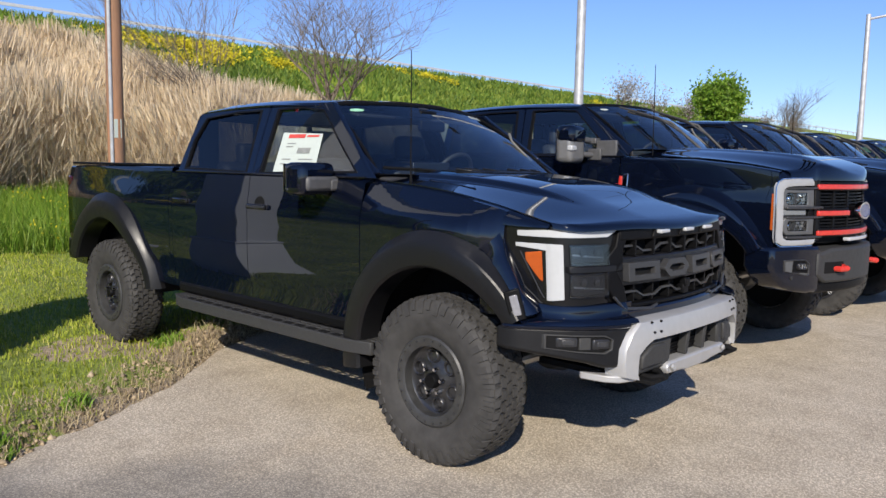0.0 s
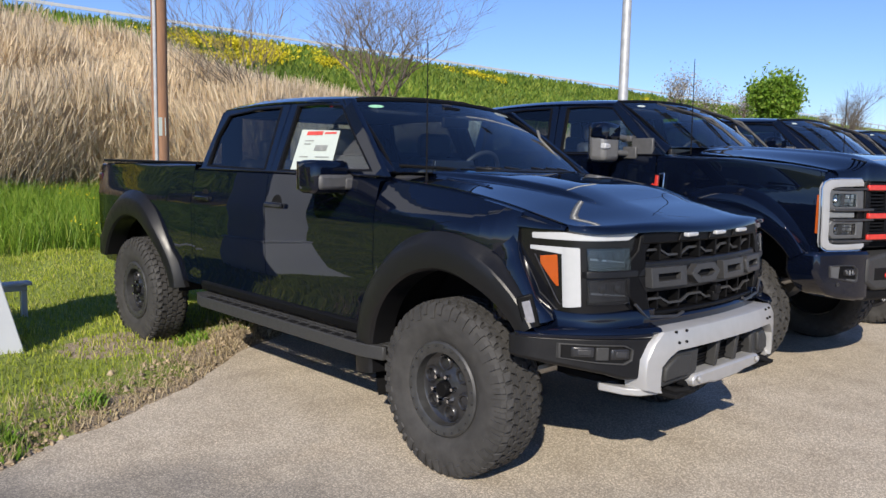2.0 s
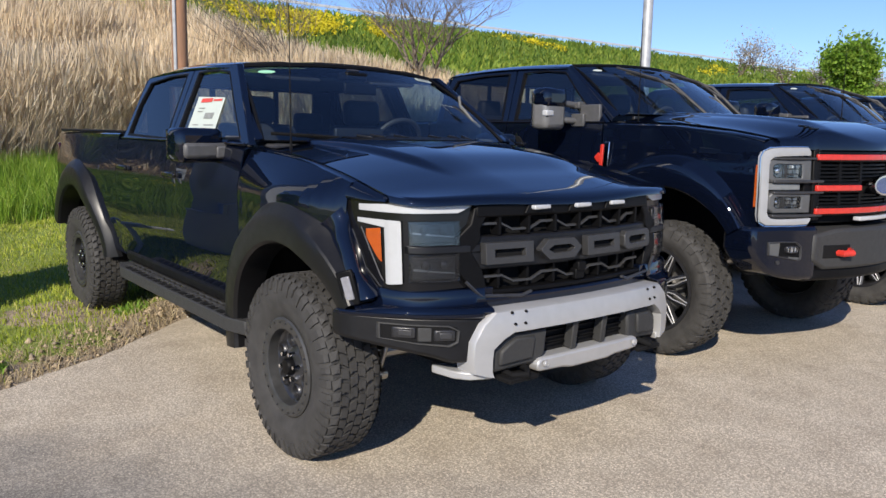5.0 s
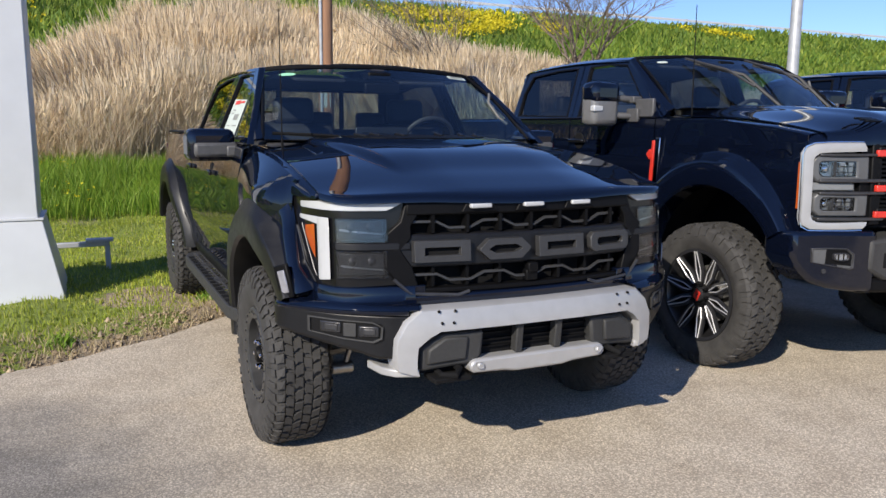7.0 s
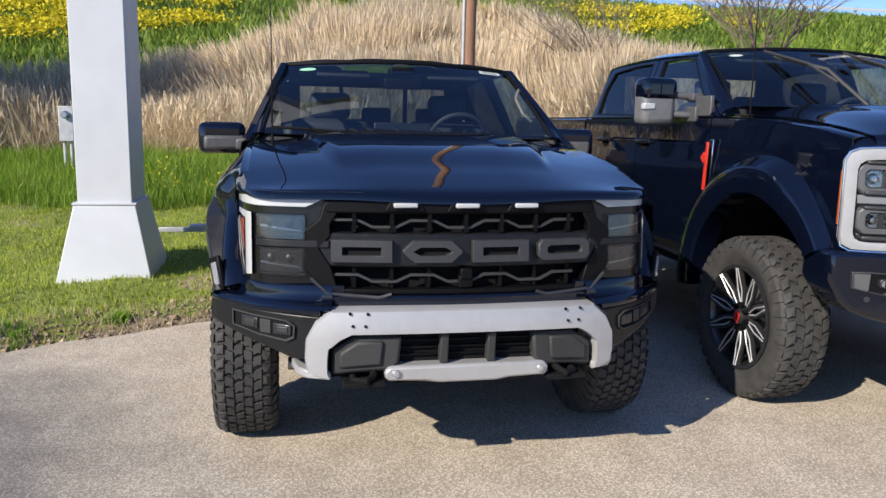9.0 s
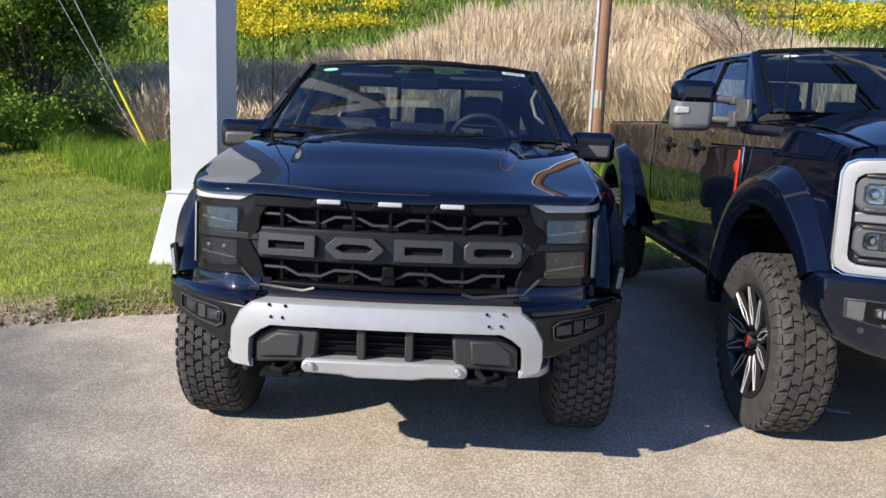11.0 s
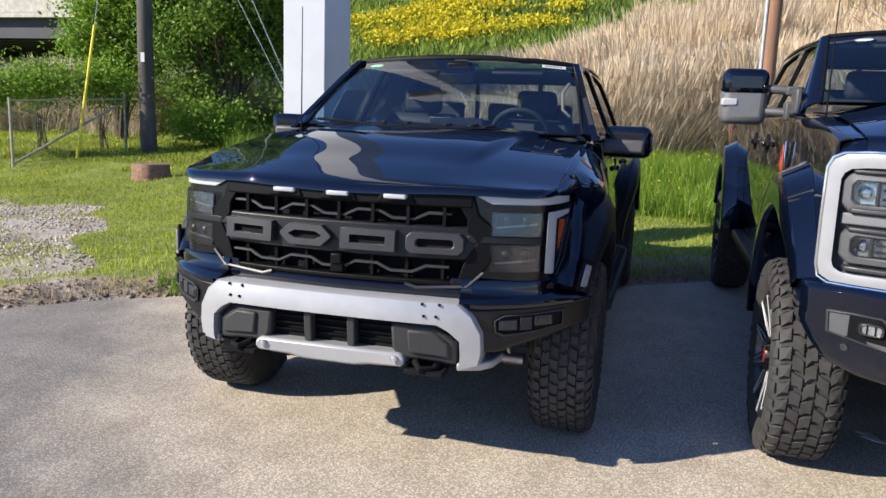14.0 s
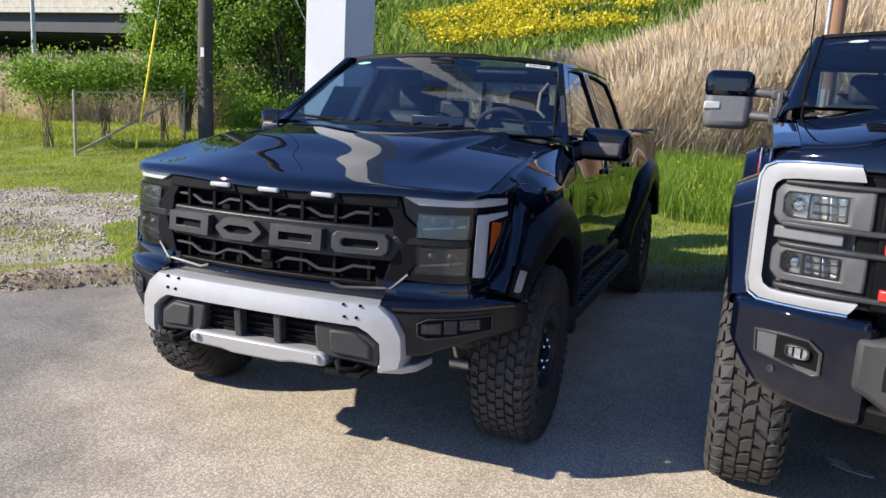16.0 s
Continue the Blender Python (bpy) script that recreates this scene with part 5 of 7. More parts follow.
# ---------------------------------------------------------------- the wide off-road pickup
def raptor():
    t = thing("pickup_truck", "glossy black wide-bodied off-road pickup truck with silver bumper", "pickup truck", "parked pickups", at=pose(-2.664, 3.855, 0, 0, 0, 0.3))
    WB, ZA = -3.69, 0.437
    arches = ((0.0, 0.46, 0.60), (WB, 0.49, 0.60))

    def width(x, z):
        w = table(z, (0.5, 0.925), (0.62, 0.955), (0.755, 0.972), (0.80, 0.994), (1.0, 1.0), (1.15, 0.998), (1.22, 1.004), (1.30, 0.99), (1.46, 0.968), (1.55, 0.95))
        w += 0.060 * math.exp(-(((x - 0.02) / 0.50) ** 2)) * smooth(0.75, 1.0, z) * (1 - smooth(1.24, 1.48, z)) + 0.045 * math.exp(-(((x - WB) / 0.68) ** 2)) * smooth(0.7, 1.0, z) * (1 - 0.6 * smooth(1.2, 1.5, z))
        w = min(w, curve(x, (-0.2, 1.08), (0.02, 1.07), (0.15, 1.058), (0.25, 1.026), (0.32, 0.985), (0.374, 0.953), (0.53, 0.922))) - 0.02 * smooth(-4.3, -4.65, x)
        w -= 0.012 * math.exp(-(((z - 0.74) / 0.05) ** 2)) * (1 if -2.9 < x < -0.6 else 0)
        return w

    def bx(y):
        return 0.862 - 0.065 * (abs(y) / 0.6) ** 2 - 0.256 * (abs(y) / 0.935) ** 22

    def fender_top(x):
        return curve(x, (-0.62, 1.445), (-0.3, 1.425), (0.0, 1.395), (0.3, 1.345), (0.56, 1.285))

    def fender_width(x, z):
        """The fender rolls over from its bulge to the bonnet's edge in a broad shoulder."""
        top = fender_top(x)
        k = min(1.0, max(0.0, (z - top + 0.17) / 0.17))
        edge = 0.925
        w = width(x, z)
        return w + (edge - w) * k ** 2.6

    for s in (-1, 1):
        side_panel("front_fender", t, s, -0.592, 0.374, fender_top, 0.60, fender_width, arches, M_PAINT, 0.035)
        fd = side_panel("front_door", t, s, -1.725, -0.599, lambda x: table(x, (-1.73, 1.462), (-1.0, 1.462), (-0.6, 1.448)), 0.565, width, (), M_PAINT, 0.05)
        rd = side_panel("rear_door", t, s, -2.70, -1.731, lambda x: 1.462, 0.565, width, (arches[1],), M_PAINT, 0.05)
        side_panel("bed_side", t, s, -4.62, -2.755, lambda x: table(x, (-4.62, 1.478), (-2.7, 1.50)), 0.60, width, (arches[1],), M_PAINT, 0.10)
        side_panel("cab_corner", t, s, -2.748, -2.704, lambda x: 1.462, 0.60, width, (), M_PAINT, 0.05)
        handle(fd, s, -1.60, 0.992, 1.255)
        handle(rd, s, -2.56, 0.992, 1.255)
        flare(t, s, 0.0, 0.46, 0.60, 0.13, width, lambda a: 1.100 - 0.055 * smooth(75, 32, a) - 0.035 * smooth(130, 186, a), 34, 186, M_FLARE)
        flare(t, s, WB, 0.49, 0.60, 0.155, width, lambda a: 1.105 - 0.085 * smooth(60, 4, a), 4, 160, M_FLARE)
        liner(t, s, 0.0, 0.47, 0.625, 0.60, 0.97)
        liner(t, s, WB, 0.50, 0.625, 0.60, 0.97, 0, 170)
        # lower skirts between the wheels and behind
        mesh_object("rocker_panel", *box(-1.66, s * 0.945, 0.605, 2.05, 0.06, 0.075), M_TRIM, t, bevel=0.02)
        def board(poly, z0, z1, s=s):
            return prism(poly, lambda u, v, w: (u, s * v, z0 + w), z1 - z0)
        st = mesh_object("running_board", *join(board([(-2.625, 1.028), (-2.58, 1.055), (-2.45, 1.09), (-0.62, 1.09), (-0.46, 1.05), (-0.452, 1.028)], 0.485, 0.56), board([(-2.66, 0.90), (-2.645, 0.968), (-0.446, 0.968), (-0.44, 0.90)], 0.545, 0.56), board([(-2.638, 0.990), (-2.632, 1.006), (-0.449, 1.006), (-0.447, 0.990)], 0.548, 0.56),
                         *[box(-2.58 + 0.098 * k, s * 0.998, 0.553, 0.036 if k % 6 else 0.12, 0.07, 0.012) for k in range(22)]), M_PAD, t, "dusty black slotted side step", bevel=0.006)
        for k in range(16):
            mesh_object("tread_rib", *box(-2.35 + k * 0.115, s * 1.058, 0.562, 0.07, 0.035, 0.006), M_DARK, st)
        for x in (-2.3, -1.5, -0.8):
            mesh_object("step_bracket", *rod((x, s * 0.95, 0.52), (x, s * 0.5, 0.62), 0.02, 6), M_DARK, st)
        # door mirror
        mi = mesh_object("door_mirror", *moved(box(0, 0, 0, 0.17, 0.27, 0.185), pose(-0.93, s * 1.105, 1.452, 0, 0, s * -6)), M_PAINT, t, "gloss black mirror cap", bevel=0.04, segs=3)
        mesh_object("mirror_skull", *moved(box(0.0, 0, 0, 0.185, 0.255, 0.085), pose(-0.925, s * 1.085, 1.425, 0, 0, s * -6)), M_ARM, mi, bevel=0.02)
        mesh_object("mirror_arm", *join(box(-0.90, s * 0.955, 1.418, 0.13, 0.14, 0.07), box(-0.80, s * 0.93, 1.455, 0.26, 0.03, 0.10)), M_ARM, mi, bevel=0.015)
        mesh_object("mirror_glass", *moved(box(-0.088, 0, 0.005, 0.006, 0.235, 0.155), pose(-0.93, s * 1.105, 1.452, 0, 0, s * -6)), M_MIRROR, mi)
        # front clip per side
        def xf(y):
            return bx(y)

        def face(off):
            def at(u, v, w, s=s):
                return (xf(u) + off - 0.10 * max(0.0, v - 1.0) - w, s * u, v)
            return at

        def lower(off):
            def at(u, v, w, s=s):
                return (curve(u, (0.5, 0.90), (0.58, 0.88), (0.70, 0.835), (0.85, 0.735), (0.95, 0.63), (1.02, 0.545), (1.06, 0.485), (1.09, 0.43)) + off - w, s * u, v)
            return at
        def strip(name, mat, at, y0, y1, lo, hi, depth, parent, bevel=0.0, label="", n=9):
            us = span(y0, y1, n)
            outline = [(u, lo(u)) for u in us] + [(u, hi(u)) for u in reversed(us)]
            k = n
            v = [at(u, z, w) for w in (0.0, depth) for u, z in outline]
            m = 2 * k
            f = []
            for i in range(k - 1):
                f.append((i, i + 1, m - 2 - i, m - 1 - i))
                f.append((m + i, m + m - 1 - i, m + m - 2 - i, m + i + 1))
            f += [(i, (i + 1) % m, m + (i + 1) % m, m + i) for i in range(m)]
            return mesh_object(name, v, f, mat, parent, label, bevel=bevel)
        lamp_line = ((0.55, 0.905), (0.908, 0.893), (0.927, 0.965), (0.940, 1.13), (0.944, 1.235))
        hl = strip("headlamp", M_GLOSSTRIM, face(-0.016), 0.555, 0.9435, lambda u: table(u, *lamp_line), lambda u: 1.264, 0.05, t, label="black headlamp housing", n=44)
        strip("running_light", M_WHITE, face(0.0), 0.585, 0.930, lambda u: 1.216 + 0.03 * max(0, 0.65 - u) / 0.06, lambda u: 1.252 - 0.01 * smooth(0.89, 0.93, u), 0.02, hl, 0.003, "white light bar", n=16)
        strip("running_light", M_WHITE, face(0.012), 0.872, 0.900, lambda u: 0.918 + 0.01 * (0.898 - u) / 0.03, lambda u: 1.185, 0.02, hl, 0.003, "white upright light bar", n=5)
        strip("running_light", M_WHITE, face(0.0), 0.897, 0.932, lambda u: 1.152 + 0.012 * (u - 0.898) / 0.03, lambda u: 1.185, 0.02, hl, 0.003, "white light bar", n=8)
        strip("turn_lamp", M_AMBER, face(-0.003), 0.9065, 0.9240, lambda u: 1.010 + 0.095 * ((u - 0.9065) / 0.0175) ** 1.3, lambda u: 1.150 - 0.01 * (u - 0.9065) / 0.0175, 0.012, hl, 0.003, "amber turn lamp", n=7)
        mesh_object("lamp_edge", *tube([face(-0.008)(u, table(u, *lamp_line) + 0.012, 0.0) for u in span(0.906, 0.939, 12)], 0.0035, 5), M_GUN, hl)
        mesh_object("lamp_inner_edge", *tube([face(-0.006)(u, 0.93 + 0.215 * ((u - 0.903) / 0.027) ** 1.4, 0.0) for u in span(0.903, 0.930, 10)], 0.003, 5), M_GUN, hl)
        for z0, z1 in ((1.085, 1.185), (0.935, 1.05)):
            strip("lamp_module", M_GUN, face(-0.012), 0.668, 0.838, lambda u, z0=z0: z0 + 0.012, lambda u, z1=z1: z1 - 0.014, 0.008, hl, 0.002)
            strip("reflector_fin", M_CLEARGREY, face(-0.009), 0.672, 0.834, lambda u, z0=z0: z0 + 0.030 + 0.10 * (u - 0.67), lambda u, z0=z0: z0 + 0.036 + 0.12 * (u - 0.67), 0.006, hl, n=4)
            for u in (0.715, 0.79):
                mesh_object("projector", *moved(lathe([(0, 0.008), (0.012, 0.006), (0.020, 0.0), (0.020, -0.02)], 16, "x"), Matrix.Translation((xf(u) - 0.012 - 0.10 * max(0.0, (z0 + z1) / 2 - 1.0), s * u, (z0 + z1) / 2 + 0.012))), M_GUN, hl)
            strip("lamp_lens", M_LENS, (lambda u, v, w, s=s, z0=z0: (xf(u) + 0.010 - 0.11 * (v - z0) - 0.10 * max(0.0, z0 - 1.0) - w, s * u, v)) if z0 > 1 else face(0.004), 0.655, 0.852, lambda u, z0=z0: z0, lambda u, z1=z1: z1, 0.008, hl, 0.002, n=6)
        strip("lamp_divider", M_FLARE, face(0.004), 0.56, 0.855, lambda u: 1.052, lambda u: 1.083, 0.04, hl, 0.004)
        strip("front_apron", M_PAINT, face(0.006), 0.50, 0.955, lambda u: 0.81 + 0.02 * (u - 0.5), lambda u: 0.90 - 0.01 * (u - 0.55) + 0.03 * smooth(0.89, 1.0, u), 0.06, t, 0.006, n=22)
        # painted return from the lamp's outer edge to the arch flare
        rows = []
        for k in span(0, 1, 16):
            z0 = 0.872 + 0.363 * k
            ue = table(z0, (0.872, 0.906), (0.893, 0.910), (0.965, 0.927), (1.13, 0.940), (1.235, 0.944))
            ang = radians(35 + 33 * k)
            rr = 0.60 + 0.13 * (0.50 + 0.50 * smooth(28, 80, math.degrees(ang))) - 0.012
            a = Vector((bx(ue) - 0.10 * max(0.0, z0 - 1.0) - 0.004, ue + 0.002, z0))
            b = Vector((math.cos(ang) * rr, 1.028 - 0.045 * smooth(75, 32, math.degrees(ang)), 0.46 + math.sin(ang) * 1.03 * rr))
            b.y = table(k, (0, 1.0), (0.35, 1.008), (0.75, 1.004), (1, width(b.x, b.z) + 0.005))
            rows.append([(p.x, s * p.y, p.z) for p in [a.lerp(b, q) + Vector((0.022, 0.016, 0)) * math.sin(math.pi * q) for q in span(0, 1, 8)]])
        mesh_object("fender_return", *sheet(rows), M_PAINT, t, smooth=60, solid=0.006)
        # painted shoulder swelling from the lamp down to the bumper corner
        rows = []
        for k in span(0, 1, 22):
            ya, ub = 0.545 + 0.41 * k, 0.56 + 0.46 * k
            a = Vector((bx(ya) + 0.008, ya, 0.895 + 0.03 * smooth(0.89, 0.96, ya)))
            b = Vector(lower(0.014)(ub, table(ub, (0.52, 0.812), (1.02, 0.810)), 0.0))
            b.y = abs(b.y)
            face_foot = a.lerp(b, 0.16)
            face_foot.z = b.z + 0.030
            ledge = a.lerp(b, 0.90)
            ledge.z = b.z + 0.014
            rows.append([(p.x, s * p.y, p.z) for p in (a, a.lerp(face_foot, 0.5) + Vector((0.004, 0.004, 0)), face_foot, face_foot.lerp(ledge, 0.3) - Vector((0, 0, 0.004)), ledge, b)])
        mesh_object("bumper_shoulder", *sheet(rows), M_PAINT, t, smooth=60, solid=0.006)
        # lower black corner with lamp pocket
        fa = strip("bumper_corner", M_FLARE, lower(0.0), 0.58, 1.055, lambda u: table(u, (0.58, 0.60), (0.72, 0.60), (0.78, 0.625), (1.055, 0.695)), lambda u: table(u, (0.58, 0.79), (0.70, 0.795), (1.055, 0.803)), 0.075, t, 0.014, "satin black bumper corner", 16)
        strip("bumper_lip", M_PAINT, lower(0.012), 0.60, 1.058, lambda u: table(u, (0.60, 0.788), (1.058, 0.790)), lambda u: table(u, (0.60, 0.816), (1.058, 0.814)), 0.05, fa, 0.008, n=14)
        strip("lamp_pocket", M_DARK, lower(0.004), 0.705, 0.945, lambda u: table(u, (0.705, 0.68), (0.945, 0.702)), lambda u: table(u, (0.705, 0.755), (0.945, 0.765)), 0.02, fa, 0.002, n=8)
        pf = [(0.960, 0.772), (0.865, 0.768), (0.736, 0.763), (0.700, 0.742), (0.704, 0.690), (0.736, 0.672), (0.845, 0.684), (0.960, 0.704)]
        mesh_object("pocket_frame", *ring(pf, [(0.83 + (a - 0.83) * 0.95, 0.726 + (b - 0.726) * 0.84) for a, b in pf], lower(0.014), 0.024), M_PAD, fa, "dark grey lamp pocket rim", bevel=0.003)
        for u, du in ((0.752, 0.036), (0.885, 0.034)):
            strip("fog_lamp", M_RIM, lower(0.012), u - du, u + du, lambda q, u=u: 0.697 + 0.09 * (u - 0.75), lambda q, u=u: 0.745 + 0.09 * (u - 0.75), 0.02, fa, 0.006, "small black fog lamp", n=4)
            strip("fog_lens", M_GUN, lower(0.016), u - du * 0.6, u + du * 0.6, lambda q, u=u: 0.708 + 0.09 * (u - 0.75), lambda q, u=u: 0.734 + 0.09 * (u - 0.75), 0.01, fa, 0.003, n=4)
        strip("pocket_plate", M_PAD, lower(0.01), 0.798, 0.842, lambda u: 0.696, lambda u: 0.754, 0.015, fa, 0.003, n=4)
        mk = mesh_object("side_marker", *moved(box(0, 0, 0, 0.075, 0.02, 0.15), pose(0.508, s * 1.026, 0.899, 0, -16, s * -38)), M_TRIM, t, bevel=0.006)
        mesh_object("marker_lens", *moved(box(0.002, s * 0.008, 0, 0.038, 0.016, 0.10), pose(0.508, s * 1.026, 0.899, 0, -16, s * -38)), M_MARKER, mk, bevel=0.004)
        # tow hook and bumper end
        mesh_object("bumper_brace_end", *prism([(0.90, 0.56), (0.86, 0.655), (0.80, 0.695), (0.68, 0.715), (0.66, 0.695), (0.74, 0.58)], lambda u, v, w, s=s: (u, s * v, 0.524 + w), 0.034), M_SILVER, t, "silver lower flange", bevel=0.006)
        # tail lamp
        mesh_object("tail_lamp", *join(box(-4.60, s * 0.945, 1.22, 0.10, 0.07, 0.34)), M_REDLENS, t, "dark red tail lamp", bevel=0.015)
        mesh_object("bed_rail_cap", *box(-3.69, s * 0.90, 1.505, 1.84, 0.09, 0.02), M_TRIM, t, bevel=0.008)
        mesh_object("bed_inner_side", *box(-3.69, s * 0.83, 1.17, 1.82, 0.04, 0.64), M_TRIM, t)
        mesh_object("washer_jet", *box(-0.42, s * 0.30, 1.485, 0.03, 0.05, 0.012), M_TRIM, t)
        mesh_object("sway_bar_link", *join(rod((0.19, s * 0.62, 0.38), (0.19, s * 0.73, 0.38), 0.032, 14), rod((0.19, s * 0.66, 0.38), (0.22, s * 0.60, 0.62), 0.014, 8)), M_STEEL, t, "bright steel suspension link", bevel=0.004)

    # bed
    mesh_object("bed_floor", *box(-3.69, 0, 0.86, 1.86, 1.7, 0.05), M_TRIM, t)
    mesh_object("bed_front_wall", *box(-2.80, 0, 1.17, 0.05, 1.72, 0.64), M_PAINT, t)
    tg = mesh_object("tailgate", *box(-4.61, 0, 1.19, 0.07, 1.68, 0.60), M_PAINT, t, bevel=0.02)
    mesh_object("tailgate_handle", *box(-4.65, 0, 1.38, 0.02, 0.26, 0.09), M_TRIM, tg, bevel=0.008)
    mesh_object("rear_bumper", *join(box(-4.68, 0, 0.72, 0.18, 1.9, 0.20), box(-4.55, 0.9, 0.74, 0.3, 0.12, 0.17), box(-4.55, -0.9, 0.74, 0.3, 0.12, 0.17)), M_FLARE, t, bevel=0.03)
    # bonnet
    def hz(x, y):
        h = abs(y)
        mid = curve(x, (-0.7, 1.492), (-0.3, 1.478), (0.0, 1.452), (0.3, 1.405), (0.55, 1.352), (0.72, 1.307), (0.80, 1.284), (0.845, 1.264))
        out = curve(x, (-0.7, 1.455), (-0.3, 1.432), (0.0, 1.40), (0.3, 1.348), (0.50, 1.303), (0.62, 1.278), (0.78, 1.262))
        z = mid + (out - mid) * smooth(0.25, 1.0, h)
        z += 0.024 * (1 - smooth(0.52 - 0.15 * x, 0.575 - 0.15 * x, h)) * smooth(0.52, 0.20, x)
        return z

    rows = []
    for q in span(-1, 1, 105):
        y = q * 0.895
        x0, x1 = -0.50 - 0.10 * q * q, bx(y) - 0.018
        col = [(x0 + (x1 - x0) * k, y, hz(x0 + (x1 - x0) * k, y)) for k in span(0, 1, 32)]
        xe, ye, ze = col[-1]
        col += [(xe + 0.012, ye, ze - 0.014), (xe + 0.014, ye, ze - 0.026), (xe - 0.02, ye, ze - 0.032)]
        rows.append(col)
    hood = mesh_object("bonnet", *sheet(rows), M_PAINT, t, smooth=50, solid=0.006)
    for s in (-1, 1):
        rows = []
        for k in span(0, 1, 8):
            x = 0.362 + 0.238 * k
            zt, ye = hz(x, 0.882) - 0.007, table(x, (0.362, 0.950), (0.45, 0.939), (0.52, 0.924), (0.60, 0.906))
            rows.append([(x, s * y, z) for y, z in ((0.882, zt), (0.882 + 0.45 * (ye - 0.882), zt - 0.004), (0.882 + 0.78 * (ye - 0.882), zt - 0.014 - 0.01 * (1 - k)), (ye - 0.002, 0.5 * (zt + 1.262) - 0.004), (ye, 1.262), (ye - 0.02, 1.258))])
        mesh_object("fender_tip", *sheet(rows), M_PAINT, t, smooth=60, solid=0.006)
        mesh_object("bonnet_scoop", *prism([(-0.05, 0.0), (0.30, 0.02), (0.36, 0.07), (0.0, 0.05)], lambda u, v, w, s=s: (u - 0.35, s * (0.66 + v), hz(u - 0.35, 0.66 + v) - 0.004 + w), 0.014), M_PAINT, hood, bevel=0.005)
    # black vented insert at the back of the bonnet
    rows = []
    for q in span(-1, 1, 29):
        x0, x1 = -0.475 - 0.05 * q * q, -0.215 - 0.20 * abs(q) ** 5
        rows.append([(x0 + (x1 - x0) * k, 0.43 * q, hz(x0 + (x1 - x0) * k, 0.43 * q) + 0.004) for k in span(0, 1, 7)])
    vent = mesh_object("bonnet_vent", *sheet(rows), M_TRIM, hood, "black plastic vent insert", smooth=50, solid=0.005)
    for y0, x0, turn in ((-0.36, -0.40, 24), (-0.27, -0.41, 14), (-0.12, -0.40, 6), (0.12, -0.40, -6), (0.27, -0.41, -14), (0.36, -0.40, -24)):
        mesh_object("vent_ridge", *moved(box(0, 0, 0, 0.10, 0.022, 0.014), pose(x0, y0, hz(x0, y0) + 0.011, 0, 6, turn)), M_FLARE, vent, bevel=0.005)
        mesh_object("vent_slot", *moved(box(0.055, 0, -0.002, 0.014, 0.03, 0.012), pose(x0, y0, hz(x0, y0) + 0.011, 0, 6, turn)), M_DARK, vent, bevel=0.003)
    mesh_object("cowl", *sheet([[(x - 0.10 * q * q, q * 0.84, z) for x, z in ((-0.66, 1.485), (-0.56, 1.476), (-0.46, 1.482))] for q in span(-1, 1, 15)]), M_TRIM, t, "black plastic cowl")
    for y0, y1 in ((-0.30, -0.80), (0.28, -0.28)):
        wp = tube([(-0.545 - 0.02 * abs(y0), y0, 1.497), (-0.565, (y0 + y1) / 2, 1.512), (-0.585 - 0.08 * y1 * y1, y1, 1.522)], 0.009, 5)
        mesh_object("wiper", *wp, M_DARK, t)
    # near-black boxes paint in the shade behind the front and under the cab
    mesh_object("engine_bay_fill", *box(0.05, 0, 0.90, 1.25, 1.16, 0.62), M_DARK, t)
    mesh_object("under_cab_fill", *box(-1.7, 0, 0.62, 2.0, 1.6, 0.10), M_DARK, t)
    mesh_object("inner_nose_fill", *box(0.56, 0, 0.92, 0.28, 1.2, 0.5), M_DARK, t)

    # grille
    def gx(y):
        return bx(y) - 0.004
    def gat(off):
        return lambda u, v, w: (gx(u) + off - 0.10 * max(0.0, v - 1.0) - w, u, v)
    gr = thing("grille", "", "")
    gr.parent = t
    def fstrip(name, mat, off, y0, y1, z0, z1, depth, parent, bevel=0.003, label="", n=13):
        at = gat(off)
        us = span(y0, y1, n)
        v = [at(u, z, w) for u in us for z, w in ((z0, 0), (z1, 0), (z1, depth), (z0, depth))]
        f = []
        for i in range(n - 1):
            for k in range(4):
                f.append((i * 4 + k, i * 4 + (k + 1) % 4, (i + 1) * 4 + (k + 1) % 4, (i + 1) * 4 + k))
        f += [(0, 1, 2, 3), tuple((n - 1) * 4 + k for k in (3, 2, 1, 0))]
        return mesh_object(name, v, f, mat, parent, label, bevel=bevel)
    # backing sheet, near black to paint the shade behind the bars
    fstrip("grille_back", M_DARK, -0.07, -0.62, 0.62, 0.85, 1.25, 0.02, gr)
    fstrip("top_bar", M_TRIM, 0.012, -0.575, 0.575, 1.195, 1.252, 0.05, gr, 0.008)
    fstrip("bottom_bar", M_TRIM, 0.006, -0.545, 0.545, 0.862, 0.885, 0.06, gr, 0.006)
    bar = fstrip("centre_bar", M_FLARE, 0.0, -0.66, 0.66, 0.975, 1.115, 0.06, gr, 0.01)
    for s in (-1, 1):
        mesh_object("side_frame", *prism([(s * a, b) for a, b in ((0.545, 0.862), (0.60, 0.89), (0.665, 0.975), (0.665, 1.115), (0.60, 1.17), (0.575, 1.252), (0.50, 1.235), (0.555, 1.15), (0.555, 1.10), (0.60, 1.05), (0.555, 0.98), (0.53, 0.90))], gat(0.008), 0.06), M_TRIM, gr, bevel=0.006)
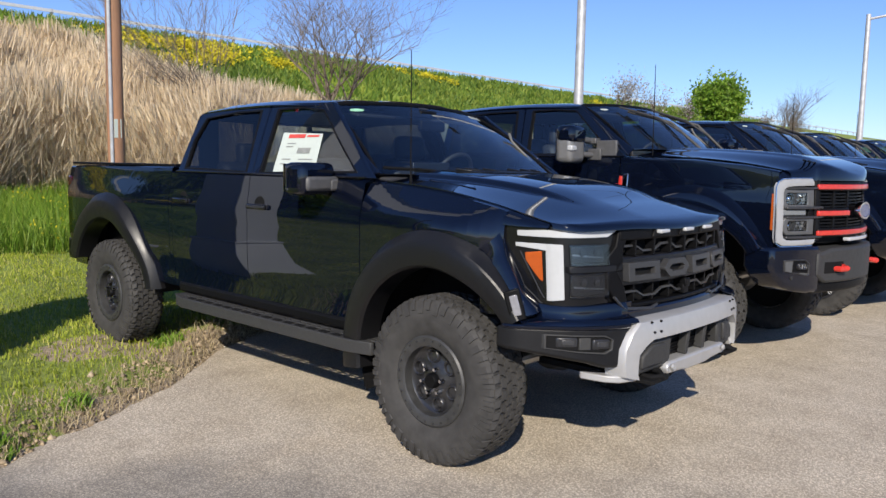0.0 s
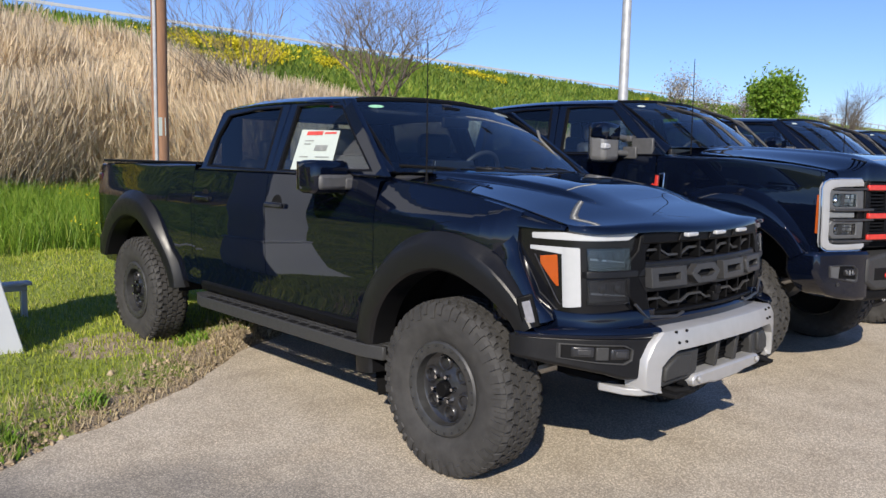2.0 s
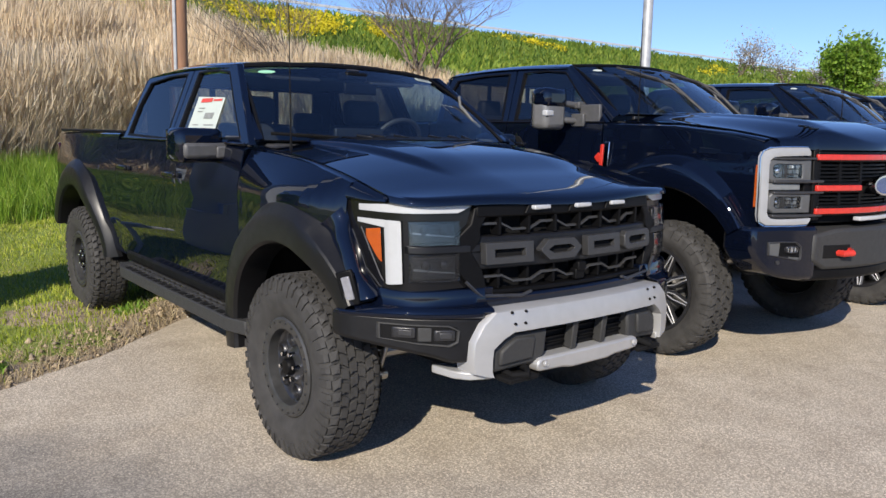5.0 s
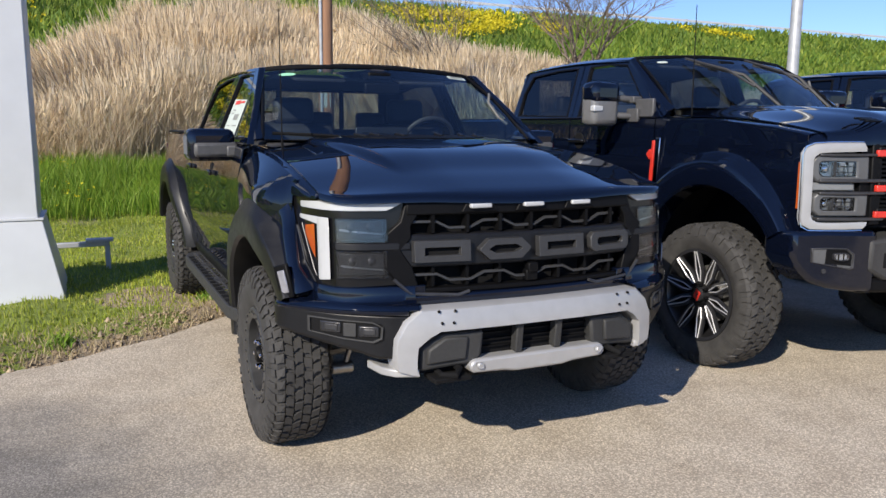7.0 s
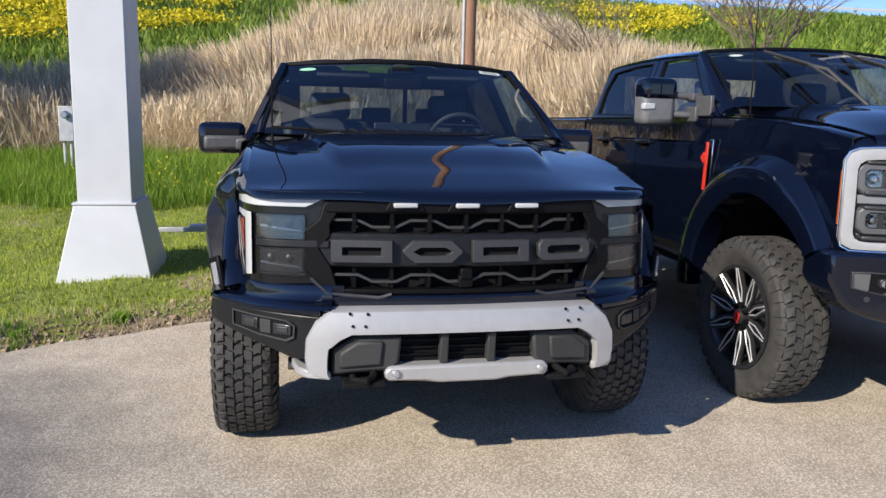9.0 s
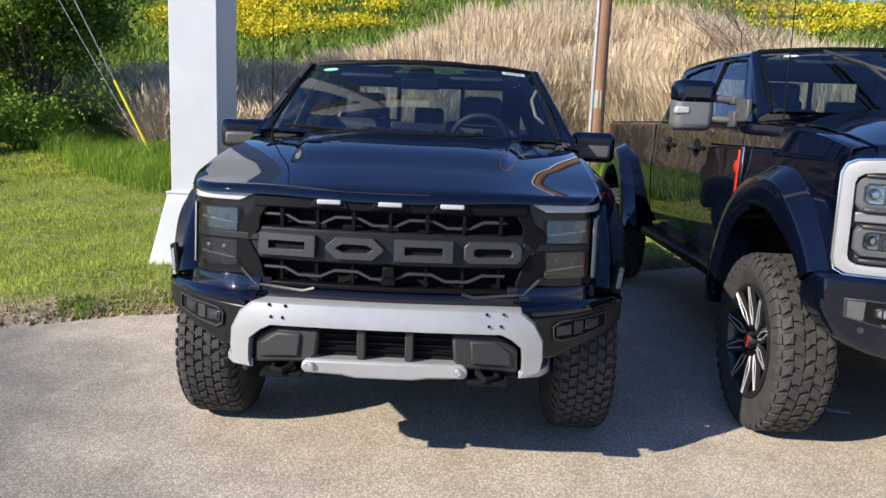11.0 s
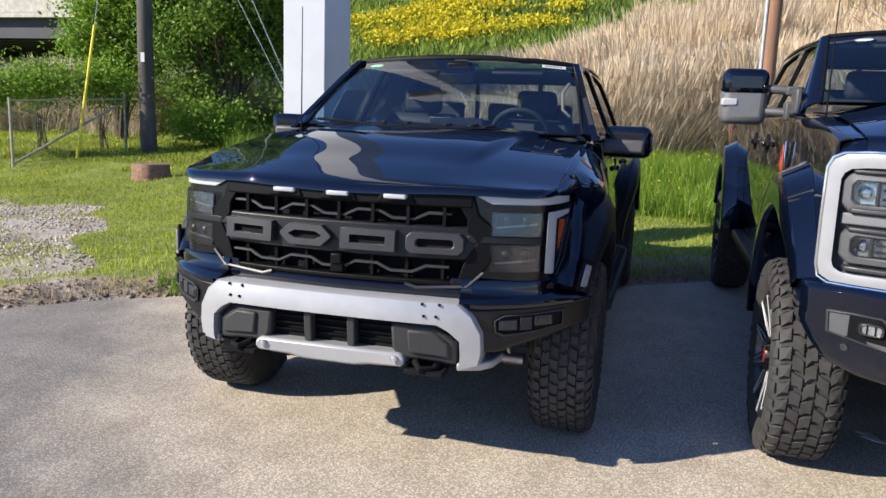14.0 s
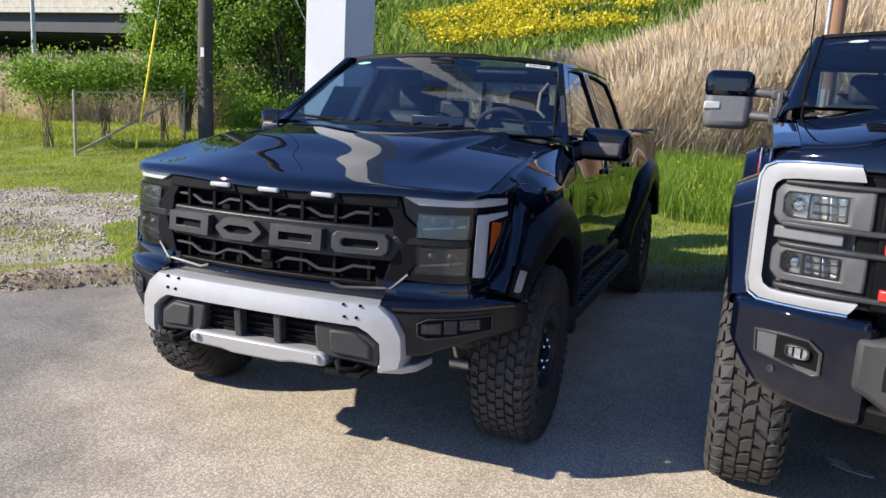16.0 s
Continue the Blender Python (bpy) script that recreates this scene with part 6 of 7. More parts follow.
        mesh_object("grille_trim", *tube([(gx(0.62) + 0.012, s * 0.635, 0.93), (gx(0.56) + 0.018, s * 0.57, 0.868), (gx(0.36) + 0.018, s * 0.36, 0.853), (gx(0.30) + 0.018, s * 0.31, 0.868)], 0.008, 6), M_GUN, gr, "thin bright trim edge")
    for k, (z, amp, ph) in enumerate(((1.152, 0.014, 0), (0.928, 0.014, 0))):
        mesh_object("grille_wave", *wavy(-0.54, 0.54, z, amp, lambda y: gx(y) - 0.012 - 0.10 * max(0, z - 1.0), 0.0075, 0.155, ph), M_EMBLEM, gr)
    for y in span(-0.46, 0.46, 7):
        for z0, z1 in ((1.118, 1.195), (0.888, 0.973)):
            mesh_object("grille_strut", *box(gx(y) - 0.035, y, (z0 + z1) / 2, 0.05, 0.014, z1 - z0), M_TRIM, gr)
    for y in (-0.255, 0.0, 0.255):
        mesh_object("marker_lamp", *box(gx(y) + 0.0, y, 1.232, 0.035, 0.10, 0.02), M_WHITE, gr, "slim white marker lamp", bevel=0.006)
        mesh_object("lamp_hood", *prism([(y - 0.085, 1.205), (y - 0.06, 1.248), (y + 0.06, 1.248), (y + 0.085, 1.205)], gat(0.022), 0.03), M_TRIM, gr, bevel=0.005)
    # block emblem: four plain hollow shapes
    for yc, cut in ((-0.432, 0.0), (-0.144, 0.045), (0.144, 0.0), (0.432, 0.02)):
        w, h = 0.122, 0.045
        o = [(-w + cut, -h), (w - cut, -h), (w, -h + cut * 0.8 + 0.004), (w, h - cut * 0.8 - 0.004), (w - cut, h), (-w + cut, h), (-w, h - cut * 0.8 - 0.004), (-w, -h + cut * 0.8 + 0.004)]
        q = [(a * 0.64, b * 0.38) for a, b in o]
        mesh_object("emblem_block", *ring([(yc + a, 1.045 + b) for a, b in o], [(yc + a, 1.045 + b) for a, b in q], gat(0.034), 0.045), M_EMBLEM, bar, "grey hollow emblem block", bevel=0.005)
        mesh_object("emblem_inset", *prism([(yc + a * 1.02, 1.045 + b * 1.02) for a, b in q], gat(0.008), 0.01), M_DARK, bar)
    mesh_object("front_camera", *join(box(gx(0) + 0.0, 0.0, 0.95, 0.04, 0.05, 0.045), box(gx(0) - 0.01, 0.0, 0.915, 0.04, 0.06, 0.05)), M_TRIM, gr, bevel=0.006)
    # unseen plate, added to close a gap in the bumper's cast shadow
    mesh_object("shadow_plate", *box(0.62, 0, 0.545, 0.5, 1.24, 0.03), M_DARK, t)
    # body lip under the grille
    fstrip("nose_lip", M_PAINT, 0.02, -0.56, 0.56, 0.812, 0.862, 0.14, t, 0.012)

    # bumper
    def bumper(off):
        return lambda u, v, w: (0.972 - 0.10 * (abs(u) / 0.7) ** 3 + off - 0.22 * max(0.0, v - 0.745) - w, u, v)
    bp = thing("front_bumper", "", "")
    bp.parent = t
    half = [(0.0, 0.822), (0.20, 0.822), (0.40, 0.82), (0.560, 0.815), (0.620, 0.765), (0.658, 0.690), (0.663, 0.61), (0.652, 0.556), (0.60, 0.542)]
    inner = [(0.0, 0.722), (0.20, 0.722), (0.40, 0.72), (0.475, 0.718), (0.52, 0.695), (0.568, 0.655), (0.572, 0.60), (0.572, 0.56), (0.565, 0.535)]
    outline = [(-a, b) for a, b in reversed(half[1:])] + half
    inl = [(-a, b) for a, b in reversed(inner[1:])] + inner
    at = bumper(0.0)
    k = len(outline)
    v, f = [], []
    for (a, b), (c, d) in zip(outline, inl):
        m1, m2 = (a * 0.7 + c * 0.3, b * 0.7 + d * 0.3), (a * 0.3 + c * 0.7, b * 0.3 + d * 0.7)
        v += [at(a, b, 0.11), at(a, b, 0.012), at(a * 0.93 + c * 0.07, b * 0.93 + d * 0.07, 0.0), at(*m1, 0.0), at(*m2, 0.0), at(a * 0.05 + c * 0.95, b * 0.05 + d * 0.95, 0.0), at(c, d, 0.02), at(c, d, 0.11)]
    for i in range(k - 1):
        f += [(i * 8 + j, i * 8 + j + 1, (i + 1) * 8 + j + 1, (i + 1) * 8 + j) for j in range(7)]
    f += [tuple(range(8)), tuple((k - 1) * 8 + j for j in reversed(range(8)))]
    br = mesh_object("bumper_brace", v, f, M_SILVER, bp, "silver painted steel brace", smooth=28)
    for s in (-1, 1):
        for u, z in ((0.475, 0.758), (0.425, 0.758), (0.485, 0.806), (0.415, 0.806)):
            p = at(s * u, z, -0.004)
            mesh_object("bolt", *moved(lathe([(0, 0.005), (0.0045, 0.0045), (0.0065, 0.0), (0.0065, -0.006)], 6, "x"), Matrix.Translation(p)), M_DARK, br)
        pad = [(0.275, 0.708), (0.465, 0.706), (0.552, 0.648), (0.556, 0.545), (0.31, 0.565), (0.285, 0.60)]
        mesh_object("bumper_pad", *prism([(s * a, b) for a, b in pad], bumper(-0.03), 0.07), M_PAD, bp, "dark grey textured pad", bevel=0.014)
        pad2 = [(0.35, 0.69), (0.455, 0.689), (0.525, 0.64), (0.53, 0.575), (0.36, 0.59)]
        mesh_object("pad_face", *prism([(s * a, b) for a, b in pad2], bumper(-0.018), 0.03), M_PAD, bp, bevel=0.01)
        mesh_object("tow_hook", *join(tube([(0.80, s * 0.39, 0.56), (0.93, s * 0.39, 0.55), (0.965, s * 0.42, 0.535), (0.93, s * 0.47, 0.53), (0.80, s * 0.47, 0.54)], 0.016, 6), box(0.9, s * 0.43, 0.515, 0.12, 0.17, 0.02)), M_DARK, bp, bevel=0.004)
        mesh_object("grille_post", *moved(box(0, 0, 0, 0.05, 0.035, 0.13), pose(0.915, s * 0.10, 0.655, 0, 6, 0)), M_PAD, bp, bevel=0.006)
    mesh_object("lower_intake", *box(0.86, 0, 0.65, 0.04, 0.62, 0.16), M_DARK, bp)
    for z in (0.62, 0.65, 0.68):
        mesh_object("intake_slat", *box(0.885, 0, z, 0.02, 0.56, 0.008), M_TRIM, bp)
    sk = [(-0.345, 0.545), (-0.335, 0.52), (-0.18, 0.512), (-0.12, 0.498), (0.12, 0.498), (0.18, 0.512), (0.335, 0.52), (0.345, 0.545), (0.345, 0.575), (0.325, 0.598), (-0.325, 0.598), (-0.345, 0.575)]
    skid = mesh_object("skid_bar", *prism(sk, lambda u, v, w: (0.972 - 0.03 * abs(u) - 0.35 * abs(0.56 - v) - w, u, 0.548 + (v - 0.548) * 0.78), 0.09), M_SILVER, bp, "silver lower skid bar", bevel=0.012)
    for s in (-1, 1):
        mesh_object("skid_bolt", *moved(lathe([(0, 0.005), (0.009, 0.005), (0.013, 0.001), (0.015, 0.003), (0.016, -0.004)], 16, "x"), Matrix.Translation((0.962, s * 0.305, 0.562))), M_SILVER, skid)
    mesh_object("skid_plate", *prism([(0.90, 0.50), (0.45, 0.42), (0.45, 0.45), (0.90, 0.53)], lambda u, v, w: (u, w - 0.30, v), 0.60), M_DARK, bp, bevel=0.006)

    cab(t, dict(belt=1.455, rail=1.925, yb=0.962, yt=0.752, sill=0.8, floor=0.72, rear=-2.735, roof=1.985, dash=-0.72, seat1=-1.35, seat2=-2.2,
                ro=[(-2.70, 1.44), (-2.70, 1.70), (-2.665, 1.893), (-2.2, 1.925), (-1.80, 1.93), (-1.742, 1.44)],
                ri=[(-2.615, 1.485), (-2.64, 1.70), (-2.58, 1.858), (-2.2, 1.892), (-1.885, 1.895), (-1.80, 1.468)],
                fo=[(-1.735, 1.44), (-1.795, 1.93), (-1.5, 1.93), (-1.15, 1.92), (-0.85, 1.69), (-0.56, 1.462)],
                fi=[(-1.655, 1.468), (-1.705, 1.895), (-1.45, 1.90), (-1.21, 1.875), (-0.96, 1.68), (-0.70, 1.49)],
                pillar_out=((-0.60, 0.928, 1.460), (-1.225, 0.757, 1.897)), pillar_in=((-0.605, 0.868, 1.486), (-1.235, 0.72, 1.912)),
                ws_base=(-0.50, 0.862, 1.488), ws_sweep=0.11, ws_top=(-1.13, 0.718, 1.945)))
    # antenna and paper stickers
    mesh_object("antenna", *tube([(-0.41, -0.80, 1.43), (-0.412, -0.80, 1.5), (-0.42, -0.80, 2.17)], [0.012, 0.004, 0.0025], 6), M_DARK, t)

    def on_screen(k, h, off):
        """A place on the windscreen by fractions across and up."""
        b = Vector((-0.50 - 0.11 * k * k, k * 0.862, 1.488))
        u = Vector((-1.13 - 0.10 * k * k, k * 0.718, 1.945 - 0.03 * k * k))
        return b.lerp(u, h) + Vector((0.5, 0, 0.86)) * (0.025 * math.sin(math.pi * h) + off)
    for name, k0, k1, h0, h1, mat, lab, n in (("inspection_sticker", -0.87, -0.73, 0.85, 0.90, M_GREENTAG, "oval green sticker", 12), ("stock_sticker", 0.72, 0.92, 0.895, 0.945, M_PAPER, "white paper sticker", 4), ("badge_sticker", -0.07, 0.07, 0.93, 0.965, M_GUN, "small oval badge", 12)):
        if n == 4:
            pts = [(k0, h0), (k1, h0), (k1, h1), (k0, h1)]
        else:
            pts = [((k0 + k1) / 2 + (k1 - k0) / 2 * math.cos(a), (h0 + h1) / 2 + (h1 - h0) / 2 * math.sin(a)) for a in span(0, 2 * math.pi, n + 1)[:-1]]
        st = mesh_object(name, *prism(pts, lambda u, v, w: tuple(on_screen(u, v, 0.001 + w)), 0.001), mat, t, lab)
        if n == 4:
            for k in range(5):
                a0 = k0 + 0.03 + k * 0.03
                mesh_object("ink_bar", *prism([(a0, h0 + 0.012), (a0 + 0.02, h0 + 0.012), (a0 + 0.02, h1 - 0.012), (a0, h1 - 0.012)], lambda u, v, w: tuple(on_screen(u, v, 0.003 + w)), 0.001), M_INK, st)
    def pane(u, v, w):
        return (u, -(0.962 - 0.21 * (v - 1.455) / 0.47 - 0.010 + w), v)
    sh = mesh_object("price_sheet", *prism([(-1.52, 1.478), (-1.10, 1.486), (-1.145, 1.722), (-1.555, 1.735)], pane, 0.002), M_PAPER, t, "white printed price sheet in the window")
    for u0, u1, v0, v1, mat in ((-1.48, -1.31, 1.698, 1.722, M_REDINK), (-1.29, -1.17, 1.703, 1.715, M_REDINK), (-1.34, -1.21, 1.60, 1.635, M_INK), (-1.47, -1.38, 1.66, 1.666, M_INK), (-1.47, -1.40, 1.64, 1.646, M_INK), (-1.47, -1.38, 1.56, 1.566, M_INK), (-1.47, -1.40, 1.53, 1.536, M_INK), (-1.30, -1.16, 1.56, 1.566, M_INK)):
        mesh_object("ink_bar", *prism([(u0, v0), (u1, v0), (u1, v1), (u0, v1)], lambda u, v, w: pane(u, v, 0.004 + w), 0.001), mat, sh)
    chassis(t, 0.62, (0.0, WB), 0.72, -4.4, 0.6)
    for x in (0.0, WB):
        z = ZA
        raptor_wheel(t, pose(x, -0.930, z, 0, random.uniform(0, 60), 0))
        raptor_wheel(t, pose(x, 0.930, z, 0, random.uniform(0, 60), 180))
    return t


raptor()


# ---------------------------------------------------------------- the lifted heavy-duty pickups
def heavy_duty():
    t = thing("lifted_pickup_truck", "glossy black lifted heavy-duty pickup with red grille bars", "pickup truck", "parked pickups", at=pose(-2.70, 6.80, 0))
    WB, ZA = -4.08, 0.475
    arches = ((0.0, 0.60, 0.63), (WB, 0.60, 0.63))

    def width(x, z):
        w = table(z, (0.75, 0.955), (0.9, 0.985), (1.15, 1.0), (1.30, 1.003), (1.38, 0.992), (1.62, 0.985), (1.75, 0.96))
        w = min(w, curve(x, (0.0, 1.05), (0.45, 1.04), (0.60, 1.01), (0.67, 0.985), (0.71, 0.955), (0.735, 0.91))) - 0.02 * smooth(-4.8, -5.2, x)
        return w

    def fender_top(x):
        return table(x, (-0.6, 1.640), (0.0, 1.622), (0.4, 1.584), (0.60, 1.552), (0.68, 1.536))

    def xf(y):
        h = abs(y)
        return 0.96 - 0.13 * (h / 0.6) ** 2 if h < 0.6 else 0.83 - 0.165 * ((h - 0.6) / 0.41) ** 1.6

    def at_front(off, s=1):
        return lambda u, v, w: (xf(u) + off - 0.06 * max(0.0, v - 1.2) - w, s * u, v)

    def band(name, mat, s, off, y0, y1, lo, hi, depth, parent, bevel=0.0, label="", n=9):
        at = at_front(off, s)
        us = span(y0, y1, n)
        v = [at(u, z, w) for u in us for z, w in ((lo(u), 0), (hi(u), 0), (hi(u), depth), (lo(u), depth))]
        f = [(i * 4 + k, i * 4 + (k + 1) % 4, (i + 1) * 4 + (k + 1) % 4, (i + 1) * 4 + k) for i in range(n - 1) for k in range(4)]
        f += [(0, 1, 2, 3), tuple((n - 1) * 4 + k for k in (3, 2, 1, 0))]
        return mesh_object(name, v, f, mat, parent, label, bevel=bevel)

    def flat(z):
        return lambda u: z

    for s in (-1, 1):
        side_panel("front_fender", t, s, -0.64, 0.662, fender_top, 0.80, width, arches, M_PAINT, 0.12)
        rows = []
        for k in span(0, 1, 14):
            u = 0.80 + 0.205 * k
            a = Vector((xf(u) - 0.004, u, 1.470 - 0.045 * smooth(0.955, 1.008, u)))
            b = Vector((0.72 - 0.11 * k, 0.79 + 0.17 * k, table(k, (0, 1.535), (1, 1.548))))
            rows.append([(p.x, s * p.y, p.z) for p in [a.lerp(b, q) + Vector((0.6, 0.5, 0.5)) * 0.016 * math.sin(math.pi * q) for q in span(0, 1, 6)]])
        mesh_object("fender_cap", *sheet(rows), M_PAINT, t, smooth=60, solid=0.006)
        fd = side_panel("front_door", t, s, -1.712, -0.652, lambda x: 1.642, 0.76, width, (), M_PAINT, 0.05)
        rd = side_panel("rear_door", t, s, -2.70, -1.724, lambda x: 1.642, 0.76, width, (), M_PAINT, 0.05)
        side_panel("cab_corner", t, s, -2.80, -2.712, lambda x: 1.642, 0.76, width, (), M_PAINT, 0.05)
        side_panel("bed_side", t, s, -5.12, -2.84, lambda x: 1.635, 0.80, width, (arches[1],), M_PAINT, 0.10)
        handle(fd, s, -1.58, 0.994, 1.46)
        handle(rd, s, -2.34, 0.994, 1.46)
        flare(t, s, 0.0, 0.60, 0.63, 0.165, width, lambda a: 1.115 - 0.035 * smooth(70, 30, a), 32, 184, M_PAINT)
        flare(t, s, WB, 0.60, 0.63, 0.165, width, lambda a: 1.115, 4, 165, M_PAINT)
        liner(t, s, 0.0, 0.60, 0.65, 0.58, 0.97)
        liner(t, s, WB, 0.60, 0.65, 0.58, 0.97, 0, 172)
        st = mesh_object("running_board", *prism([(-2.85, 0.90), (-2.80, 1.06), (-0.72, 1.06), (-0.66, 0.90)], lambda u, v, w, s=s: (u, s * v, 0.66 + w), 0.07), M_TRIM, t, "black side step", bevel=0.02)
        for x in (-2.6, -1.7, -0.9):
            mesh_object("step_bracket", *rod((x, s * 0.95, 0.68), (x, s * 0.5, 0.8), 0.02, 6), M_DARK, st)
        mesh_object("rocker_panel", *box(-1.72, s * 0.93, 0.77, 2.1, 0.06, 0.12), M_TRIM, t, bevel=0.02)
        # fender vent badge
        vb = mesh_object("fender_vent", *prism([(-0.615, 1.17), (-0.575, 1.17), (-0.55, 1.50), (-0.60, 1.50)], lambda u, v, w, s=s: (u, s * (1.006 + w), v), 0.012), M_CHROME, t, "chrome vent edge", bevel=0.004)
        mesh_object("vent_stripe", *prism([(-0.655, 1.17), (-0.625, 1.17), (-0.608, 1.48), (-0.635, 1.48)], lambda u, v, w, s=s: (u, s * (1.006 + w), v), 0.014), M_RED, vb, "red vent stripe", bevel=0.004)
        mesh_object("vent_emblem", *moved(box(0, 0, 0, 0.055, 0.012, 0.055), pose(-0.655, s * 1.016, 1.38, 0, 45, 0)), M_RED, vb, bevel=0.003)
        # tow mirror
        mi = mesh_object("tow_mirror", *moved(box(0, 0, 0, 0.16, 0.25, 0.31), pose(-1.0, s * 1.215, 1.735, 0, 0, s * -5)), M_GREYCAP, t, "tall black and grey tow mirror", bevel=0.045, segs=3)
        mesh_object("mirror_cap", *moved(box(0.008, s * 0.002, 0.085, 0.168, 0.256, 0.155), pose(-1.0, s * 1.215, 1.735, 0, 0, s * -5)), M_PAINT, mi, "gloss black cap", bevel=0.045, segs=3)
        mesh_object("mirror_lamp", *moved(box(0.062, s * 0.085, -0.03, 0.05, 0.09, 0.045), pose(-1.0, s * 1.215, 1.735, 0, 0, s * -5)), M_WHITE, mi, "clear mirror lamp", bevel=0.01)
        mesh_object("mirror_glass", *moved(box(-0.082, 0, 0, 0.006, 0.21, 0.27), pose(-1.0, s * 1.215, 1.735, 0, 0, s * -5)), M_MIRROR, mi)
        mesh_object("mirror_arm", *join(rod((-0.98, s * 1.12, 1.79), (-0.93, s * 0.90, 1.77), 0.026), rod((-0.98, s * 1.12, 1.66), (-0.90, s * 0.92, 1.65), 0.026), box(-0.90, s * 0.955, 1.66, 0.13, 0.09, 0.10), box(-0.94, s * 0.955, 1.775, 0.10, 0.08, 0.05), box(-0.80, s * 0.955, 1.70, 0.20, 0.03, 0.16)), M_ARM, mi, bevel=0.012)
        # headlamp
        hl = band("headlamp", M_HOUSING, s, -0.045, 0.60, 0.990, flat(1.01), flat(1.470), 0.05, t, 0.006, "grey headlamp housing", 12)
        lip_out = [(0.715, 1.490), (0.80, 1.490), (0.90, 1.488), (0.965, 1.482), (0.998, 1.464), (1.014, 1.43), (1.018, 1.25), (1.018, 1.06), (1.008, 1.02), (0.975, 1.0), (0.90, 0.999), (0.80, 1.0), (0.70, 1.003)]
        lip_in = [(0.698, 1.443), (0.80, 1.440), (0.90, 1.436), (0.945, 1.430), (0.965, 1.414), (0.974, 1.39), (0.976, 1.25), (0.976, 1.08), (0.968, 1.055), (0.945, 1.040), (0.90, 1.036), (0.80, 1.038), (0.675, 1.042)]
        at = at_front(0.022, s)
        cv = [p for (a, b), (c, d) in zip(lip_out, lip_in) for p in (at(a, b, 0.03), at(a, b, 0.0), at(a * 0.5 + c * 0.5, b * 0.5 + d * 0.5, -0.006), at(c, d, 0.0), at(c, d, 0.03))]
        k = len(lip_out)
        cf = [(i * 5 + j, i * 5 + j + 1, i * 5 + j + 6, i * 5 + j + 5) for i in range(k - 1) for j in range(4)] + [tuple(range(5)), tuple((k - 1) * 5 + j for j in reversed(range(5)))]
        mesh_object("light_ring", cv, cf, M_RING, hl, "white light band", smooth=40)
        mesh_object("chrome_edge", *tube([at_front(0.016, s)(a + (0.006 if a > 0.95 else 0.0), b + (0.006 if b > 1.45 else -0.008 if b < 1.05 else 0.0), 0.0) for a, b in lip_out], 0.005, 6), M_CHROME, hl)
        mesh_object("turn_lamp", *box(0.640, s * 1.003, 1.245, 0.03, 0.016, 0.27), M_AMBER, hl, "amber turn lamp", bevel=0.006)
        for zc, hz0, u1 in ((1.342, 0.044, 0.930), (1.142, 0.038, 0.918)):
            q = hz0 + 0.030
            outer = [(0.66, zc - q), (u1 + 0.006, zc - q), (u1 + 0.034, zc - q * 0.55), (u1 + 0.034, zc + q * 0.6), (u1 + 0.010, zc + q), (0.66, zc + q)]
            inner = [(0.735, zc - hz0), (u1 - 0.016, zc - hz0), (u1, zc - hz0 * 0.6), (u1, zc + hz0 * 0.6), (u1 - 0.014, zc + hz0), (0.735, zc + hz0)]
            mesh_object("lamp_frame", *ring(outer, inner, at_front(0.002, s), 0.055), M_HOUSING, hl, "grey lamp bezel", bevel=0.008)
            mesh_object("inner_bezel", *ring([(a, zc + (b - zc) * 1.0) for a, b in inner], [(0.83 + (a - 0.83) * 0.93, zc + (b - zc) * 0.88) for a, b in inner], at_front(-0.006, s), 0.03), M_GLOSSTRIM, hl)
            band("reflector", M_CLEARGREY, s, -0.042, 0.735, u1, flat(zc - hz0), flat(zc + hz0), 0.006, hl)
            for u, a, b in ((0.752, 30, 8), (0.778, -24, -12), (0.805, 26, 14), (0.832, -18, -8)):
                mesh_object("reflector_facet", *moved(box(0, 0, 0, 0.006, 0.024, hz0 * 1.8), pose(xf(u) - 0.030, s * u, zc, 0, b, s * a)), M_CLEARGREY, hl, bevel=0.003)
            for dz in (-0.4, 0.35):
                mesh_object("reflector_step", *moved(box(0, 0, 0, 0.020, 0.098, 0.006), pose(xf(0.79) - 0.026, s * 0.79, zc + dz * hz0, 0, 12, s * 12)), M_GUN, hl)
            mesh_object("projector", *moved(lathe([(0, 0.014), (0.016, 0.010), (0.026, -0.004), (0.027, -0.03)], 18, "x"), Matrix.Translation((xf(0.885) - 0.030, s * (u1 - 0.046), zc))), M_CHROME, hl, "bright round lamp cell")
            mesh_object("cell_wall", *box(xf(0.85) - 0.02, s * 0.852, zc, 0.03, 0.007, hz0 * 1.9), M_GUN, hl)
            band("lamp_lens", M_CLEARLENS, s, -0.004, 0.733, u1, flat(zc - hz0), flat(zc + hz0), 0.004, hl)
        band("centre_diffuser", M_DIFFUSER, s, -0.012, 0.737, 0.955, flat(1.220), flat(1.264), 0.03, hl, 0.006, "frosted grey lamp bar")
        for z0, z1 in ((1.414, 1.430), (1.266, 1.286), (1.196, 1.214), (1.046, 1.066)):
            band("lamp_bar", M_GUN, s, 0.014, 0.56, 0.935, flat(z0), flat(z1), 0.05, hl, 0.006, n=8)
        band("lamp_inner_wall", M_TRIM, s, -0.010, 0.615, 0.70, flat(1.03), flat(1.46), 0.05, hl, 0.006, n=4)
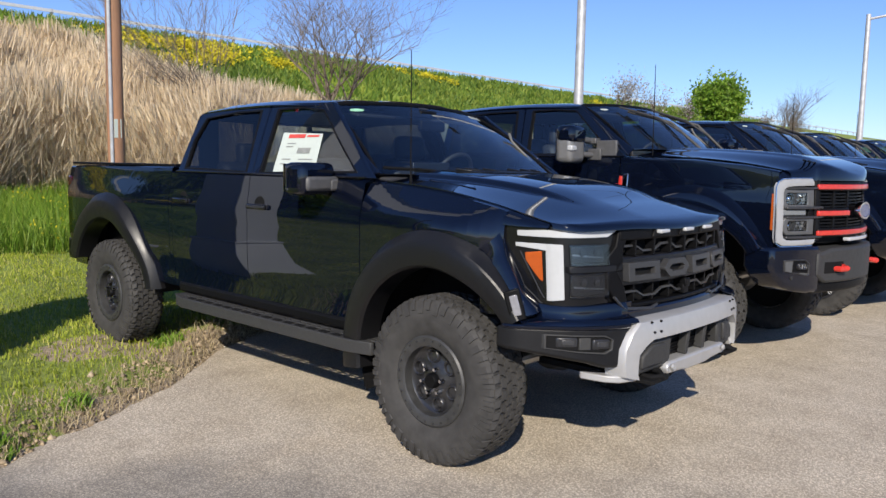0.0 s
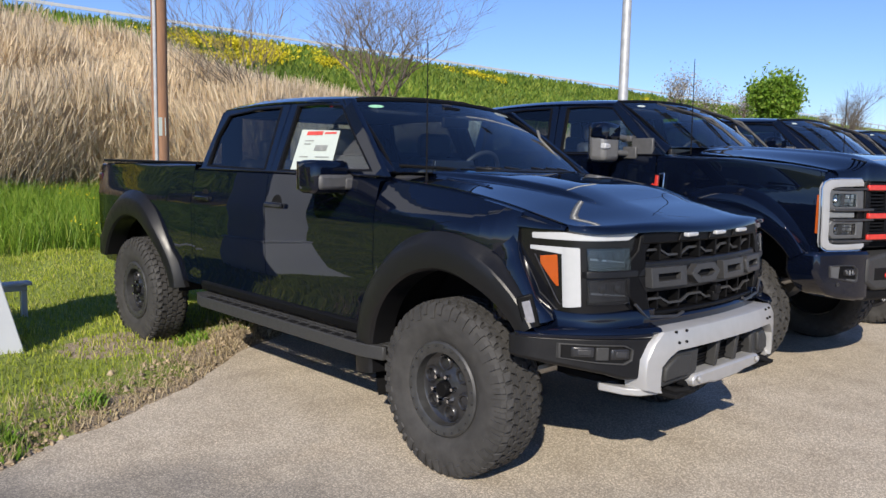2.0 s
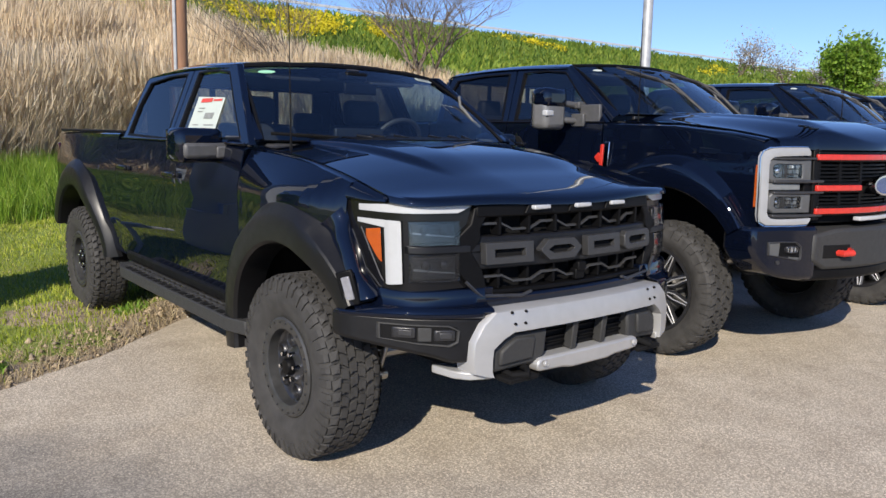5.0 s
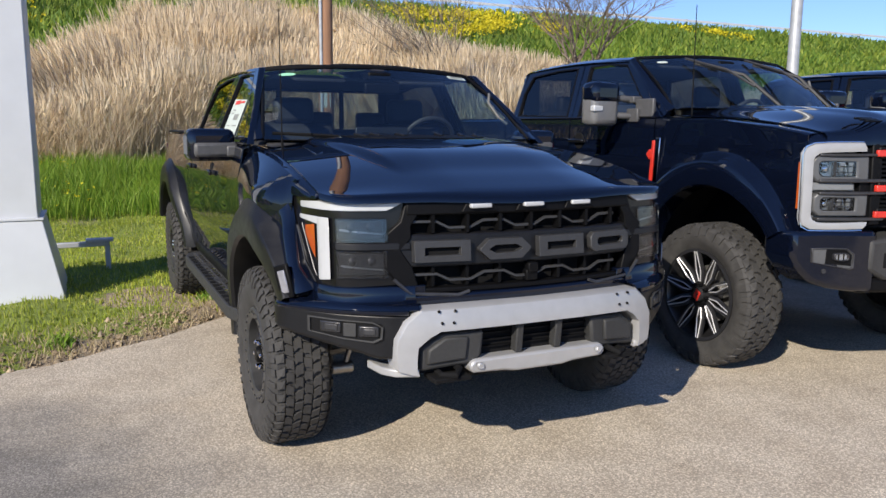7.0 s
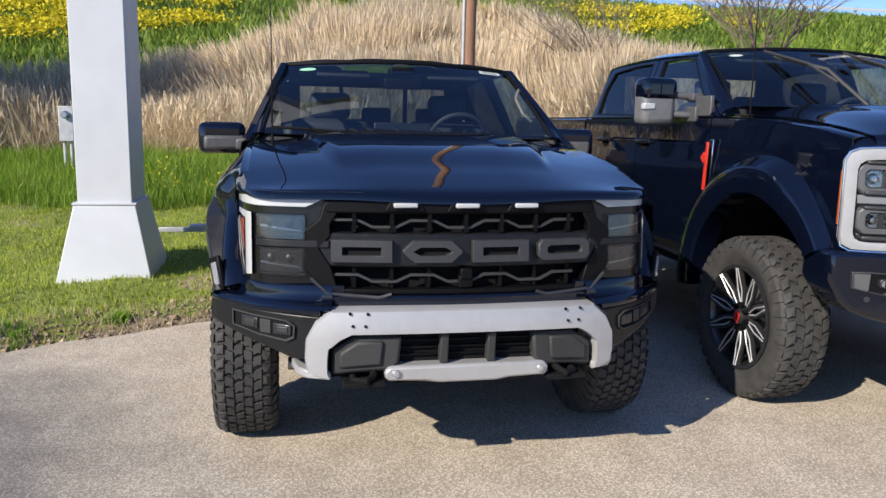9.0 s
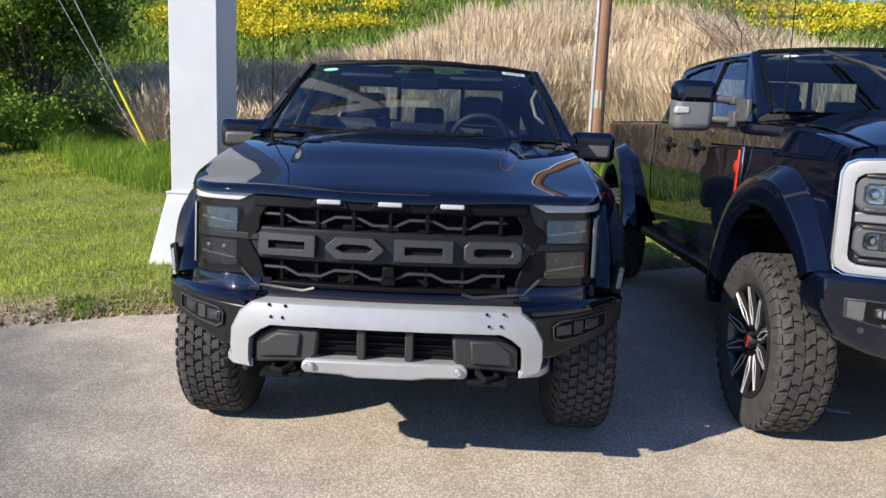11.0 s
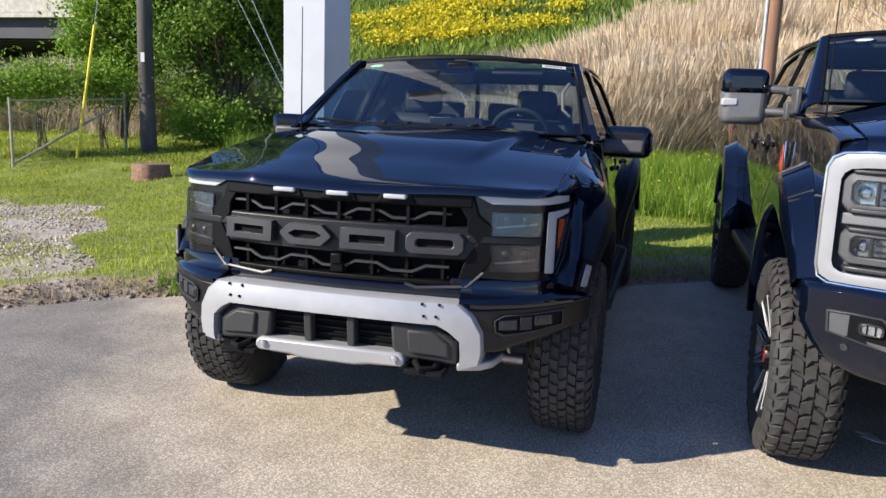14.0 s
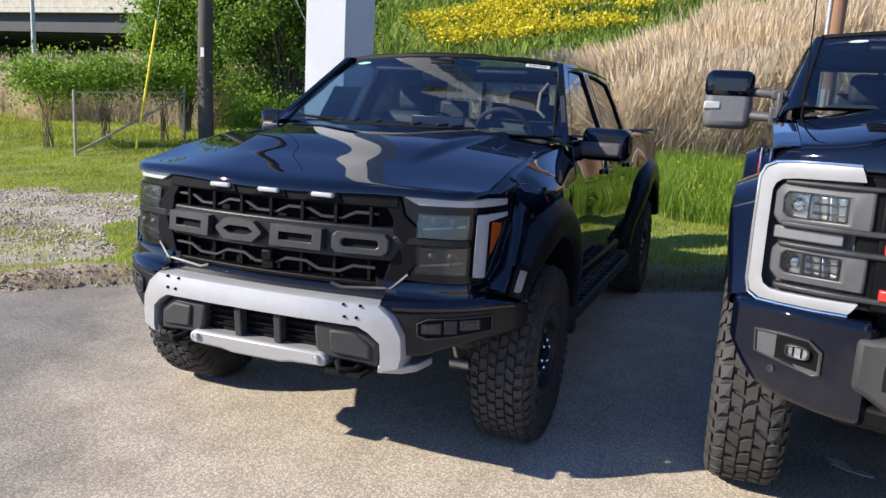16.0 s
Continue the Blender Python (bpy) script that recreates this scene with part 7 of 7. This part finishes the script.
        # bumper end, lamp pocket
        bu = band("bumper_end", M_PAINT, s, 0.04, 0.60, 1.058, lambda u: table(u, (0.60, 0.63), (0.74, 0.638), (0.86, 0.655), (0.96, 0.69), (1.02, 0.76), (1.058, 0.84)), lambda u: table(u, (0.42, 0.985), (0.9, 0.995), (1.058, 0.985)), 0.22, t, 0.03, "gloss black bumper", 18)
        pk = [(0.977, 0.893), (0.90, 0.897), (0.80, 0.895), (0.757, 0.862), (0.757, 0.780), (0.775, 0.771), (0.86, 0.787), (0.972, 0.810)]
        cu, cz = 0.868, 0.837
        mesh_object("fog_pocket", *prism([(cu + (a - cu) * 0.95, cz + (b - cz) * 0.92) for a, b in pk], at_front(0.044, s), 0.012), M_HOUSING, bu, "grey lamp pocket panel")
        mesh_object("pocket_edge", *ring(pk, [(cu + (a - cu) * 0.93, cz + (b - cz) * 0.88) for a, b in pk], at_front(0.052, s), 0.016), M_GUN, bu, "bright pocket edge", bevel=0.004)
        rc = [(0.902, 0.888), (0.805, 0.886), (0.770, 0.858), (0.770, 0.792), (0.902, 0.806)]
        mesh_object("fog_recess", *prism(rc, at_front(0.047, s), 0.010), M_TRIM, bu)
        fo = [(0.835 + 0.040 * math.copysign(abs(math.cos(a)) ** 0.6, math.cos(a)), 0.846 + 0.024 * math.copysign(abs(math.sin(a)) ** 0.6, math.sin(a))) for a in span(0, 2 * math.pi, 21)[:-1]]
        fg = mesh_object("fog_lamp", *ring(fo, [(0.835 + (a - 0.835) * 0.80, 0.846 + (b - 0.846) * 0.72) for a, b in fo], at_front(0.064, s), 0.03), M_RIM, bu, "small dark fog lamp", bevel=0.004)
        mesh_object("fog_lens", *prism([(0.835 + (a - 0.835) * 0.82, 0.846 + (b - 0.846) * 0.75) for a, b in fo], at_front(0.054, s), 0.012), M_CLEARGREY, fg)
        for u in (0.822, 0.848):
            mesh_object("fog_rib", *box(xf(u) + 0.056, s * u, 0.846, 0.008, 0.003, 0.034), M_DARK, fg)
        mesh_object("parking_sensor", *moved(lathe([(0, 0.002), (0.008, 0.002), (0.009, 0.006), (0.013, 0.006), (0.014, 0.0), (0.014, -0.006)], 18, "x"), pose(xf(0.907) + 0.042, s * 0.907, 0.760, 0, 0, s * 24)), M_GUN, bu)
        mesh_object("tow_hook", *tube([(0.86, s * 0.37, 0.82), (0.98, s * 0.37, 0.82), (1.01, s * 0.41, 0.815), (0.98, s * 0.46, 0.81), (0.86, s * 0.46, 0.81)], 0.022, 8), M_RED, t, "red tow hook")
        mesh_object("tail_lamp", *box(-5.12, s * 0.92, 1.34, 0.07, 0.12, 0.46), M_REDLENS, t, "dark red tail lamp", bevel=0.015)
        mesh_object("bed_rail_cap", *box(-3.98, s * 0.90, 1.64, 2.26, 0.09, 0.02), M_TRIM, t, bevel=0.008)
        mesh_object("bed_inner_side", *box(-3.98, s * 0.83, 1.31, 2.24, 0.04, 0.62), M_TRIM, t)
    mesh_object("bed_floor", *box(-3.98, 0, 1.0, 2.3, 1.7, 0.05), M_TRIM, t)
    mesh_object("bed_front_wall", *box(-2.87, 0, 1.31, 0.05, 1.72, 0.62), M_PAINT, t)
    mesh_object("tailgate", *box(-5.11, 0, 1.31, 0.07, 1.68, 0.62), M_PAINT, t, bevel=0.02)
    mesh_object("rear_bumper", *box(-5.2, 0, 0.86, 0.2, 1.95, 0.2), M_FLARE, t, bevel=0.03)
    # bonnet
    def hz(x, y):
        h = abs(y)
        mid = curve(x, (-0.7, 1.72), (0.0, 1.70), (0.5, 1.665), (0.75, 1.625), (0.86, 1.585), (0.93, 1.53), (0.97, 1.47))
        out = curve(x, (-0.7, 1.655), (0.0, 1.635), (0.4, 1.595), (0.68, 1.545), (0.8, 1.51))
        z = mid + (out - mid) * smooth(0.45, 0.95, h)
        z += 0.018 * (1 - smooth(0.42, 0.52, h)) * smooth(0.85, 0.6, x)
        return z
    rows = []
    for q in span(-1, 1, 49):
        y = q * 0.90
        x0, x1 = -0.42 - 0.14 * q * q, xf(y) - 0.035
        col = [(x0 + (x1 - x0) * k, y, max(1.505, hz(x0 + (x1 - x0) * k, y))) for k in span(0, 1, 32)]
        xe, ye, ze = col[-1]
        col += [(xe + 0.018, ye, ze - 0.02), (xe + 0.022, ye, min(ze - 0.03, 1.48)), (xe - 0.02, ye, 1.47)]
        rows.append(col)
    hood = mesh_object("bonnet", *sheet(rows), M_PAINT, t, smooth=50, solid=0.006)
    for s in (-1, 1):
        for k in range(3):
            x = 0.70 + k * 0.035
            mesh_object("bonnet_vent", *moved(box(0, 0, 0, 0.014, 0.34, 0.012), pose(x, s * 0.55, hz(x, 0.55) + 0.004, 0, 20, s * -12)), M_TRIM, hood, bevel=0.003)
    mesh_object("cowl", *sheet([[(x - 0.14 * q * q, q * 0.86, z) for x, z in ((-0.60, 1.705), (-0.48, 1.695), (-0.36, 1.71))] for q in span(-1, 1, 15)]), M_TRIM, t, "black plastic cowl")
    # wipers standing off the glass
    for b, e in (((-0.345, -0.08, 1.72), (-0.94, -0.38, 2.065)), ((-0.36, 0.45, 1.72), (-0.95, 0.24, 2.075))):
        b, e = Vector(b), Vector(e)
        w = mesh_object("wiper", *tube([b, b.lerp(e, 0.5) + Vector((0.06, 0, 0.07)), e], 0.013, 6), M_PAD, t, "raised wiper arm")
        side = Vector((0.05, -0.30, -0.02))
        mesh_object("wiper_blade", *tube([b.lerp(e, 0.30) + Vector((0.05, -0.06, 0.05)), b.lerp(e, 0.65) + Vector((0.06, -0.04, 0.06)), e + (e - b) * 0.12], 0.010, 6), M_GUN, w)
    # plain boxes coloured as the shade inside the nose and under the floor
    mesh_object("engine_bay_fill", *box(0.1, 0, 1.10, 1.3, 1.14, 0.62), M_DARK, t)
    mesh_object("under_cab_fill", *box(-1.7, 0, 0.82, 2.1, 1.6, 0.10), M_DARK, t)
    mesh_object("inner_nose_fill", *box(0.60, 0, 1.15, 0.3, 1.2, 0.62), M_DARK, t)
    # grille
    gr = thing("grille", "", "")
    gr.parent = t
    # dark backing: shade between the slats put into its colour
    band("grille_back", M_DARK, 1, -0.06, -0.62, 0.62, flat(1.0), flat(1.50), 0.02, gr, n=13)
    band("grille_surround", M_TRIM, 1, 0.0, -0.62, 0.62, flat(1.475), flat(1.515), 0.06, gr, 0.008, n=13)
    for z in (1.435, 1.235, 1.085):
        for s in (-1, 1):
            a, b = (0.24, 0.60) if z == 1.235 else (0.0, 0.60)
            band("grille_bar", M_TRIM, s, 0.012, a, b, flat(z - 0.034), flat(z + 0.034), 0.06, gr, 0.008)
            band("red_bar", M_RED, s, 0.020, a + 0.0, b + 0.02, flat(z - 0.022), flat(z + 0.016), 0.03, gr, 0.006, "red painted grille bar")
    for z in (1.38, 1.355, 1.33, 1.305, 1.28, 1.18, 1.155, 1.13):
        band("grille_slat", M_TRIM, 1, -0.02, -0.60, 0.60, flat(z - 0.006), flat(z + 0.006), 0.03, gr, n=9)
    for s in (-1, 1):
        band("grille_end", M_TRIM, s, 0.006, 0.575, 0.64, flat(1.02), flat(1.49), 0.06, gr, 0.008, n=4)
        for u in (0.2, 0.4):
            band("grille_strut", M_TRIM, s, -0.012, u - 0.012, u + 0.012, flat(1.05), flat(1.47), 0.05, gr, n=3)
    em = mesh_object("oval_emblem", *prism([(0.135 * math.cos(a), 1.245 + 0.058 * math.sin(a)) for a in span(0, 2 * math.pi, 29)[:-1]], at_front(0.045), 0.04), M_BLUETAG, gr, "plain blue oval emblem", bevel=0.008)
    mesh_object("emblem_rim", *ring([(0.147 * math.cos(a), 1.245 + 0.068 * math.sin(a)) for a in span(0, 2 * math.pi, 29)[:-1]], [(0.131 * math.cos(a), 1.245 + 0.054 * math.sin(a)) for a in span(0, 2 * math.pi, 29)[:-1]], at_front(0.048), 0.04), M_CHROME, em)
    band("light_bar", M_WHITE, 1, 0.03, -0.25, 0.25, flat(1.012), flat(1.04), 0.05, gr, 0.006, "slim white light bar")
    # bumper middle
    bm_ = band("bumper_middle", M_PAD, 1, 0.055, -0.665, 0.665, lambda u: 0.70 + 0.06 * smooth(0.55, 0.66, abs(u)), lambda u: 0.94 + 0.03 * smooth(0.62, 0.45, abs(u)), 0.2, t, 0.022, "grey-black bumper middle", 25)
    # thin near-black plates paint shaded openings onto the uncut bumper face
    band("bumper_opening_shade", M_DARK, 1, 0.054, -0.30, 0.30, flat(0.735), flat(0.88), 0.02, bm_, 0.004)
    for s in (-1, 1):
        band("bumper_recess_shade", M_DARK, s, 0.058, 0.36, 0.58, flat(0.775), flat(0.865), 0.02, bm_, 0.006)
    band("bumper_lip", M_TRIM, 1, 0.03, -0.70, 0.70, flat(0.625), flat(0.71), 0.25, bm_, 0.02, n=17)
    cab(t, dict(belt=1.635, rail=2.10, yb=0.975, yt=0.80, sill=0.95, floor=0.90, rear=-2.78, roof=2.165, dash=-0.70, seat1=-1.35, seat2=-2.25,
                ro=[(-2.72, 1.62), (-2.73, 1.88), (-2.685, 2.068), (-2.2, 2.10), (-1.80, 2.105), (-1.732, 1.62)],
                ri=[(-2.63, 1.67), (-2.66, 1.88), (-2.595, 2.034), (-2.2, 2.066), (-1.87, 2.07), (-1.79, 1.655)],
                fo=[(-1.722, 1.62), (-1.79, 2.105), (-1.5, 2.105), (-1.16, 2.095), (-0.88, 1.86), (-0.60, 1.645)],
                fi=[(-1.645, 1.655), (-1.70, 2.07), (-1.45, 2.075), (-1.21, 2.055), (-0.98, 1.86), (-0.74, 1.665)],
                pillar_out=((-0.59, 0.955, 1.648), (-1.19, 0.806, 2.078)), pillar_in=((-0.60, 0.865, 1.702), (-1.18, 0.77, 2.10)),
                ws_base=(-0.46, 0.862, 1.70), ws_sweep=0.14, ws_top=(-1.08, 0.77, 2.135)))
    def on_screen(k, h, off):
        b = Vector((-0.46 - 0.14 * k * k, k * 0.862, 1.70))
        u = Vector((-1.08 - 0.10 * k * k, k * 0.77, 2.135 - 0.03 * k * k))
        return b.lerp(u, h) + Vector((0.5, 0, 0.86)) * (0.025 * math.sin(math.pi * h) + off)
    mesh_object("inspection_sticker", *prism([(-0.77 + 0.06 * math.cos(a), 0.87 + 0.022 * math.sin(a)) for a in span(0, 2 * math.pi, 13)[:-1]], lambda u, v, w: tuple(on_screen(u, v, 0.001 + w)), 0.001), M_PAPER, t, "white oval sticker")
    mesh_object("antenna", *tube([(-0.42, -0.86, 1.64), (-0.43, -0.86, 2.40)], [0.005, 0.0025], 6), M_DARK, t)
    chassis(t, 0.80, (0.0, WB), 0.72, -4.9, 0.8)
    for x in (0.0, WB):
        lifted_wheel(t, pose(x - 0.04, -0.945, ZA, 0, random.uniform(0, 60), 0))
        lifted_wheel(t, pose(x - 0.04, 0.945, ZA, 0, random.uniform(0, 60), 180))
    return t


duty = heavy_duty()
for k, (x, y, turn, label) in enumerate(((-2.62, 9.85, 0.4, "glossy black lifted pickup parked beside another"), (-2.78, 12.95, -0.3, "black lifted pickup further along the row"), (-2.70, 16.0, 0.2, "black lifted pickup at the far end of the row"))):
    tagged(copy_thing(duty, pose(x, y, 0, 0, 0, turn)), label)

# small thin white marks on the pavement
for k, (x, y, a, n) in enumerate(((-3.08, 6.31, 40, 0.12), (-3.02, 6.34, 60, 0.15), (-3.00, 6.41, 55, 0.10))):
    fl = mesh_object("pale_mark", *moved(prism([(-n / 2, -0.02), (n * 0.1, -0.028), (n / 2, -0.012), (n * 0.45, 0.016), (-n * 0.2, 0.024)], lambda u, v, w: (u, v, 0.004 + w), 0.002), pose(x, y, 0, 0, 0, a)), M_PALE_MARK)
    tagged(fl, "small irregular white mark on pavement", "paint mark", "paint flakes")
